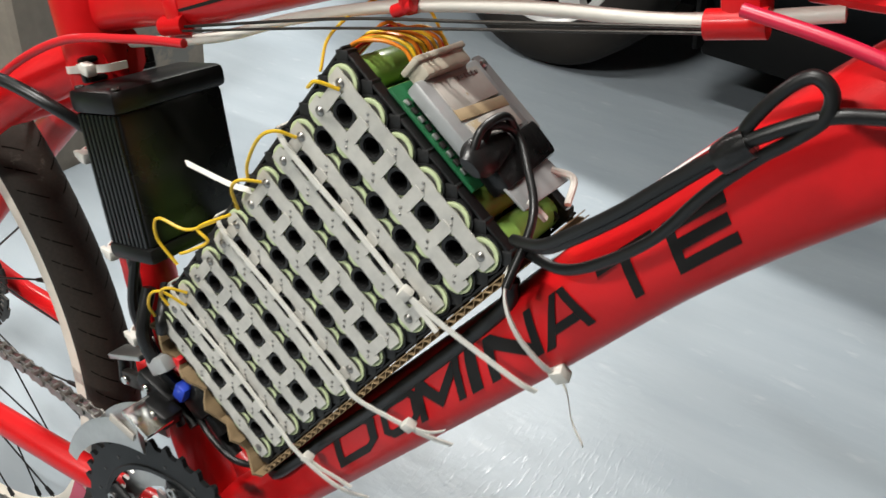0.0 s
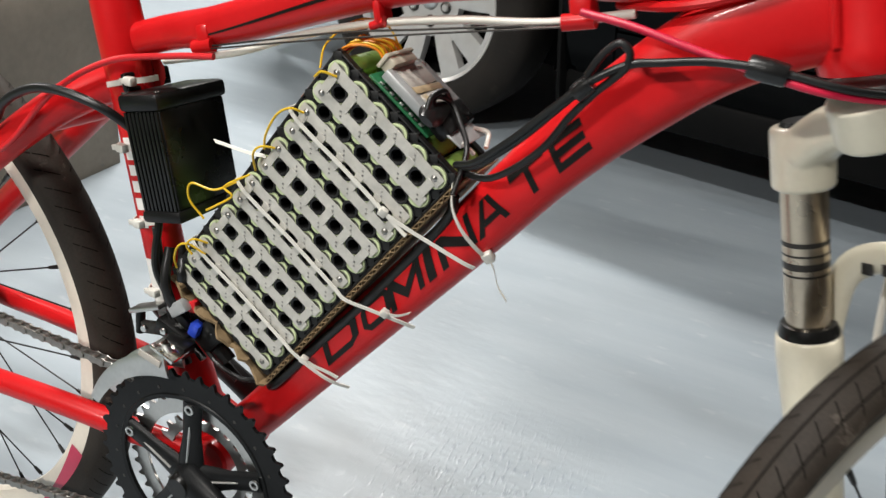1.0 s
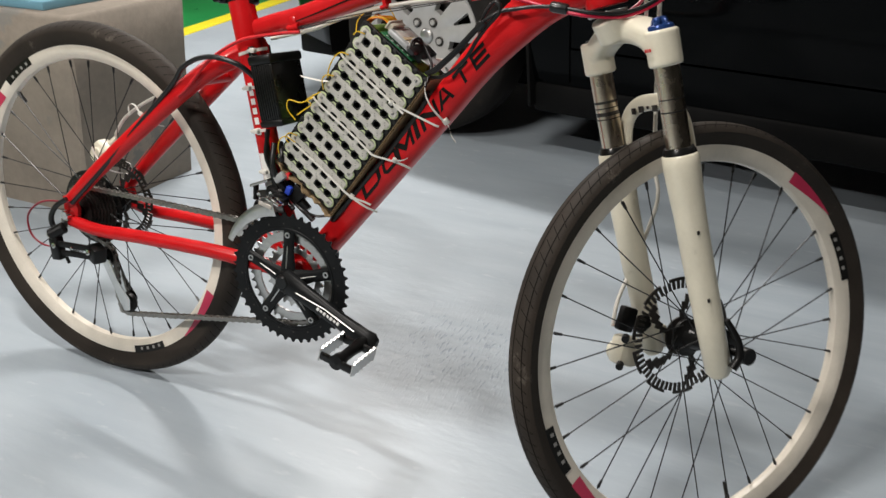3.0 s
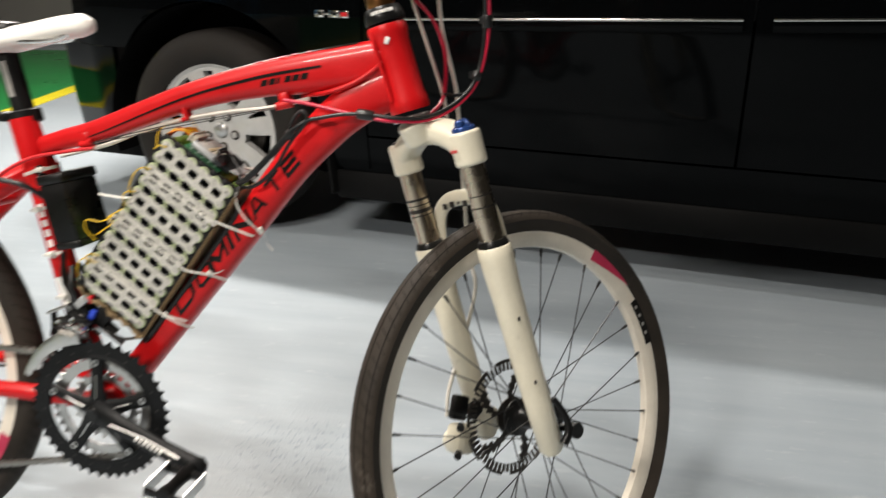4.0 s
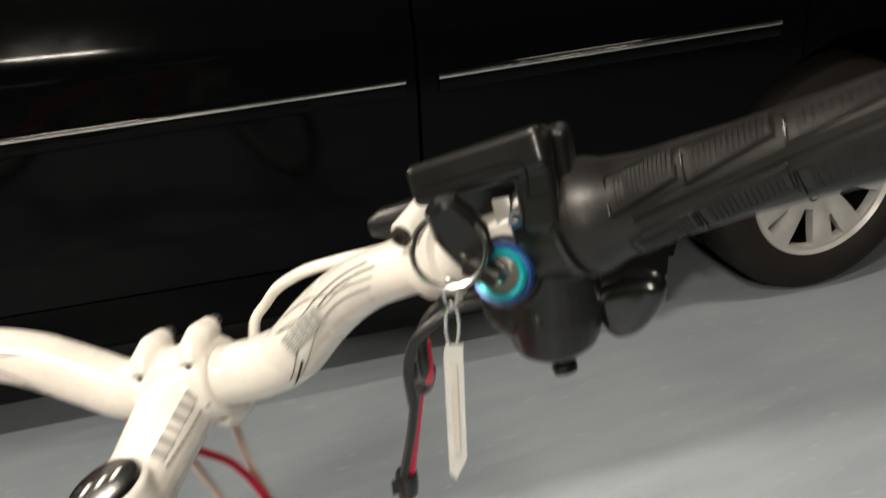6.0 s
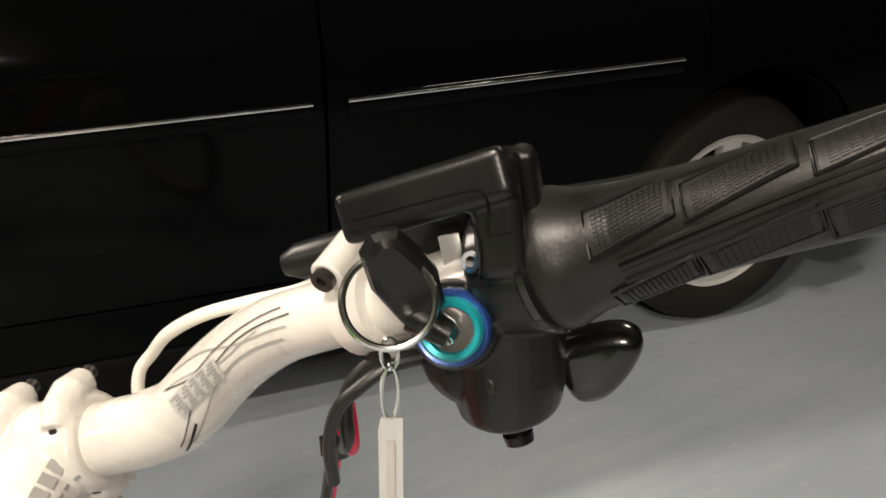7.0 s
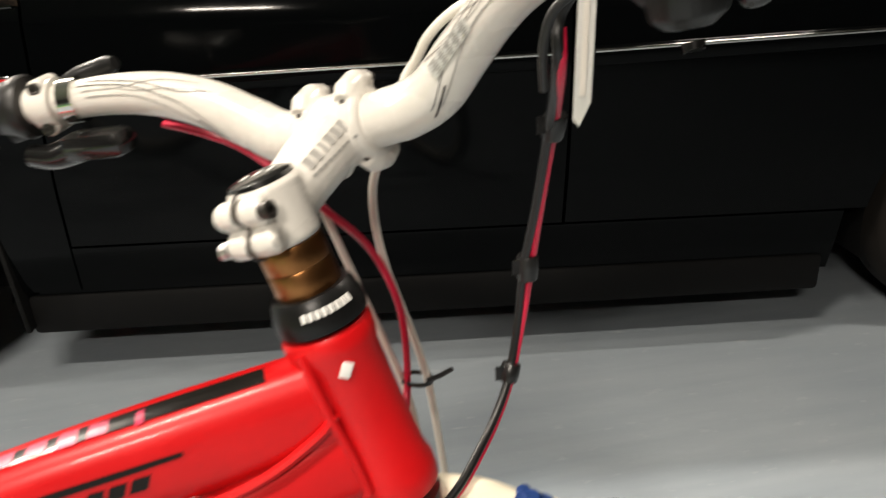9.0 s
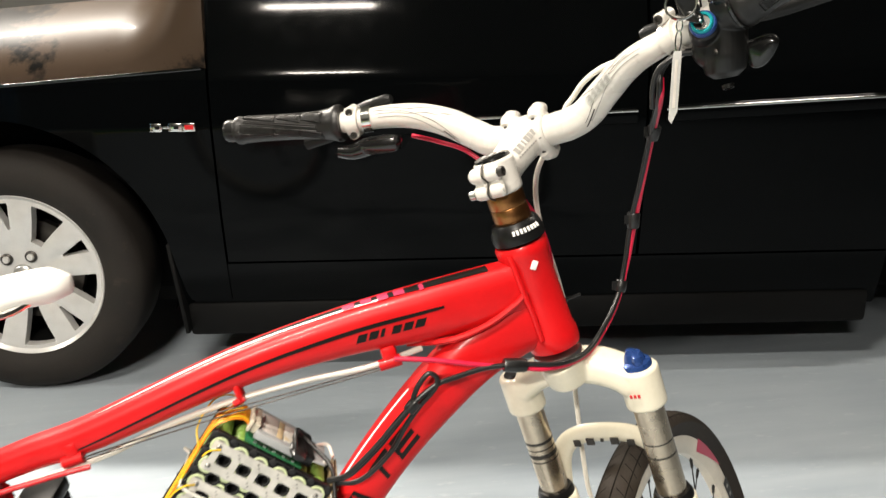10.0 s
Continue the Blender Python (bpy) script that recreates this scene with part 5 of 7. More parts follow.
# maker's mark as plain grey blocks along the right flank of the stem, a finer row beside it
for row, (n, size) in enumerate(((6, (0.0046, 0.0066)), (9, (0.0028, 0.0016)))):
    for i in range(n):
        f = 0.30 + 0.50 * (i + 0.5) / n
        c = Vector((0.0, 0, 0.0665)) * (1 - f) + BC * f
        axis = (BC - Vector((0, 0, 0.0665))).normalized()
        way = Vector((0.20, 0.85, -0.50)) if not row else Vector((0.20, 0.98, -0.10))
        spot, nrm = on_skin(STEM, c - way.normalized() * 0.05, way)
        side = nrm.cross(axis).normalized()
        axis = side.cross(nrm).normalized()
        m = Matrix((axis, side, nrm)).transposed().to_4x4()
        part("stem_mark", Geo().box(spot, (size[0] * (0.45 if i == 2 and not row else 1), size[1], 0.0007), m), DECALGRY, stem, "", FT)

BAR = spline([(0.0112, 0.307, 0.1850), (0.0150, 0.289, 0.1802), (0.0217, 0.258, 0.1720), (0.0345, 0.200, 0.1565), (0.0457, 0.163, 0.148), (0.0562, 0.135, 0.1415), (0.0654, 0.107, 0.1310), (0.0719, 0.081, 0.1150), (0.0745, 0.058, 0.0955), (BAR_F, 0.038, 0.0815), (BAR_F, 0, BAR_Z),
              (BAR_F, -0.034, BAR_Z), (BAR_F, -0.046, 0.0775), (0.0736, -0.066, 0.0825), (0.0705, -0.091, 0.0980), (0.0635, -0.114, 0.1110), (0.0568, -0.134, 0.1195), (0.0485, -0.157, 0.1250), (0.0375, -0.190, 0.1310), (0.0283, -0.228, 0.1370), (0.0231, -0.2517, 0.1405), (0.0171, -0.2794, 0.1450), (0.0120, -0.3032, 0.1485), (0.0040, -0.340, 0.153)], 160)
rad = np.interp(np.abs(BAR[:, 1]), [0.0, 0.045, 0.075, 0.125, 0.16, 0.34], [0.0158, 0.0158, 0.0152, 0.0128, 0.0113, 0.0113])
bar = part("handlebar", Geo().sweep(BAR, rad, 24), WHITE, bike, "white riser handlebar with thin dark swirl lines", FK, sharp=60)


def bar_at(left):
    """Centre, direction, rearward and upward normals and radius of the bar."""
    def at(l):
        return np.array([np.interp(-l, -BAR[:, 1], BAR[:, k]) for k in (0, 2)])
    l = float(np.clip(left, -0.337, 0.308))
    (x, z), (x0, z0), (x1, z1) = at(l), at(l + 0.003), at(l - 0.003)
    t = np.array([x1 - x0, -0.006, z1 - z0])
    t /= np.linalg.norm(t)
    back = np.array([-1.0, 0, 0])
    back -= t * (back @ t)
    back /= np.linalg.norm(back)
    up = np.cross(t, back)
    up = -up if up[2] < 0 else up
    return np.array([x, l, z]), t, back, up, float(np.interp(abs(l), [0.0, 0.045, 0.075, 0.125, 0.16, 0.34], [0.0158, 0.0158, 0.0152, 0.0128, 0.0113, 0.0113]))


def bar_line(path, width, lift=0.0004):
    """A painted line on the bar: path of (left, angle from the rear towards the top)."""
    g, vs = Geo(), []
    q = spline(path, 26)
    for left, ang in q:
        c, t, back, up, r = bar_at(left)
        for da in (-0.5, 0.5):
            a = radians(ang) + da * width / r
            vs.append(c + (back * math.cos(a) + up * math.sin(a)) * (r + lift))
    return g.add(vs, [(2 * i, 2 * i + 1, 2 * i + 3, 2 * i + 2) for i in range(25)])


for s in (-1, 1):
    for k, (p, wd, m) in enumerate((([(0.146, 62), (0.115, 48), (0.095, 38), (0.08, 55)], 0.0005, DECALBLK), ([(0.15, 48), (0.125, 40), (0.103, 22), (0.088, 8), (0.066, -24)], 0.0005, DECALBLK),
                                    ([(0.148, 30), (0.125, 34), (0.105, 60), (0.085, 72)], 0.0006, DECALGRY), ([(0.145, 12), (0.122, 14), (0.104, 2), (0.09, -14), (0.07, -34)], 0.0008, DECALGRY),
                                    ([(0.135, 38), (0.115, 26), (0.1, 40), (0.078, 58)], 0.0005, DECALGRY), ([(0.08, -15), (0.072, -26), (0.064, -40)], 0.0012, DECALBLK))):
        part("swirl_line", bar_line([(s * l, a) for l, a in p], wd), m, bar, "", FK)
# silver sticker with rows of fine print as bars
g, vs = Geo(), []
for i in range(9):
    for j in range(7):
        cc, tt, bb, uu2, r2 = bar_at(-0.112 + 0.032 * i / 8)
        a = radians(4 + 34 * j / 6)
        vs.append(cc + (bb * math.cos(a) + uu2 * math.sin(a)) * (r2 + 0.0007))
g.add(vs, [(i * 7 + j, (i + 1) * 7 + j, (i + 1) * 7 + j + 1, i * 7 + j + 1) for i in range(8) for j in range(6)])
sticker = part("sticker", g, STICKER, bar, "silver sticker with fine print", FK)
for j in range(6):
    for k in range(5):
        l, a = -0.1106 + 0.0060 * k, 8.0 + 5.0 * j
        part("print_bar", bar_line([(l, a), (l + 0.0024, a), (l + 0.0050 - 0.0010 * ((j + k) % 3), a)], 0.0006, 0.0011), DECALGRY, sticker, "", FK)



def grip(side, label, start, end, last):
    """A rubber grip with raised panels and a flange."""
    n = 40
    SHAPE = ([0, 0.02, 0.05, 0.1, 0.2, 0.45, 0.75, 0.93, 0.97, 1], [0.0186, 0.0202, 0.0198, 0.0174, 0.0152, 0.0140, 0.0140, 0.0148, 0.0162, 0.0150])

    def along(l):
        cc, tt, bb, u2, r2 = bar_at(side * min(l, last))
        return (cc + (tt if side < 0 else -tt) * max(0.0, l - last), bb, u2)
    ls = [start + (end - start) * i / (n - 1) for i in range(n)]
    g = part("grip", Geo().sweep([along(l)[0] for l in ls], [float(np.interp((l - start) / (end - start), *SHAPE)) for l in ls], 32), GRIPRUB, bike, label, FK, sharp=55)

    def on(l, ang, lift):
        l = start + (l - 0.226) * (end - start) / 0.122
        cc, bb, u2 = along(l)
        r = float(np.interp((l - start) / (end - start), *SHAPE)) + lift
        a = radians(ang)
        return cc + (bb * math.cos(a) + u2 * math.sin(a)) * r
    # raised textured panels that slant round the grip
    for k, (l0, l1, a0, a1, twist) in enumerate(((0.245, 0.266, 22, 62, 20), (0.270, 0.295, 32, 66, 24), (0.300, 0.336, 42, 74, 30), (0.300, 0.338, -26, 8, 26), (0.270, 0.297, -34, -6, 22), (0.246, 0.267, -48, -22, 18))):
        q, nx, ny = Geo(), 10, 7
        vs = [on(l0 + (l1 - l0) * i / nx, a0 + (a1 - a0) * j / ny + twist * (i / nx), 0.0007) for i in range(nx + 1) for j in range(ny + 1)]
        q.add(vs, [(i * (ny + 1) + j, (i + 1) * (ny + 1) + j, (i + 1) * (ny + 1) + j + 1, i * (ny + 1) + j + 1) for i in range(nx) for j in range(ny)])
        p = part("grip_panel", q, GRIPRUB, g, "", FK)
        knobs = Geo()
        for i in range(13):
            for j in range(9):
                v = [on(l0 + (l1 - l0) * (0.06 + 0.88 * (i + di) / 13), a0 + (a1 - a0) * (0.08 + 0.84 * (j + dj) / 9) + twist * (0.06 + 0.88 * (i + di) / 13), lf)
                     for lf in (0.0006, 0.0011) for di, dj in ((0.12, 0.12), (0.88, 0.12), (0.88, 0.88), (0.12, 0.88))]
                knobs.add(v, [(4, 5, 6, 7), (0, 1, 5, 4), (1, 2, 6, 5), (2, 3, 7, 6), (3, 0, 4, 7)])
        tagged(part("panel_texture", knobs, GRIPRUB, p, "", FK), kind="stuff")
        edge = [on(l0 - 0.001, a0 - 2, 0.0006), on(l1 + 0.001, a0 - 2 + twist, 0.0006), on(l1 + 0.001, a1 + 2 + twist, 0.0006), on(l0 - 0.001, a1 + 2, 0.0006), on(l0 - 0.001, a0 - 2, 0.0006)]
        fine = [tuple(np.array(edge[i]) * (1 - f) + np.array(edge[i + 1]) * f) for i in range(4) for f in (0, 0.5)] + [tuple(edge[4])]
        part("panel_edge", Geo().sweep(fine, 0.0005, 6), BLACKPL, p, "", FK)
    for a0, tw in ((12, 40), (4, 42), (-12, 40), (75, 30)):
        part("grip_rib", Geo().sweep([on(0.25 + 0.085 * i / 12, a0 + tw * i / 12, 0.0002) for i in range(13)], 0.0009, 6), GRIPRUB, g, "", FK)
    return g


grip(-1, "black rubber twist grip with textured panels", 0.2335, 0.349, 0.335)
grip(1, "black rubber handlebar grip", 0.184, 0.304, 0.300)
e0, e1 = bar_at(0.3035)[:2]
part("bar_end_plug", Geo().sweep([tuple(e0 - e1 * q) for q in (0.0, 0.006, 0.010, 0.014, 0.0165)], [0.0122, 0.0122, 0.0128, 0.0118, 0.006], 20), BLACKPL, bike, "black bar end plug", FK)

# ---- throttle housing, key lock and brake lever on the right
th = Geo().sweep([tuple(bar_at(-q)[0]) for q in (0.2165, 0.2180, 0.2290, 0.2312)], [0.0172, 0.0186, 0.0194, 0.0188], 32)
th.box((0.0195, -0.2098, 0.1690), (0.0135, 0.0470, 0.0140), pose(0, 0, 0, -1.5, 24, 0), bevel=0.0024)
th.box((0.0205, -0.2262, 0.1585), (0.0170, 0.0135, 0.0330), pose(0, 0, 0, 9, 12, 0), bevel=0.0030)
th.box((0.0300, -0.2330, 0.1595), (0.0190, 0.0090, 0.0220), pose(0, 0, 0, 6, 10, 0), bevel=0.0036)
th.sweep(spline([(0.0330, -0.2180, 0.1360), (0.0330, -0.2160, 0.1240), (0.0320, -0.2120, 0.1080), (0.0300, -0.2085, 0.0935), (0.0290, -0.2072, 0.0850)], 20), np.interp(np.linspace(0, 1, 20), [0, 0.35, 0.6, 0.85, 1], [0.0170, 0.0178, 0.0186, 0.0158, 0.0098]), 28)
LOCK = Vector((0.0090, -0.2058, 0.1342))
LDIR = Vector((-0.86, -0.12, 0.42)).normalized()
th.sweep([tuple(LOCK - LDIR * q) for q in (0.0035, 0.006, 0.020, 0.034)], [0.0112, 0.0124, 0.0140, 0.0150], 28)
th.sweep(spline([(0.0330, -0.1960, 0.1180), (0.0300, -0.1990, 0.1090), (0.0290, -0.2040, 0.1000)], 8), [0.0095, 0.011, 0.012, 0.0125, 0.0125, 0.012, 0.011, 0.0095], 18)
throttle = part("throttle_housing", blended(th, BLACKPL, 0.0008, 3), None, bike, "matt black throttle housing with display pod and lock", FK)
part("inner_recess", Geo().box((0.0440, -0.2000, 0.1520), (0.0160, 0.0340, 0.0200), bevel=0.003), BLACKPL, throttle, "", FK)
part("flange_ring", Geo().sweep([tuple(bar_at(-q)[0]) for q in (0.2312, 0.2318, 0.2338, 0.2345)], [0.0194, 0.0207, 0.0207, 0.0196], 40), GLOSSBLK, throttle, "glossy black ring", FK)
part("silver_label", Geo().box((0.0285, -0.2078, 0.1440), (0.0012, 0.0062, 0.0150), pose(0, 0, 0, 4, 18, 0), bevel=0.0003), STICKER, throttle, "small silver label", FK)
lockpod = throttle
SKIN = throttle.data
for pts in ([(-0.1940, 0.1765), (-0.2099, 0.1764), (-0.2256, 0.1760), (-0.2281, 0.1739), (-0.2284, 0.1707), (-0.2271, 0.1669), (-0.2259, 0.1629)], [(-0.2259, 0.1629), (-0.2288, 0.1626), (-0.2322, 0.1622)], [(-0.2222, 0.1696), (-0.2234, 0.1658), (-0.2230, 0.1595), (-0.2201, 0.1506)]):
    spots = [on_skin(SKIN, (0.0, l, u), (0.020, 0.0045, -0.0092))[0] for l, u in spline([(l, u) for l, u in pts], 26)]
    part("panel_groove", Geo().sweep([tuple(q) for q in spots if q is not None], 0.00042, 6), CARPLAST, throttle, "fine panel joint", FK)
spot, nrm = on_skin(SKIN, (0.0, -0.2199, 0.1568), (0.020, 0.0047, -0.0104))
part("housing_bolt", Geo().lathe([(0.0, 0.0005), (0.0016, 0.0005), (0.0016, 0.0028), (0.0030, 0.0028), (0.0034, 0.0)], spot - nrm * 0.001, nrm, 14), CHROME, throttle, "bright hex bolt", FK)
part("lock_ring", Geo().lathe([(0.0060, 0.0018), (0.0064, 0.0032), (0.0078, 0.0036), (0.0086, 0.0026), (0.0090, -0.001)], LOCK, LDIR, 40), TEAL, lockpod, "teal metal lock ring", FK)
part("lock_collar", Geo().lathe([(0.0089, 0.0006), (0.0098, 0.0008), (0.0106, -0.0006), (0.0110, -0.006)], LOCK, LDIR, 40), BLUEKN, lockpod, "dark blue collar", FK)
part("lock_face", Geo().lathe([(0, 0.0016), (0.0061, 0.0016)], LOCK, LDIR, 24), CHROME, lockpod, "", FK)
part("pod_plug", Geo().lathe([(0.0, 0.0), (0.0030, 0.0), (0.0034, 0.0032), (0.0046, 0.0032), (0.0050, 0.0)], (0.0280, -0.2072, 0.0790), (-0.35, 0, -1), 18), BLACKPL, lockpod, "", FK)
part("pod_button", Geo().box((0.0155, -0.2085, 0.1090), (0.004, 0.0030, 0.0052), pose(0, 0, 0, 0, 20, 0), bevel=0.001), DARKMET, lockpod, "", FK)
part("throttle_cable", Geo().sweep(spline([(0.034, -0.192, 0.110), (0.027, -0.178, 0.1145), (0.022, -0.167, 0.1125), (0.020, -0.158, 0.1075), (0.020, -0.150, 0.095), (0.022, -0.144, 0.078)], 24), 0.0022, 10), CABLEBLK, throttle, "", FK)


def brake_lever(side, paddle):
    """Clamp, master cylinder or pivot body and the lever blade."""
    c, t, b, u, r = bar_at(side * (0.1740 if side < 0 else 0.1725))
    lv = part("brake_lever", Geo().sweep([tuple(c - t * 0.007), tuple(c - t * 0.0065), tuple(c + t * 0.0065), tuple(c + t * 0.007)], [r + 0.002, r + 0.0040, r + 0.0040, r + 0.002], 28), WHITE, bike, "white brake lever clamp with a black lever blade", FK, sharp=50)
    for du in (0.0190, -0.0130) if side < 0 else (0.0118, -0.0128):
        p = Vector(c + u * du + b * 0.006)
        part("clamp_ear", Geo().sweep([tuple(p + Vector(b) * 0.004), tuple(p + Vector(b) * 0.0032), tuple(p - Vector(b) * 0.014)], [0.0046, 0.0054, 0.0054], 16), WHITE, lv, "", FK)
        part("clamp_bolt", Geo().lathe([(0, 0.001), (0.0018, 0.001), (0.0018, 0.0025), (0.0038, 0.0025), (0.0038, 0)], p + Vector(b) * 0.004, Vector(b), 14), DARKMET, lv, "", FK)
    inner = np.array([0, -side * 1.0, 0])
    q0 = c + np.array([0.028, 0, 0.008])
    part("lever_body", Geo().sweep([tuple(q0 - inner * 0.008), tuple(q0 + inner * 0.004), tuple(q0 + inner * 0.03), tuple(q0 + inner * 0.036)], [0.006, 0.0074, 0.0066, 0.004], 16), BLACKAL, lv, "black brake cylinder", FK)
    tip = spline([tuple(q0 + inner * 0.012 + np.array([0.012, 0, -0.004])), tuple(q0 - inner * 0.02 + np.array([0.028, 0, -0.012])), tuple(q0 - inner * 0.07 + np.array([0.026, 0, -0.018])), tuple(q0 - inner * 0.115 + np.array([0.020, 0, -0.018]))], 24)
    part("lever_blade", Geo().sweep(tip, np.linspace(0.0062, 0.0052, 24), 10, ref=(0, 0, 1), flat=1.3), BLACKAL, lv, "black lever blade", FK)
    return lv


brake_lever(-1, True)
brake_lever(1, False)
# gear shifters under the bar
blade = [(-0.226, 0.106), (-0.239, 0.1080), (-0.2490, 0.1065), (-0.2522, 0.1005), (-0.2455, 0.0910), (-0.2360, 0.0850), (-0.2270, 0.0880)]
sh = part("gear_shifter", Geo().plate([tuple(q) for q in spline(blade + blade[:1], 30)[:-1]], 0.012, lambda a, b, h: (0.0265 + h + 0.10 * (b - 0.095), a, b), soft=0.0040), GLOSSBLK, bike, "black thumb shifter paddle", FK, sharp=70)
part("shifter_arm", Geo().sweep(spline([(0.034, -0.216, 0.104), (0.037, -0.226, 0.101), (0.036, -0.238, 0.099)], 10), 0.0075, 12), GLOSSBLK, sh, "", FK)
lb = part("gear_shifter", Geo().box((0.042, 0.150, 0.1180), (0.024, 0.044, 0.018), pose(0, 0, 0, 12, 0, 12), bevel=0.007, seg=2).sweep(spline([(0.040, 0.165, 0.120), (0.034, 0.182, 0.120), (0.029, 0.196, 0.126)], 10), np.linspace(0.010, 0.007, 10), 12), GLOSSBLK, bike, "black gear shifter with window", FK)
part("shifter_clamp", Geo().sweep([tuple(bar_at(0.153)[0]), tuple(bar_at(0.162)[0])], 0.0142, 24), CHROME, lb, "", FK)

# ---- crankset
CR = BK @ pose(-0.060, 0, 0.294)


def chainring(teeth, tip, inner, y, thick=0.0034):
    """A toothed ring; its teeth are cut as slim points."""
    pts = []
    for i in range(teeth):
        for f, r in ((0.0, tip - 0.0062), (0.22, tip - 0.0056), (0.42, tip), (0.58, tip), (0.78, tip - 0.0056)):
            a = 2 * math.pi * (i + f) / teeth
            pts.append((r * math.cos(a), r * math.sin(a)))
    hole = [(inner * math.cos(2 * math.pi * q / len(pts)), inner * math.sin(2 * math.pi * q / len(pts))) for q in range(len(pts))]
    return Geo().prism(pts, thick, lambda x, z, h: (x, y - h, z), hole)


crank = part("crankset", chainring(44, 0.1080, 0.0800, -0.0552), RINGBLK, bike, "black crankset with three chainrings", CR, sharp=30)
part("ring_lip", Geo().lathe([(0.0796, -0.0592), (0.0835, -0.0597), (0.0845, -0.0588)], (0, 0, 0), Y, 64), RINGBLK, crank, "", CR)
part("middle_chainring", chainring(36, 0.0800, 0.0600, -0.0475, 0.0026), ALU, crank, "silver middle chainring", CR, sharp=30)
part("inner_chainring", chainring(24, 0.0540, 0.0390, -0.0400, 0.0026), ALU, crank, "worn silver inner chainring", CR, sharp=30)
for i in range(20):
    a = 2 * math.pi * (i + 0.3) / 20
    part("ring_hole", Geo().cyl((0.0905 * math.cos(a), -0.0583, 0.0905 * math.sin(a)), (0.0905 * math.cos(a), -0.0590, 0.0905 * math.sin(a)), 0.0016, n=8), DARKMET, crank, "", CR)
CRANK_A = -18.0
for i in range(5):
    a = radians(CRANK_A + 72 * i + 36)
    d = Vector((math.cos(a), 0, math.sin(a)))
    part("spider_arm", Geo().sweep([d * 0.012 + Vector((0, -0.060, 0)), d * 0.045 + Vector((0, -0.058, 0)), d * 0.0790 + Vector((0, -0.0565, 0))], [0.0150, 0.0100, 0.0105], 12, ref=Y, flat=0.42), RINGBLK, crank, "", CR)
    part("arm_edge", Geo().sweep([d * 0.020 + Vector((0, -0.0655, 0)), d * 0.045 + Vector((0, -0.0624, 0)), d * 0.060 + Vector((0, -0.0600, 0))], 0.0012, 6), ALU, crank, "bare worn edge", CR)
    part("chainring_bolt", Geo().lathe([(0, 0.001), (0.0026, 0.001), (0.0026, 0.003), (0.0048, 0.003), (0.0048, 0)], d * 0.0735 + Vector((0, -0.0594, 0)), (0, -1, 0), 14), ALU, crank, "", CR)
a = radians(CRANK_A)
d = Vector((math.cos(a), 0, math.sin(a)))
arm = part("crank_arm", Geo().sweep([d * -0.012 + Vector((0, -0.062, 0)), d * 0.0 + Vector((0, -0.066, 0)), d * 0.04 + Vector((0, -0.071, 0)), d * 0.11 + Vector((0, -0.082, 0)), d * 0.165 + Vector((0, -0.090, 0)), d * 0.178 + Vector((0, -0.090, 0)), d * 0.186 + Vector((0, -0.090, 0))], [0.012, 0.021, 0.0165, 0.0140, 0.0165, 0.0175, 0.0115], 16, ref=Y, flat=0.6), RINGBLK, crank, "black crank arm", CR, sharp=60)
part("bottom_bracket_cap", Geo().lathe([(0, 0.014), (0.010, 0.014), (0.012, 0.011), (0.013, 0)], (0, -0.066, 0), (0, -1, 0), 20), BLACKPL, crank, "", CR)
n1 = d.cross(Vector((0, 1, 0)))
g = Geo()
for i in range(7):
    g.box(d * (0.076 + 0.0068 * i) + Vector((0, -0.0862 - 0.00095 * i, -0.0010)), (0.0046, 0.0012, 0.0040 if i % 2 else 0.0055), pose(0, 0, 0, 0, -CRANK_A, 0) @ pose(0, 0, 0, 0, 20, -8), bevel=0.0002)
part("crank_mark", g, DECALWHT, arm, "white blocks of a maker's mark", CR)
part("crank_edge", Geo().sweep([d * 0.03 + n1 * -0.0 + Vector((0, -0.081, 0.0)), d * 0.09 + Vector((0, -0.0868, 0.006)), d * 0.15 + Vector((0, -0.0965, 0.006))], 0.0012, 6), ALU, arm, "", CR)


def pedal(at):
    """A cage pedal: spindle body, two toothed plates, end bars."""
    e = part("pedal", Geo().lathe([(0, 0), (0.009, 0), (0.0105, 0.012), (0.0085, 0.03), (0.0085, 0.055), (0.011, 0.066), (0.011, 0.078), (0, 0.080)], (0, 0, 0), (0, -1, 0), 18), BLACKAL, crank, "black cage pedal with bright edges", at)
    for x in (-0.027, 0.027):
        out = [(-0.012, -0.009)] + [(-0.012 - 0.0105 * i - dx, -0.009 - dz) for i in range(6) for dx, dz in ((0.0, 0), (0.0035, 0.0045), (0.007, 0.0))] + [(-0.078, -0.009), (-0.078, 0.009)] + [(-0.0745 + 0.0105 * i + dx, 0.009 + dz) for i in range(6) for dx, dz in ((0.0, 0), (0.0035, 0.0045), (0.007, 0.0))] + [(-0.012, 0.009)]
        part("pedal_cage", Geo().prism(out, 0.0028, lambda u, v, h, x=x: (x + h - 0.0014, u, v)), ALU, e, "bright toothed cage plate", at, sharp=20)
    for y in (-0.014, -0.076):
        part("pedal_end", Geo().box((0, y, 0), (0.054, 0.006, 0.013), bevel=0.003), BLACKPL, e, "", at)


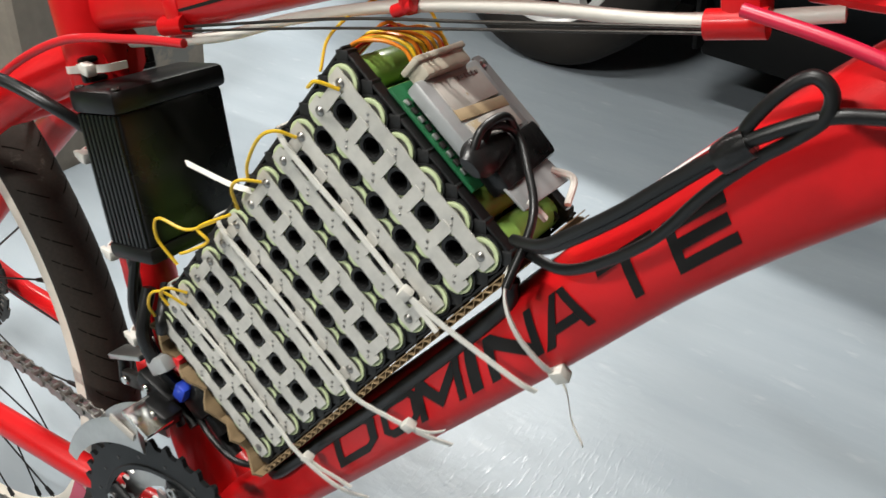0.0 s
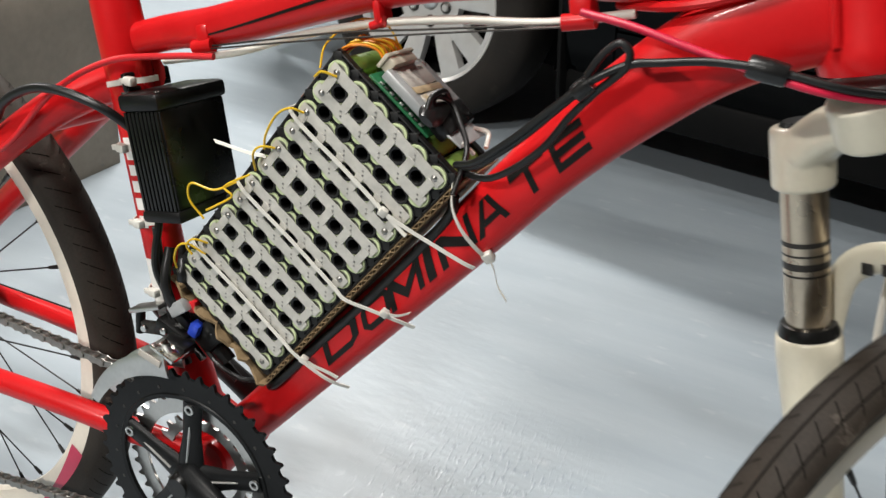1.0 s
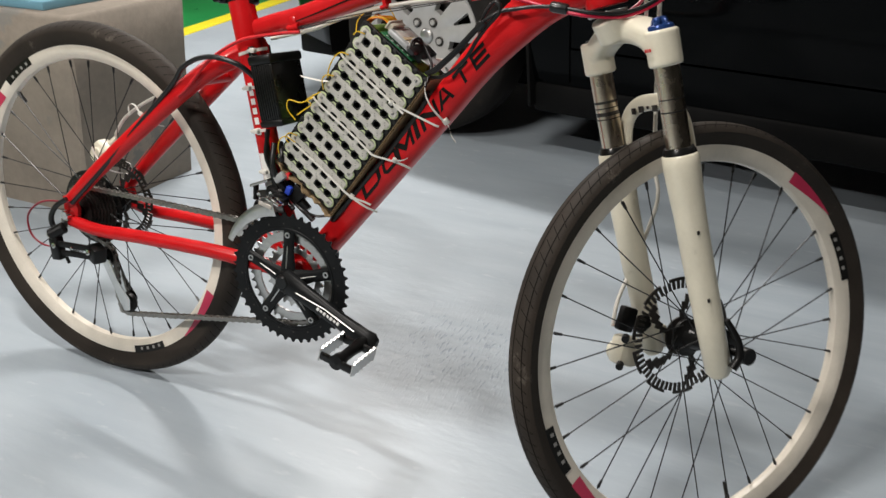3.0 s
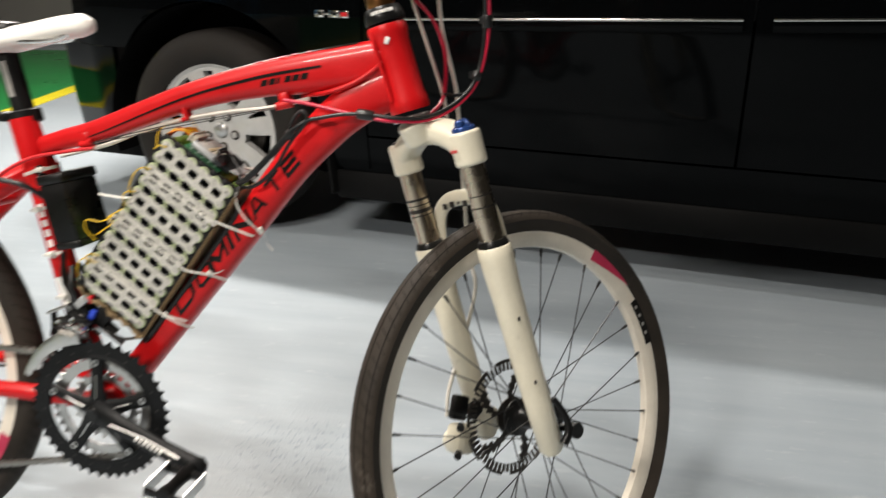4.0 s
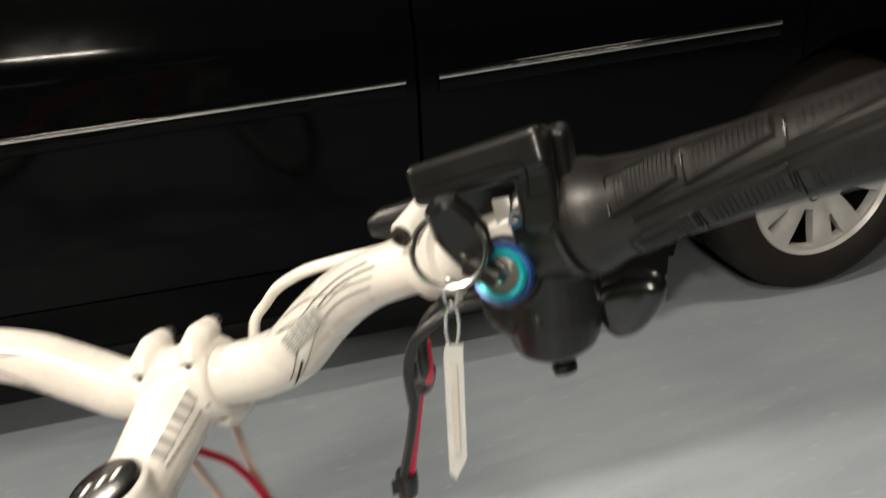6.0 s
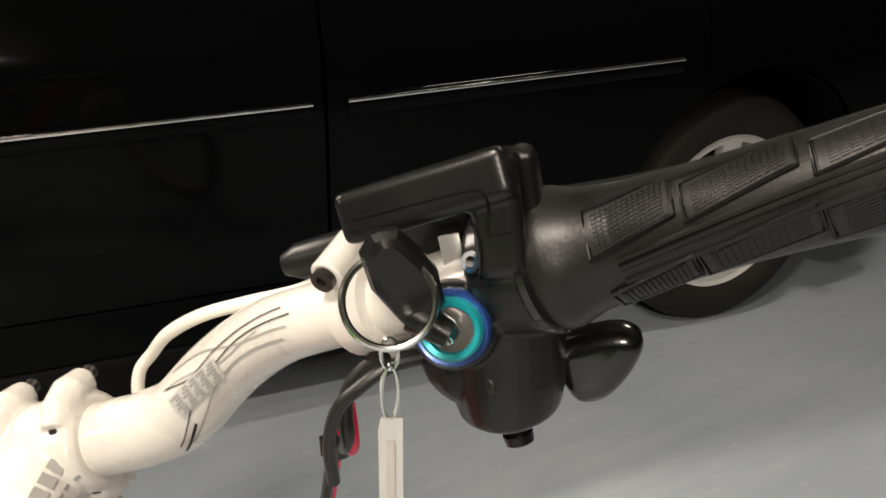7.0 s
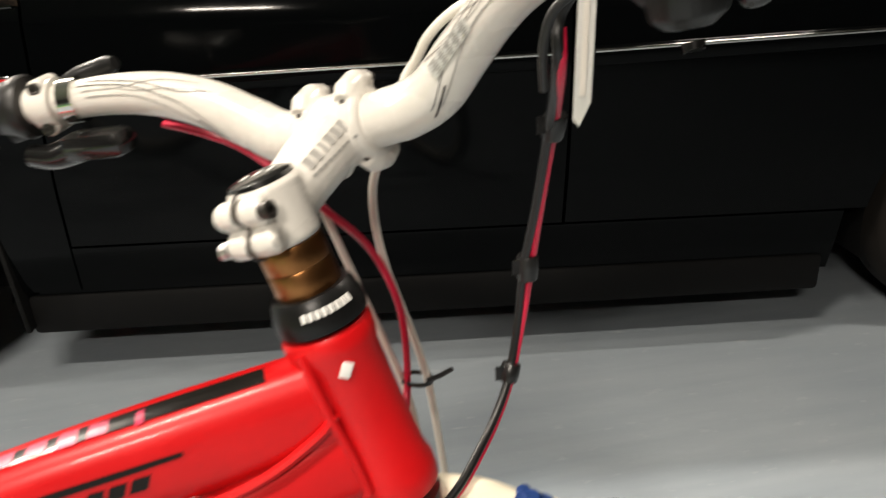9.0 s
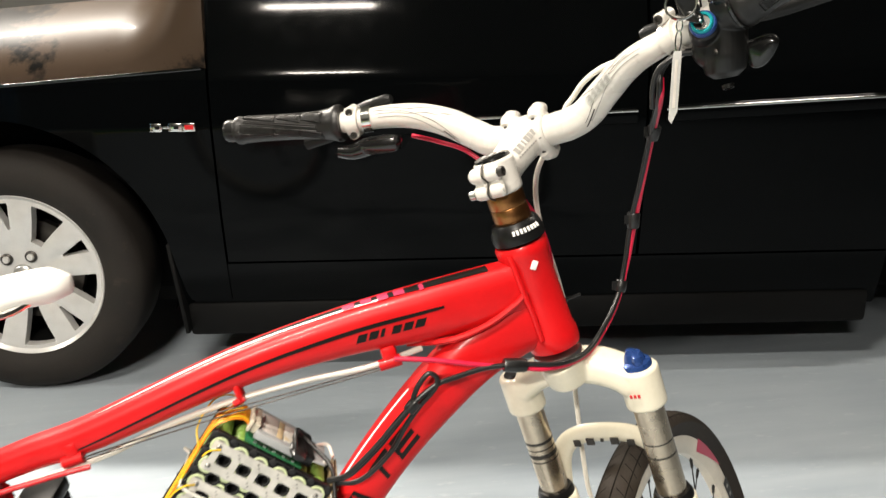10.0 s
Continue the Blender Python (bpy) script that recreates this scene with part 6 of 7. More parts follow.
pedal(CR @ Matrix.Translation(d * 0.168 + Vector((0, -0.098, 0))) @ pose(0, 0, 0, 0, 12, 0))
d2 = -d
part("crank_arm", Geo().sweep([d2 * -0.01 + Vector((0, 0.06, 0)), d2 * 0.05 + Vector((0, 0.07, 0)), d2 * 0.165 + Vector((0, 0.088, 0)), d2 * 0.182 + Vector((0, 0.088, 0))], [0.018, 0.016, 0.0145, 0.01], 14, ref=Y, flat=0.6), BLACKAL, crank, "", CR)
pedal(CR @ Matrix.Translation(d2 * 0.168 + Vector((0, 0.096, 0))) @ pose(0, 0, 0, 0, 0, 180) @ pose(0, 0, 0, 0, 10, 0))

# ---- chain: plates and rollers along its path
RC, CC = Vector((-0.512, 0, 0.322)), Vector((-0.060, 0, 0.294))
LOWP, UPP = Vector((-0.418, 0, 0.166)), Vector((-0.462, 0, 0.245))
pts = []
for q in range(0, 11):
    a = radians(-84 + 180 * q / 10)
    pts.append(CC + Vector((0.0775 * math.cos(a), -0.0490, 0.0775 * math.sin(a))))
for q in range(0, 11):
    a = radians(88 + 150 * q / 10)
    pts.append(RC + Vector((0.043 * math.cos(a), -0.036, 0.043 * math.sin(a))))
pts += [UPP + Vector((0.006, -0.040, 0.02)), UPP + Vector((0.020, -0.042, 0)), LOWP + Vector((-0.021, -0.046, 0.012)), LOWP + Vector((-0.012, -0.046, -0.018)), LOWP + Vector((0.006, -0.046, -0.021)), pts[0]]
p = np.array([tuple(v) for v in pts])
seg = np.r_[0, np.cumsum(np.linalg.norm(np.diff(p, axis=0), axis=1))]
nl = int(seg[-1] / 0.0127) // 2 * 2
PITCH = seg[-1] / nl
links = []
for w in (0.0026, 0.0036):
    g = Geo()
    for e in (-1, 1):
        vs = [(-0.003, 0, -0.002), (0, 0, -0.0042), (PITCH / 2, 0, -0.0028), (PITCH, 0, -0.0042), (PITCH + 0.003, 0, -0.002), (PITCH + 0.003, 0, 0.002), (PITCH, 0, 0.0042), (PITCH / 2, 0, 0.0028), (0, 0, 0.0042), (-0.003, 0, 0.002)]
        k = len(vs)
        vs = [(x, e * (w + h), z) for h in (0, 0.0011) for x, y, z in vs]
        g.add(vs, [tuple(range(k)), tuple(range(2 * k - 1, k - 1, -1))] + [(q, (q + 1) % k, k + (q + 1) % k, k + q) for q in range(k)])
    g.sweep([(0, -w - 0.0012, 0), (0, w + 0.0012, 0)], 0.0028, 8)
    links.append(mesh_of("chain_link", g, [CHAINST]))
ends = [Vector([float(np.interp(seg[-1] * i / nl, seg, p[:, k])) for k in range(3)]) for i in range(nl)]
chain = part("chain", Geo().sweep([tuple(v) for v in ends], 0.0012, 6, closed=True), CHAINST, bike, "dark oily steel chain", BK)
for i in range(nl):
    A, B = ends[i], ends[(i + 1) % nl]
    t = (B - A).normalized()
    up = t.cross(Vector((0, 1, 0))).normalized()
    part("chain_link", links[i % 2], None, chain, "", BK @ Matrix.Translation(A) @ Matrix((t, up.cross(t), up)).transposed().to_4x4())

# ---- derailleurs
rd = part("rear_derailleur", Geo().cyl((-0.540, -0.094, 0.284), (-0.519, -0.080, 0.299), 0.0105, n=22).box((-0.532, -0.088, 0.262), (0.020, 0.018, 0.046), pose(0, 0, 0, 0, -8, 0), bevel=0.0035), BLACKAL, bike, "black rear derailleur with silver cage", BK, sharp=40)
part("cage_knuckle", Geo().box((-0.462, -0.066, 0.257), (0.030, 0.026, 0.030), pose(0, 0, 0, 0, 12, -18), bevel=0.005), BLACKAL, rd, "", BK)
for dz, dy, th in ((0.009, -0.006, 0.006), (-0.008, -0.004, 0.005), (0.002, 0.008, 0.005)):
    part("link_plate", Geo().box((-0.497, -0.079 + dy, 0.261 + dz), (0.068, 0.005, 0.010), pose(0, 0, 0, 0, 2, 14), bevel=0.0012), BLACKAL, rd, "", BK)
part("return_spring", Geo().sweep([(-0.510 + 0.0011 * q * 0.5, -0.077 + 0.0055 * math.cos(q * 0.9), 0.261 + 0.0055 * math.sin(q * 0.9)) for q in range(44)], 0.0009, 6), DARKMET, rd, "", BK)
for x, y, z, r in ((-0.528, -0.0985, 0.268, 0.0048), (-0.498, -0.0885, 0.266, 0.0032), (-0.466, -0.0815, 0.262, 0.0052), (-0.5415, -0.0955, 0.2835, 0.0055)):
    part("pivot_bolt", Geo().lathe([(0, 0.0006), (r * 0.5, 0.0006), (r * 0.5, 0.0018), (r, 0.0016), (r * 1.05, 0)], (x, y, z), (-0.2, -1, 0.1), 14), CHROME, rd, "", BK)
part("adjuster_screw", Geo().cyl((-0.545, -0.09, 0.244), (-0.518, -0.088, 0.246), 0.0035, n=10).cyl((-0.512, -0.088, 0.247), (-0.506, -0.088, 0.236), 0.0030, n=10), BLACKAL, rd, "", BK)
part("hanger_link", Geo().box((-0.522, -0.072, 0.312), (0.018, 0.008, 0.030), pose(0, 0, 0, 0, 20, 0), bevel=0.003), ALU, rd, "bare aluminium hanger", BK)
part("cable_elbow", Geo().sweep(spline([(-0.507, -0.080, 0.352), (-0.528, -0.084, 0.338), (-0.541, -0.086, 0.318), (-0.540, -0.086, 0.300), (-0.528, -0.084, 0.294)], 22), 0.0048, 10), CABLEBLK, rd, "black cable elbow", BK)
for y in (-0.034, -0.052):
    part("cage_plate", Geo().sweep([(UPP.x - 0.004, y, UPP.z + 0.014), (UPP.x + 0.006, y, UPP.z - 0.005), (UPP.x + 0.022, y, UPP.z - 0.04), (LOWP.x, y, LOWP.z + 0.004), (LOWP.x + 0.003, y, LOWP.z - 0.013)], [0.006, 0.011, 0.009, 0.013, 0.007], 10, ref=Y, flat=0.13), CHROME, rd, "silver cage plate", BK)
for c in (UPP, LOWP):
    part("jockey_wheel", Geo().lathe([(0, -0.004), (0.017, -0.004), (0.019, 0), (0.017, 0.004), (0, 0.004)], (c.x, -0.043, c.z), Y, 22), BLACKPL, rd, "", BK)
part("barrel_adjuster", Geo().cyl((-0.532, -0.085, 0.262), (-0.55, -0.082, 0.258), 0.005, n=12), BLACKPL, rd, "", BK)
fdm = part("front_derailleur", Geo().box((-0.100, -0.030, 0.420), (0.034, 0.020, 0.016), pose(0, 0, 0, 0, 18, 0), bevel=0.0025).box((-0.086, -0.044, 0.416), (0.026, 0.016, 0.012), pose(0, 0, 0, 0, 10, 0), bevel=0.002).box((-0.066, -0.022, 0.424), (0.024, 0.018, 0.030), pose(0, 0, 0, 0, 40, 0), bevel=0.003), BLACKAL, bike, "front derailleur with a silver cage", BK, sharp=40)
part("link_arm", Geo().box((-0.1305, -0.030, 0.434), (0.038, 0.016, 0.0045), pose(0, 0, 0, 0, -23, 0), bevel=0.0012), ALU, fdm, "silver link arm", BK)
part("link_arm", Geo().box((-0.118, -0.036, 0.419), (0.030, 0.006, 0.012), pose(0, 0, 0, 0, -12, 0), bevel=0.0015), DARKMET, fdm, "", BK)
part("link_post", Geo().cyl((-0.141, -0.030, 0.428), (-0.142, -0.030, 0.404), 0.0045, n=12), BLACKAL, fdm, "", BK)
for x, y, z in ((-0.105, -0.0412, 0.422), (-0.129, -0.0395, 0.416), (-0.084, -0.0525, 0.418)):
    part("pivot_bolt", Geo().lathe([(0, 0.0008), (0.0030, 0.0012), (0.0036, 0)], (x, y, z), (0, -1, 0), 12), CHROME, fdm, "", BK)
part("derailleur_clamp", Geo().lathe([(0.0168, -0.008), (0.0205, -0.008), (0.0205, 0.008), (0.0168, 0.008)], (-0.114, 0, 0.43), (-0.225, 0, 0.974), 24), BLACKAL, fdm, "", BK)
cage = [(-0.060 + 0.116 * math.cos(radians(q)), 0.294 + 0.116 * math.sin(radians(q))) for q in np.linspace(100, 156, 18)]
for y in (-0.066, -0.046):
    part("cage_plate", Geo().sweep([(x, y, z) for x, z in cage], np.interp(np.linspace(0, 1, 18), [0, 0.3, 1], [0.0125, 0.0105, 0.0050]), 10, ref=Y, flat=0.14), ALU, fdm, "silver cage plate", BK)
part("cage_label", Geo().box((-0.096, -0.0685, 0.4115), (0.024, 0.0012, 0.0065), pose(0, 0, 0, 0, 14, 0), bevel=0.0004), PAPER, fdm, "small pale label", BK)
part("cage_bridge", Geo().box((-0.085, -0.056, 0.418), (0.026, 0.022, 0.004), pose(0, 0, 0, 0, 20, 0), bevel=0.001), CHROME, fdm, "", BK)

# ---- rear brake caliper
part("rear_brake_caliper", Geo().box((-0.545, 0.050, 0.408), (0.042, 0.032, 0.030), pose(0, 0, 0, 0, 35, 0), bevel=0.008).cyl((-0.549, 0.028, 0.404), (-0.549, 0.078, 0.404), 0.014, n=18).cyl((-0.527, 0.045, 0.424), (-0.515, 0.05, 0.436), 0.006, n=12), CREAM, bike, "cream rear brake caliper", BK)

# ---------------------------------------------------------------- battery pack
P = 0.0202
U, V = Vector((0.5746, 0, 0.8185)), Vector((-0.8185, 0, 0.5746))
B0 = Vector((-0.004, 0, 0.424))
PACK = BK @ Matrix.Translation(B0) @ Matrix((U, (0, 1, 0), V)).transposed().to_4x4()    # x along the down tube, y to the far side, z away from the tube
NX, NZ = 13, 6
pack = thing("battery_pack", PACK @ pose(6 * P, 0, -P / 2), "home-made battery of green round cells in black holders under nickel strips", "battery")

cell = Geo()
cell.lathe([(0.0087, -0.0315), (0.0091, -0.031), (0.0091, 0.031), (0.0087, 0.0315)], d=Y, n=20)
cell.slot = 1
for s in (-1, 1):
    cell.lathe([(0.0087, 0.0315 * s), (0.0085, 0.0331 * s), (0.0078, 0.0333 * s), (0.0062, 0.0329 * s)], d=Y, n=20)
cell.slot = 2
for s in (-1, 1):
    cell.lathe([(0.0062, 0.0329 * s), (0.0, 0.0329 * s)], d=Y, n=20)
CELL = mesh_of("cell", cell, [CELLGRN, CELLEND, SPOTW])
for i in range(NX):
    for k in range(NZ):
        part("cell", CELL, None, pack, "", PACK @ pose(i * P, 0, k * P, 0, (37 * (i * 7 + k * 13)) % 360, 0))

# holders: a collar for each cell on both faces, a back web and corner tabs
for s in (-1, 1):
    y0, y1 = 0.0245 * s, 0.0328 * s
    COLLAR = mesh_of("cell_holder", Geo().lathe([(0.00935, y0), (0.0101, y0), (0.0101, y1), (0.0093, y1)], (0, 0, 0), Y, 16), [HOLDER])
    TAB = mesh_of("holder_tab", Geo().box((0, 0.0282 * s, 0), (0.0072, 0.0072, 0.0072), pose(0, 0, 0, 0, 45, 0), bevel=0.0006), [HOLDER])
    for i in range(NX):
        for k in range(NZ):
            part("cell_holder", COLLAR, None, pack, "", PACK @ pose(i * P, 0, k * P))
    for z in (-0.0108, 5 * P + 0.0108):
        part("holder_edge", Geo().box((6 * P, 0.0280 * s, z), (13 * P + 0.002, 0.0068, 0.0016), bevel=0.0005), HOLDER, pack, "", PACK)
    for x in (-0.0108, 12 * P + 0.0108):
        part("holder_edge", Geo().box((x, 0.0280 * s, 2.5 * P), (0.0016, 0.0068, 6 * P - 0.002), bevel=0.0005), HOLDER, pack, "", PACK)
    part("holder_web", Geo().box((6 * P, 0.0215 * s, 2.5 * P), (13 * P - 0.004, 0.002, 6 * P - 0.004)), HOLDER, pack, "black plastic web of the cell holders", PACK)
    POST = mesh_of("holder_post", Geo().lathe([(0.0044, 0.0215 * s), (0.0050, 0.0339 * s), (0.0058, 0.0342 * s), (0.0068, 0.0342 * s), (0.0071, 0.0338 * s), (0.0052, 0.0325 * s), (0.0050, 0.0215 * s)], (0, 0, 0), Y, 12), [HOLDER])
    for i in range(NX - 1):
        for k in range(NZ - 1):
            part("holder_post", POST, None, pack, "", PACK @ pose((i + 0.5) * P, 0, (k + 0.5) * P))
    for i in range(-1, NX):
        for k in range(-1, NZ):
            if i in (-1, NX - 1) or k in (-1, NZ - 1):
                part("holder_tab", TAB, None, pack, "", PACK @ pose((i + 0.5 + 0.12 * ((i == -1) - (i == NX - 1))) * P, 0, (k + 0.5 + 0.12 * ((k == -1) - (k == NZ - 1))) * P))

# nickel strips: one along each row across the pack, joined in pairs
rnd = random.Random(7)
for i in range(NX):
    path, wd = [], []
    n = 44
    vs = []
    for q in range(n + 1):
        z = -0.0062 + (5 * P + 0.0124) * q / n
        near = abs((z / P) - round(z / P))
        w = 0.0043 + 0.0005 * max(0.0, min(1.0, (0.30 - near) / 0.12)) + 0.0002 * rnd.random()
        y = -0.0345 - 0.0003 * math.sin(q * 1.7 + i) * (0.4 + 0.6 * rnd.random())
        for x in (-w, -w * 0.35, w * 0.35, w):
            vs.append((i * P + x, y - (0.0002 if abs(x) < w else 0), z))
    m = len(vs)
    vs += [(x, y + 0.0004, z) for x, y, z in vs]
    fs = []
    for q in range(n):
        for c in range(3):
            fs.append((q * 4 + c, q * 4 + c + 1, q * 4 + c + 5, q * 4 + c + 4))
        fs += [(q * 4, q * 4 + 4, m + q * 4 + 4, m + q * 4), (q * 4 + 3, m + q * 4 + 3, m + q * 4 + 7, q * 4 + 7)]
    fs += [(0, 1, m + 1, m), (2, 3, m + 3, m + 2), (1, 2, m + 2, m + 1)]
    st = part("nickel_strip", Geo().add(vs, fs), NICKEL, pack, "", PACK)
    if i % 2 == 1 and i < NX - 1 or i == 0:
        for k in range(NZ):
            if i == 0 and k != 2:
                continue
            g = Geo().box(((i + 0.5) * P, -0.0347, k * P), (P * 0.72, 0.0005, 0.0068), bevel=0.0001, seg=1)
            part("strip_link", g, NICKEL, st, "", PACK)
    # spot welds
    for k in range(NZ):
        g = Geo()
        for dx, dz in ((-0.0014, -0.001), (0.0014, 0.001)):
            g.lathe([(0, 0.0004), (0.0006, 0.0003), (0.0009, 0)], (i * P + dx, -0.0350, k * P + dz), (0, -1, 0), 8)
        if k == 5 or (k == 0 and i % 3 == 0):
            g.lathe([(0, 0.0012), (0.0014, 0.0009), (0.0026, 0)], (i * P, -0.0350, k * P), (0, -1, 0), 10)
        part("solder_spot", g, SPOTW, st, "", PACK)
for i in range(NX):
    g = Geo().box((i * P, 0.0338, 2.5 * P), (0.008, 0.0004, 5 * P + 0.012))
    part("nickel_strip", g, NICKEL, pack, "", PACK)

# ---- battery board on the upper end of the pack
X = 12 * P + 0.0098


def bms():
    e = part("battery_board", Geo().box((X + 0.004, -0.004, 0.054), (0.0018, 0.047, 0.060), bevel=0.0004), PCB, pack, "green battery protection board under a grey plate", PACK)
    plate = part("heat_plate", Geo().box((X + 0.0115, 0.002, 0.057), (0.0080, 0.052, 0.0420), bevel=0.0015), PLATE, e, "grey metal plate", PACK)
    part("plate_flange", Geo().prism([(-0.024, -0.0028), (0.020, -0.0028), (0.023, 0.0), (0.023, 0.005), (0.020, 0.0075), (-0.024, 0.0075)], 0.0014, lambda u, v, h: (X + 0.0118 + h, 0.030 + v, 0.057 + u)), PLATE, plate, "", PACK, sharp=30)
    part("flange_screw", Geo().lathe([(0, 0.0012), (0.0016, 0.001), (0.0022, 0)], (X + 0.0134, 0.0335, 0.075), (1, 0, 0), 12), ALU, plate, "", PACK)
    part("plate_label", Geo().box((X + 0.0158, 0.0035, 0.0655), (0.0006, 0.039, 0.0175), bevel=0.0002), PAPER, e, "stained white label", PACK)
    part("tape_band", Geo().box((X + 0.0160, 0.0035, 0.0535), (0.0006, 0.040, 0.0060), pose(0, 0, 0, -4, 0, 0), bevel=0.0002), KRAFT, e, "brown paper tape", PACK)
    part("plate_label", Geo().box((X + 0.0158, 0.0035, 0.0440), (0.0006, 0.038, 0.0120), bevel=0.0002), PAPER, e, "stained white label", PACK)
    for i in range(6):
        part("label_print", Geo().box((X + 0.0163, 0.004 + 0.0030 * i, 0.0715), (0.0004, 0.0019, 0.0016 if i % 2 else 0.0022)), DECALGRY, e, "", PACK)
    part("connector", Geo().box((X + 0.0150, -0.001, 0.0805), (0.0105, 0.036, 0.0085), bevel=0.0012), IVORY, e, "ivory plug", PACK)
    part("connector_lip", Geo().box((X + 0.0155, -0.001, 0.0850), (0.0120, 0.040, 0.0032), bevel=0.0008), IVORY, e, "", PACK)
    part("black_foil", Geo().box((X + 0.0105, 0.006, 0.0265), (0.012, 0.052, 0.020), pose(0, 0, 0, 4, 6, 0), bevel=0.003), TAPE, e, "black tape", PACK)
    part("second_plate", Geo().box((X + 0.0125, 0.003, 0.0105), (0.0016, 0.044, 0.015), pose(0, 0, 0, 0, -5, 0), bevel=0.0006), PLATE, e, "grey metal plate", PACK)
    part("shrink_sleeve", Geo().sweep(spline([(X + 0.013, -0.030, 0.032), (X + 0.016, -0.018, 0.034), (X + 0.018, 0.0, 0.034)], 10), [0.006, 0.008, 0.009, 0.0095, 0.0095, 0.009, 0.008, 0.007, 0.006, 0.005], 12, ref=(1, 0, 0), flat=0.5), TAPE, e, "", PACK)
    for i in range(9):
        part("chip", Geo().box((X + 0.0056, -0.0245, 0.034 + 0.0050 * i), (0.0014, 0.003, 0.0034), bevel=0.0003), DARKMET if i % 2 else ALU, e, "", PACK)


bms()
# balance wires: a bundle from the plug over the corner and along the upper side
for i in range(11):
    m = (WORG, WYEL, WORG, WRED, WYEL, WORG)[i % 6]
    y = -0.016 + 0.003 * i
    p = spline([(X + 0.0150, y, 0.0862), (X + 0.0165 + 0.0010 * (i % 3), y - 0.001, 0.0945 + 0.0006 * (i % 4)), (X + 0.0100, y - 0.005, 0.1060 + 0.001 * (i % 3)), (X - 0.006 - 0.003 * (i % 4), -0.022 + 0.0018 * i, 0.1140 + 0.0006 * (i % 3)), (X - 0.05 - 0.012 * i, -0.026 + 0.0012 * i, 0.1135)], 26)
    part("balance_wire", Geo().sweep(p, 0.0010, 7), m, pack, "", PACK)
part("balance_wire", Geo().sweep(spline([(X + 0.013, 0.016, 0.0865), (X + 0.022, 0.012, 0.108), (X + 0.014, 0.0, 0.124), (X - 0.008, -0.018, 0.126), (X - 0.022, -0.026, 0.116)], 30), 0.0008, 7), WYEL, pack, "", PACK)


def pk(x, y, z):
    """A place of the bicycle's frame in the pack's."""
    d = Vector((x, 0, z)) - B0
    return (d.dot(U), y, d.dot(V))


for path in ([(0.0535, -0.036, 0.678), (0.045, -0.042, 0.681), (0.038, -0.040, 0.676)],
             [(0.028, -0.0362, 0.647), (0.020, -0.043, 0.650), (0.008, -0.042, 0.642), (-0.002, -0.040, 0.625), (-0.006, -0.036, 0.612)],
             [(0.004, -0.0362, 0.615), (-0.004, -0.044, 0.616), (-0.011, -0.043, 0.608), (-0.012, -0.038, 0.594)],
             [(-0.030, -0.038, 0.580), (-0.045, -0.046, 0.572), (-0.064, -0.05, 0.574), (-0.066, -0.05, 0.560), (-0.055, -0.046, 0.545)],
             [(-0.016, -0.040, 0.590), (-0.034, -0.047, 0.578), (-0.028, -0.046, 0.571), (-0.042, -0.047, 0.560), (-0.054, -0.044, 0.552)],
             [(-0.062, -0.0365, 0.508), (-0.073, -0.044, 0.517), (-0.082, -0.046, 0.513), (-0.088, -0.044, 0.500), (-0.091, -0.038, 0.488)],
             [(-0.058, -0.038, 0.520), (-0.066, -0.046, 0.524), (-0.074, -0.045, 0.516), (-0.070, -0.043, 0.508)]):
    part("balance_wire", Geo().sweep(spline([pk(*q) for q in path], 24), 0.00095, 7), WYEL, pack, "", PACK)

# thick leads over the upper end
part("power_lead", Geo().sweep(spline([(X + 0.017, -0.02, 0.036), (X + 0.022, -0.010, 0.042), (X + 0.021, 0.004, 0.034), (X + 0.019, -0.004, 0.018), (X + 0.016, -0.022, -0.002), (X - 0.004, -0.042, -0.018)], 40), 0.0021, 10), CABLEBLK, pack, "black power lead", PACK)
part("power_lead", Geo().sweep(spline([(X + 0.015, -0.026, 0.036), (X + 0.024, -0.02, 0.042), (X + 0.026, -0.002, 0.042), (X + 0.020, 0.006, 0.034)], 24), 0.0021, 10), CABLEBLK, pack, "", PACK)
part("white_lead", Geo().sweep(spline([(X + 0.013, 0.020, 0.012), (X + 0.018, 0.022, 0.002), (X + 0.014, 0.010, -0.006)], 14), 0.0018, 8), WWHT, pack, "", PACK)
part("tie_tail", Geo().box((X + 0.014, -0.012, 0.000), (0.002, 0.003, 0.012), pose(0, 0, 0, 20, 10, 0)), NYLON, pack, "", PACK)

# corrugated card between the pack and the tube, and round the lower end
g = Geo()
n = 200
for face, (o, th) in enumerate(((-0.0128, 0.0006), (-0.0160, 0.0006))):
    g.box((6 * P, 0.0, o), (12 * P + 0.03, 0.066, th))
vs = []
for q in range(n + 1):
    x = -0.012 + (12 * P + 0.024) * q / n
    z = -0.0144 + 0.0013 * math.sin(q * 1.15)
    vs += [(x, -0.034, z), (x, 0.033, z)]
m = len(vs)
vs += [(x, y, z - 0.0006) for x, y, z in vs]
g.add(vs, [(2 * q, 2 * q + 1, 2 * q + 3, 2 * q + 2) for q in range(n)] + [(m + 2 * q, m + 2 * q + 2, m + 2 * q + 3, m + 2 * q + 1) for q in range(n)] + [(2 * q, 2 * q + 2, m + 2 * q + 2, m + 2 * q) for q in range(n)])
solo("corrugated_card", g, CARD, "brown corrugated cardboard strip under the battery", "cardboard", PACK)
g = Geo()
vs, n = [], 24
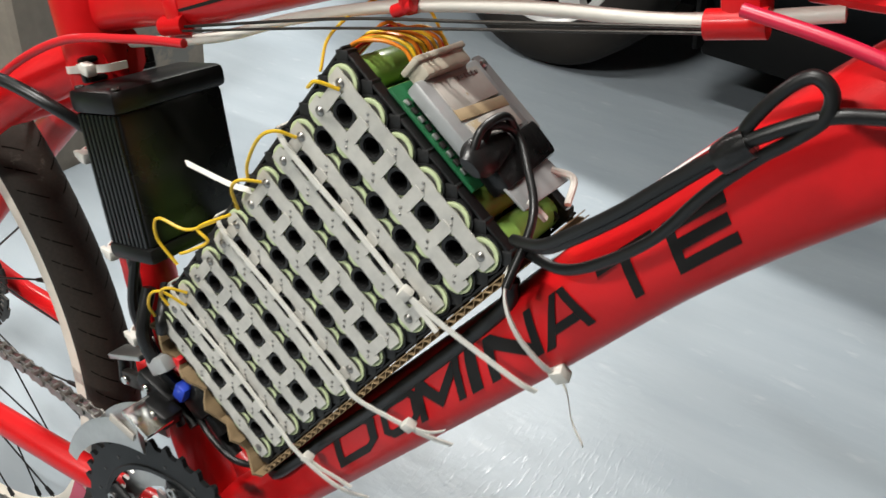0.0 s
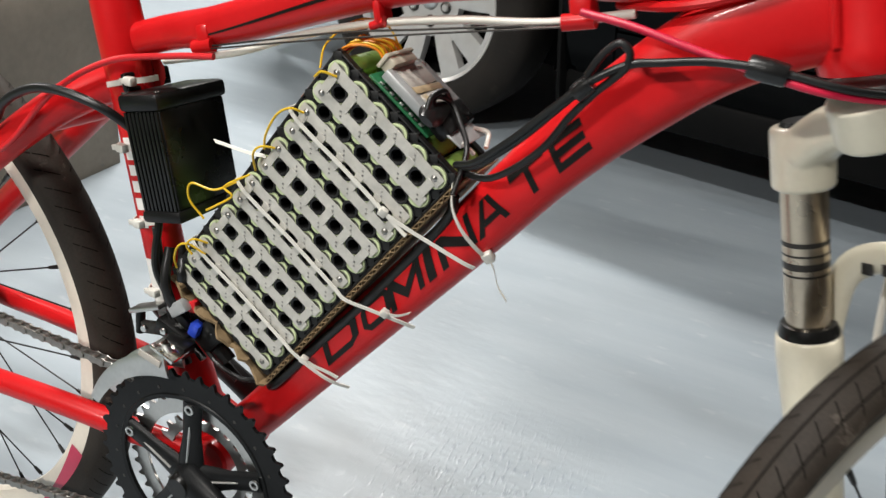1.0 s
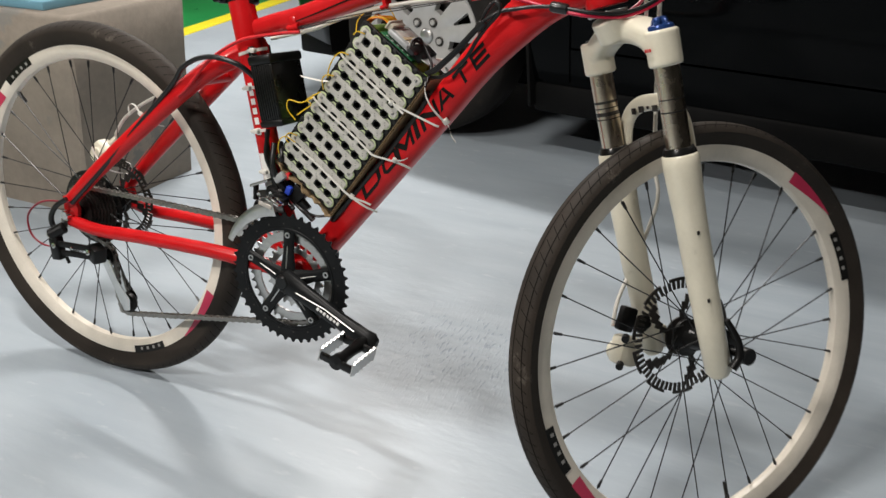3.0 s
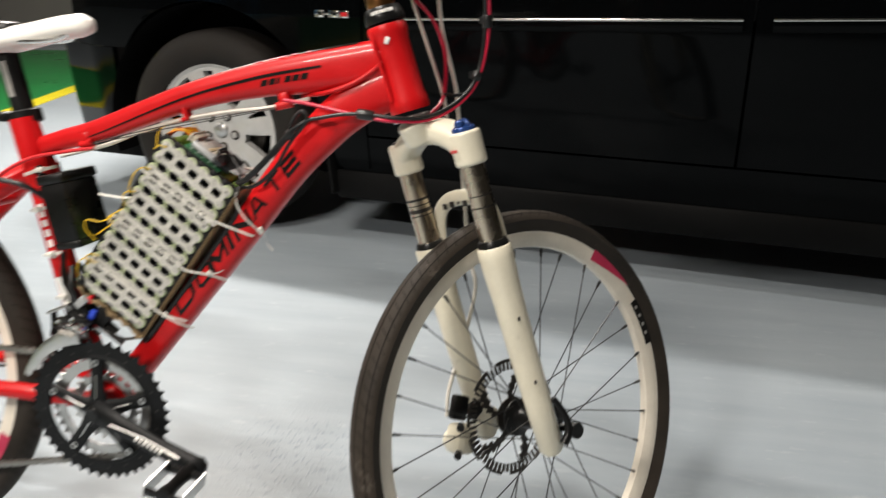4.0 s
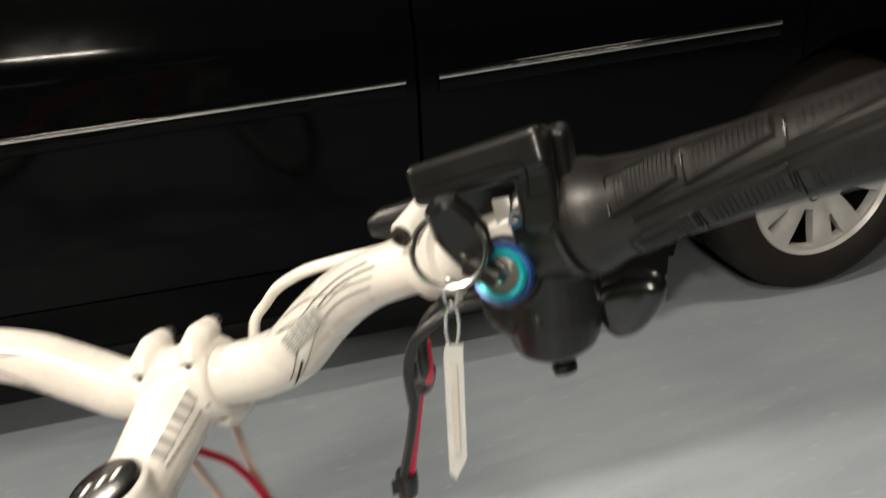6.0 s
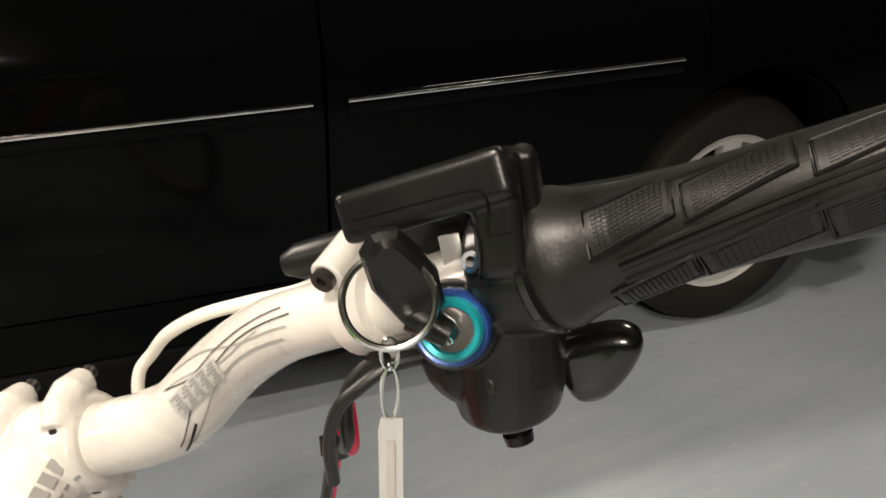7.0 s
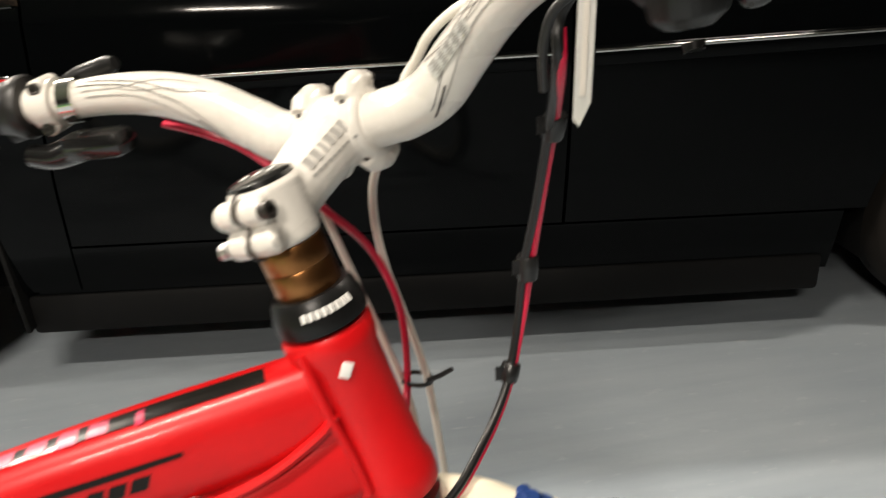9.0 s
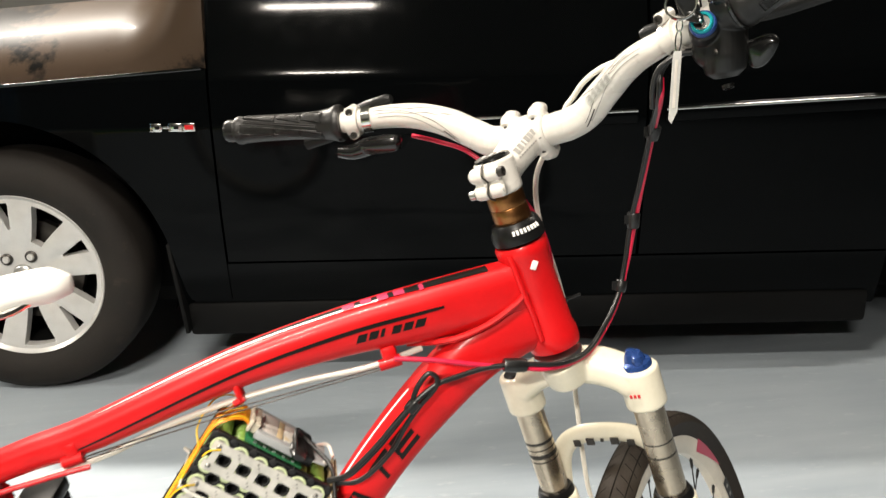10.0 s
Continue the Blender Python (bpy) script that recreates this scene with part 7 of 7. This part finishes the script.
for q in range(n + 1):
    z = -0.016 + 0.125 * q / n
    x = -0.0145 - 0.002 * math.sin(q * 0.8) - 0.0015 * math.sin(q * 2.3)
    vs += [(x, -0.036 - 0.003 * math.sin(q * 1.3), z), (x, 0.033, z)]
m = len(vs)
vs += [(x - 0.0028, y, z) for x, y, z in vs]
g.add(vs, [(2 * q, 2 * q + 1, 2 * q + 3, 2 * q + 2) for q in range(n)] + [(m + 2 * q, m + 2 * q + 2, m + 2 * q + 3, m + 2 * q + 1) for q in range(n)] + [(2 * q, 2 * q + 2, m + 2 * q + 2, m + 2 * q) for q in range(n)] + [(0, 1, m + 1, m), (2 * n, m + 2 * n, m + 2 * n + 1, 2 * n + 1)])
solo("cardboard_end", g, CARD, "torn brown cardboard round the battery's lower end", "cardboard", PACK)
# padding tube along the down tube
PAD = spline([pk(-0.008, 0.0, 0.398), pk(0.004, -0.028, 0.392), pk(0.045, -0.026, 0.445), pk(0.09, -0.025, 0.503), pk(0.145, -0.024, 0.582), pk(0.150, -0.024, 0.605)], 40)
solo("motor_cable", Geo().sweep(PAD + np.array([0, 0.004, 0.0055]), 0.0042, 12), CABLEBLK, "thick black cable along the down tube", "cable", PACK)


# ---- zip ties round pack and down tube
def zip_tie(i, k_head, tail, label, dx=0.003, wrap=True):
    """A strap round the pack at row i; head at a place below the tube's flank; tail runs on."""
    x = i * P
    e = thing("cable_tie", PACK @ pose(x, 0, -0.05), label, "cable tie", "cable ties round the battery")
    a = (1, 0, 0)
    top = 5 * P + 0.012
    path = [(x, 0.036, -0.01), (x, 0.037, top - 0.003), (x, 0.030, top), (x, -0.030, top), (x, -0.0365, top - 0.003), (x - 0.001, -0.0372, top - 0.02), (x, -0.0362, 0.05), (x + 0.0005, -0.0368, 0.0), (x + 0.001, -0.0375, -0.014), (x + dx * 0.6, -0.0350, -0.034), (x + dx, -0.030, -0.052), (x + dx + 0.001, -0.020, -0.066)]
    if not wrap:
        path = path[:-3]
    q = spline(path, 70)
    t = np.gradient(q, axis=0)
    t /= np.linalg.norm(t, axis=1)[:, None]
    up = np.cross(t, np.array([1.0, 0, 0]))
    mid = np.array([x, 0, 0.03])
    up *= np.sign(np.sum(up * (q - mid), axis=1))[:, None]
    part("strap", Geo().ribbon(q, a, 0.0031, 0.0010, up), NYLON, e, "", PACK)
    h = Vector((x + dx * min(1.0, max(0.0, (-0.012 - k_head) / 0.03)), -0.0345 if k_head < 0 else -0.0372, k_head))
    part("tie_head", Geo().box(h, (0.0064, 0.0055, 0.0064), pose(0, 0, 0, 20, 0, 0), bevel=0.001), NYLON, e, "", PACK)
    tl = spline([tuple(h), *[tuple(h + Vector(v)) for v in tail]], 20)
    tt = np.gradient(tl, axis=0)
    uu = np.cross(tt, [1.0, 0.2, 0])
    uu /= np.linalg.norm(uu, axis=1)[:, None]
    part("tie_tail", Geo().ribbon(tl, a, 0.0031, 0.0010, uu), NYLON, e, "", PACK)


zip_tie(1.75, -0.024, [(0.003, 0.001, -0.010), (0.007, 0.003, -0.020), (0.010, 0.005, -0.030)], "white nylon cable tie round battery and down tube", 0.004)
zip_tie(5.6, -0.043, [(0.004, 0.001, -0.006), (0.009, 0.002, -0.010), (0.015, 0.004, -0.013)], "white nylon cable tie round battery and down tube", 0.018)
zip_tie(9.6, 0.010, [(0.006, 0.0, -0.022), (0.012, 0.001, -0.042), (0.019, 0.003, -0.066), (0.021, 0.006, -0.074)], "white nylon cable tie with its head on the battery face", 0.010, False)
e = thing("cable_tie", PACK @ pose(12.2 * P, 0, -0.05), "white nylon cable tie round the down tube with a long tail", "cable tie", "cable ties round the battery")
q = spline([pk(0.149, -0.034, 0.622), pk(0.152, -0.0365, 0.606), pk(0.160, -0.034, 0.590), pk(0.172, -0.027, 0.575), pk(0.178, -0.016, 0.566)], 24)
part("strap", Geo().ribbon(q, (0.9, -0.1, 0.3), 0.0033, 0.0010, (0, -1, 0)), NYLON, e, "", PACK)
part("tie_head", Geo().box(pk(0.1775, -0.020, 0.5695), (0.0078, 0.007, 0.0085), pose(0, 0, 0, 25, 20, 0), bevel=0.001), NYLON, e, "", PACK)
part("tie_tail", Geo().ribbon(spline([pk(0.1775, -0.020, 0.569), pk(0.184, -0.022, 0.562), pk(0.190, -0.026, 0.552), pk(0.199, -0.030, 0.545)], 16), (0.7, -0.3, 0.6), 0.0030, 0.0010, (0, -1, 0)), NYLON, e, "", PACK)
# spiky tail of a tie standing off the upper side
e = solo("cable_tie_tail", Geo().ribbon(spline([pk(-0.006, -0.034, 0.606), pk(-0.02, -0.036, 0.606), pk(-0.05, -0.038, 0.609)], 10), (0, 0.3, 0.95), 0.0038, 0.0011, (0, -1, 0)), NYLON, "white nylon tie end sticking out of the battery", "cable tie", PACK)

# ---------------------------------------------------------------- motor controller on the seat tube
SD = Vector((-0.2225, 0, 0.975))
SN = Vector((0.975, 0, 0.2225))
CTRL = BK @ Matrix.Translation((-0.1195, 0.0, 0.496)) @ Matrix((SN, (0, 1, 0), SD)).transposed().to_4x4()    # x forwards from the tube, z up along it
ctrl = thing("motor_controller", CTRL, "black finned aluminium motor controller box strapped to the seat tube", "motor controller")
part("case", Geo().box((0.0265, -0.0030, 0.0780), (0.0390, 0.0780, 0.0840), bevel=0.003), BLACKPL, ctrl, "", CTRL)
for i in range(9):
    part("fin", Geo().box((0.0098 + 0.0041 * i, -0.0422, 0.0780), (0.0026, 0.0022, 0.0820), bevel=0.0005), BLACKPL, ctrl, "", CTRL)
for z, h in ((0.0318, 0.0115), (0.1262, 0.0148)):
    part("end_cap", Geo().box((0.0266, -0.0025, z), (0.0424, 0.0850, h), bevel=0.0042), BLACKAL, ctrl, "black end cap", CTRL)
for x, y in ((0.0095, -0.0380), (0.0435, -0.0380)):
    part("cap_screw", Geo().lathe([(0, 0.0002), (0.0016, 0.0004), (0.0026, 0.001), (0.0030, 0)], (x, y, 0.1334), (0, 0, 1), 12), DARKMET, ctrl, "", CTRL)
# a lug with a slot on the upper cap
br = Geo()
for y in (-0.026, 0.020):
    br.box((0.0010, y, 0.1405), (0.0050, 0.0060, 0.0150), bevel=0.0015)
br.box((0.0010, -0.003, 0.1465), (0.0050, 0.0500, 0.0040), bevel=0.0015).box((0.0010, -0.003, 0.1350), (0.0070, 0.0500, 0.0040), bevel=0.0015)
part("mounting_lug", br, BLACKPL, ctrl, "", CTRL)
for z in (0.1385, 0.0880, 0.0220, -0.0420):
    upper = z > 0.1
    run = [(-0.0290, 0.006, z), (-0.0300, -0.010, z), (-0.0220, -0.0270, z), (-0.0090, -0.0310, z), (0.0030, -0.0280, z)] if not upper else [(-0.0300, 0.004, z), (-0.0310, -0.012, z), (-0.0220, -0.0225, z + 0.001), (0.0, -0.0270, z + 0.003), (0.0190, -0.0240, z + 0.0035), (0.0220, -0.0120, z + 0.0035)]
    q = spline(run, 24)
    t = np.gradient(q, axis=0)
    nrm = np.cross(t, [0, 0, 1.0])
    nrm /= np.linalg.norm(nrm, axis=1)[:, None]
    g = Geo().ribbon(q, (0, 0, 1), 0.0046, 0.0013, nrm)
    h = (-0.0115, -0.0335, z) if not upper else (0.0085, -0.0290, z + 0.0035)
    g.box(h, (0.0105, 0.0070, 0.0075), pose(0, 0, 0, 0, 8, -12), bevel=0.0016).box((h[0] - 0.0085, h[1] + 0.001, h[2] + 0.0005), (0.0080, 0.0035, 0.0046), pose(0, 0, 0, 0, 0, -20), bevel=0.0008)
    solo("cable_tie", g, NYLON, "white nylon cable tie round the seat tube", "cable tie", CTRL, "cable ties on the seat tube")

# connectors below the controller
e = thing("wire_connectors", BK @ pose(-0.098, -0.02, 0.40), "loose plugs and taped wires below the battery", "connectors")
part("grey_plug", Geo().box((-0.089, -0.037, 0.450), (0.012, 0.012, 0.020), pose(0, 0, 0, 0, 52, 0), bevel=0.002), PLATE, e, "grey plug", BK)
part("blue_plug", Geo().box((-0.0765, -0.032, 0.430), (0.010, 0.010, 0.014), pose(0, 0, 0, 0, 20, 0), bevel=0.002), WBLU, e, "blue plug", BK)
part("red_plug", Geo().box((-0.080, -0.030, 0.452), (0.010, 0.010, 0.012), bevel=0.002), WRED, e, "red plug", BK)
for k, (pth, r, m) in enumerate((([(-0.105, -0.03, 0.50), (-0.10, -0.042, 0.47), (-0.092, -0.035, 0.44), (-0.075, -0.02, 0.41), (-0.04, -0.02, 0.385)], 0.0045, CABLEBLK), ([(-0.10, -0.02, 0.50), (-0.088, -0.035, 0.485), (-0.088, -0.036, 0.475)], 0.004, CABLEBLK),
                                 ([(-0.118, -0.028, 0.52), (-0.118, -0.034, 0.48), (-0.108, -0.03, 0.45), (-0.098, -0.026, 0.42), (-0.07, -0.03, 0.40)], 0.0035, CABLEBLK), ([(-0.09, -0.024, 0.43), (-0.06, -0.03, 0.405), (-0.03, -0.034, 0.398), (-0.01, -0.03, 0.40)], 0.0022, CABLEBLK), ([(-0.105, -0.01, 0.47), (-0.08, -0.02, 0.43), (-0.05, -0.02, 0.40)], 0.0075, TAPE))):
    part("wire", Geo().sweep(spline(pth, 26), r, 9), m, e, "", BK)


# ---------------------------------------------------------------- cables of the bicycle
FKI = BK.inverted() @ FK


def FKB(f, l, u):
    return tuple(FKI @ Vector((f, l, u)))


def FWB(f, l, u):
    return tuple(BK.inverted() @ FW @ Vector((f, l, u)))


def cable(pts, r, m, label, at=None, n=60):
    return solo("cable", Geo().sweep(spline(pts, n), r, 10), m, label, "cable", at or BK, "bicycle cables")


cable([(-0.50, -0.075, 0.345), (-0.43, -0.068, 0.415), (-0.347, -0.060, 0.503), (-0.280, -0.054, 0.5727), (-0.2575, -0.056, 0.6003), (-0.2261, -0.055, 0.6182), (-0.1902, -0.055, 0.6231), (-0.1553, -0.048, 0.6151), (-0.138, -0.030, 0.5950), (-0.128, -0.020, 0.580)], 0.0040, CABLEBLK, "thick black motor cable looping over the seat stay")
for c, tl in (((-0.3535, -0.050, 0.5161), [(-0.012, 0.0, 0.014), (-0.022, -0.002, 0.012), (-0.020, -0.004, -0.004)]), ((-0.445, -0.056, 0.4236), [(-0.010, 0.0, 0.010), (-0.016, -0.001, 0.024)])):
    c = Vector(c)
    g = Geo().box(c, (0.008, 0.006, 0.006), pose(0, 0, 0, 0, 42, 0), bevel=0.001)
    g.ribbon(spline([tuple(c), tuple(c + Vector((0.013, -0.004, -0.007))), tuple(c + Vector((0.027, 0.004, -0.014))), tuple(c + Vector((0.033, 0.016, -0.018)))], 14), (0.7, 0, 0.7), 0.0028, 0.0010, (0, -1, 0))
    g.ribbon(spline([tuple(c), *[tuple(c + Vector(v)) for v in tl]], 16), (0.5, 0.5, 0.5), 0.0026, 0.0010, (0, -1, 0))
    solo("cable_tie", g, NYLON, "white nylon cable tie holding the motor cable to the seat stay", "cable tie", BK, "cable ties on the seat stay")
sticker = Geo().box((-0.0165, -0.0195, -0.035), (0.010, 0.0012, 0.024), bevel=0.0004)
solo("paper_sticker", sticker, PAPER, "white paper sticker on the seat tube", "sticker", CTRL)
cable([(-0.12, -0.030, 0.515), (-0.116, -0.028, 0.47), (-0.104, -0.028, 0.42), (-0.092, -0.024, 0.385)], 0.0034, CABLEBLK, "black lead down the seat tube below the controller")
cable([(-0.062, -0.025, 0.670), (-0.10, -0.028, 0.664), (-0.16, -0.034, 0.650), (-0.21, -0.045, 0.618), (-0.25, -0.054, 0.572), (-0.268, -0.056, 0.556)], 0.0026, WRED, "red cable housing below the top tube")
cable([(-0.50, -0.08, 0.348), (-0.56, -0.085, 0.34), (-0.60, -0.085, 0.31), (-0.60, -0.085, 0.275), (-0.575, -0.084, 0.258), (-0.54, -0.083, 0.258)], 0.0018, DKRED, "dark red cable loop at the rear derailleur")
cable([(-0.24, 0.02, 0.60), (-0.30, 0.03, 0.562), (-0.3665, 0.036, 0.5379), (-0.4255, 0.05, 0.5195), (-0.4936, 0.06, 0.481), (-0.514, 0.052, 0.4500), (-0.518, 0.05, 0.434)], 0.0030, WWHT, "white brake hose to the rear caliper")
cable([(0.245, -0.008, 0.749), (0.19, -0.010, 0.735), (0.13, -0.010, 0.727), (0.065, -0.010, 0.714), (0.0, -0.010, 0.694), (-0.05, -0.012, 0.674), (-0.12, -0.014, 0.655)], 0.0030, WWHT, "white brake hose below the top tube")
cable([(0.213, -0.018, 0.7385), (0.179, -0.018, 0.732), (0.109, -0.018, 0.718), (0.039, -0.018, 0.704), (-0.07, -0.018, 0.676)], 0.0008, DARKMET, "bare steel shift wire below the top tube")
cable([(0.213, -0.020, 0.737), (0.179, -0.020, 0.730), (0.039, -0.020, 0.700), (-0.07, -0.020, 0.674)], 0.0007, DARKMET, "bare steel shift wire below the top tube", n=30)
# red housing and black lead past the head tube
cable([(0.216, -0.027, 0.747), (0.25, -0.031, 0.744), (0.29, -0.034, 0.737), (0.328, -0.036, 0.731), (0.365, -0.036, 0.727), (0.405, -0.016, 0.729), (0.436, 0.012, 0.745), (0.458, 0.030, 0.772), (0.469, 0.034, 0.81), (0.474, 0.027, 0.854), (0.473, 0.005, 0.90), (0.471, -0.02, 0.945), FKB(0.032, -0.150, 0.082), FKB(0.032, -0.156, 0.100)], 0.0025, WPNK, "red shift cable housing from bar to frame", n=110)
cable([(0.150, -0.028, 0.632), (0.166, -0.037, 0.6395), (0.1791, -0.040, 0.6505), (0.1969, -0.0405, 0.6678), (0.2141, -0.041, 0.6877), (0.2290, -0.0415, 0.7060), (0.2312, -0.042, 0.7150), (0.2378, -0.042, 0.7275), (0.2456, -0.042, 0.7350), (0.2525, -0.042, 0.7312), (0.2525, -0.042, 0.7225), (0.2450, -0.0412, 0.7128), (0.2365, -0.040, 0.7035), (0.2230, -0.0385, 0.6850), (0.2095, -0.0375, 0.6620), (0.1910, -0.037, 0.6430), (0.1740, -0.035, 0.6320), (0.155, -0.028, 0.6290)], 0.0025, CABLEBLK, "black lead looped on the down tube", n=120)
cable([(0.148, -0.030, 0.634), (0.164, -0.0395, 0.6415), (0.1775, -0.042, 0.6530), (0.1955, -0.0425, 0.6705), (0.2130, -0.043, 0.6900), (0.2300, -0.0435, 0.7075), (0.2439, -0.0425, 0.7182), (0.2557, -0.041, 0.7245), (0.270, -0.039, 0.7275), (0.30, -0.036, 0.733), (0.333, -0.037, 0.734), (0.372, -0.036, 0.731), (0.405, -0.018, 0.733), (0.434, 0.010, 0.748), (0.456, 0.028, 0.774), (0.466, 0.033, 0.81), (0.469, 0.026, 0.854), (0.469, 0.002, 0.90), (0.466, -0.025, 0.945), FKB(0.030, -0.150, 0.085), FKB(0.030, -0.158, 0.105), FKB(0.034, -0.172, 0.114), FKB(0.038, -0.190, 0.112)], 0.0026, CABLEBLK, "black throttle lead from bar to battery", n=150)
for c, dvec, r, ln in (((0.329, -0.0365, 0.7335), (1, 0, -0.1), 0.0068, 0.022), ((0.4715, 0.0265, 0.854), (0.0, 0.1, -1), 0.0066, 0.016), ((0.460, 0.030, 0.785), (0.3, 0.1, 1), 0.0062, 0.012), ((0.470, -0.022, 0.945), (0, 0.45, -0.9), 0.0064, 0.014)):
    dv = Vector(dvec).normalized()
    c = Vector(c)
    g = Geo().sweep([c - dv * ln / 2, c - dv * ln * 0.4, c, c + dv * ln * 0.42, c + dv * ln / 2], [r * 0.9, r, r * 1.04, r * 0.98, r * 0.9], 12)
    g.box(c + Vector((-0.006, -0.002, 0.001)), (0.008, 0.0012, 0.009), pose(0, 15, 20))
    solo("tape_wrap", g, TAPE, "black insulating tape wrapped round cables", "tape", BK, "tape wraps")
g = Geo().sweep([(0.2255, -0.0422, 0.7005), (0.2296, -0.0425, 0.7055), (0.2335, -0.0425, 0.7095)], [0.0058, 0.0063, 0.0056], 12)
solo("tape_wrap", g, TAPE, "black insulating tape wrapped round cables", "tape", BK, "tape wraps")
# housings in front of the head tube
cable([(0.425, 0.02, 0.962), (0.405, 0.075, 0.935), (0.394, 0.10, 0.905), (0.393, 0.110, 0.875), (0.399, 0.112, 0.838), (0.412, 0.110, 0.795), (0.421, 0.108, 0.762), (0.426, 0.104, 0.728), FWB(0.082, 0.058, -0.320), FWB(0.075, 0.055, -0.374), FWB(0.058, 0.062, -0.415), FWB(0.024, 0.070, -0.466), FWB(-0.012, 0.070, -0.508), FWB(-0.032, 0.065, -0.541)], 0.0029, WWHT, "white brake hose down to the front caliper", n=110)
cable([FKB(0.088, 0.140, 0.112), FKB(0.090, 0.1109, 0.0960), FKB(0.082, 0.0748, 0.0760), (0.360, 0.088, 0.886), (0.386, 0.098, 0.857), (0.402, 0.100, 0.822), (0.407, 0.098, 0.790), (0.405, 0.092, 0.750), (0.392, 0.055, 0.728)], 0.0025, WPNK, "red cable housing in front of the head tube", n=90)
cable([(0.096, -0.026, 0.070), (0.100, -0.035, 0.089), (0.099, -0.048, 0.0985), (0.091, -0.066, 0.110), (0.084, -0.089, 0.118), (0.081, -0.112, 0.1200), (0.080, -0.137, 0.1205), (0.078, -0.160, 0.1290)], 0.0028, WWHT, "white brake hose arching behind the bar", FK, n=40)
cable([FKB(0.060, 0.030, 0.062), (0.352, 0.090, 0.905), (0.360, 0.090, 0.880), (0.378, 0.095, 0.829), (0.392, 0.098, 0.790), (0.406, 0.100, 0.748), (0.412, 0.095, 0.715)], 0.0026, WWHT, "white cable housing running straight down past the head tube", n=60)
g = Geo().lathe([(0.011, -0.0015), (0.0122, -0.0015), (0.0122, 0.0015), (0.011, 0.0015)], (0.414, 0.101, 0.756), (0.1, 0, 1), 18).sweep([(0.420, 0.095, 0.756), (0.430, 0.096, 0.758), (0.440, 0.10, 0.760)], 0.0018, 6)
solo("cable_tie", g, CABLEBLK, "black cable tie bundling the housings", "cable tie", BK)

# ---------------------------------------------------------------- key with ring and tag in the lock
key = thing("key", FK @ Matrix.Translation(LOCK + LDIR * 0.004), "key with black head, steel ring and clear tag in the lock", "key")
KD = LDIR
side = KD.cross(Vector((0, 0, 1))).normalized()
upv = side.cross(KD).normalized()
KR = Matrix((KD, side, upv)).transposed()
part("blade", Geo().box(LOCK + KD * 0.008, (0.008, 0.0014, 0.005), KR.to_4x4(), bevel=0.0003), CHROME, key, "", FK)
out = [(-0.0037, -0.0091), (0.0010, -0.0133), (0.0087, -0.0101), (0.0119, -0.0006), (0.0114, 0.0064), (0.0095, 0.0151), (0.0060, 0.0172), (0.0035, 0.0178), (-0.0018, 0.0146), (-0.0047, 0.0046)]
KO = Vector((0.0030, -0.1978, 0.1530))
KU = (Vector((-0.15, 0.16, 0.97))).normalized()
KW = KU.cross(KD).normalized()
KT = KW.cross(KU).normalized()
part("key_head", Geo().plate(out, 0.0080, lambda x, y, h: KO + KW * x + KU * y + KT * (h - 0.0040), soft=0.0030), BLACKPL, key, "black moulded key head", FK, sharp=24)
part("key_neck", Geo().sweep([tuple(LOCK + KD * 0.006), tuple(LOCK + KD * 0.009), tuple(KO - KU * 0.009)], [0.0026, 0.0038, 0.0050], 14), BLACKPL, key, "", FK)
RC_ = Vector((-0.0020, -0.1968, 0.1532))
rn = Vector((-0.78, -0.25, 0.42)).normalized()
e1 = rn.cross(Vector((0, 0, 1))).normalized()
e2 = rn.cross(e1)
for off in (0.0, 0.0016):
    part("key_ring", Geo().sweep([tuple(RC_ + rn * off + (e1 * math.cos(a) + e2 * math.sin(a)) * 0.0116) for a in np.linspace(0, 2 * math.pi, 48, endpoint=False)], 0.0009, 8, closed=True), CHROME, key, "steel split ring", FK)
DN = (FK.to_3x3().inverted() @ Vector((0.0, 0.0, -1.0))).normalized()
bot = RC_ + DN * 0.0116
w1 = DN.cross(rn).normalized()
for k in range(2):
    c = bot + DN * (0.0035 + 0.012 * k)
    ax1, ax2 = DN * (0.0045 if k == 0 else 0.0085), (w1 if k == 0 else rn.cross(w1) * 0.2 + w1) * 0.0022
    part("chain_link", Geo().sweep([tuple(c + ax1 * math.cos(a) + ax2 * math.sin(a)) for a in np.linspace(0, 2 * math.pi, 28, endpoint=False)], 0.0006, 7, closed=True), CHROME, key, "", FK)
tc = bot + DN * 0.050
part("tag", Geo().prism([(-0.0033, -0.027), (0.0026, -0.027), (0.0033, -0.023), (0.0033, 0.027), (0.0008, 0.030), (-0.0033, 0.020)], 0.0022, lambda x, y, h: tc + w1 * x + DN * y + rn * (h - 0.0011)), CLEARPL, key, "clear plastic tag", FK, sharp=30)
part("tag_slip", Geo().prism([(-0.0011, -0.020), (0.0011, -0.020), (0.0011, 0.018), (-0.0011, 0.018)], 0.0006, lambda x, y, h: tc + w1 * x + DN * y + rn * (h + 0.0012)), PAPER, key, "", FK)
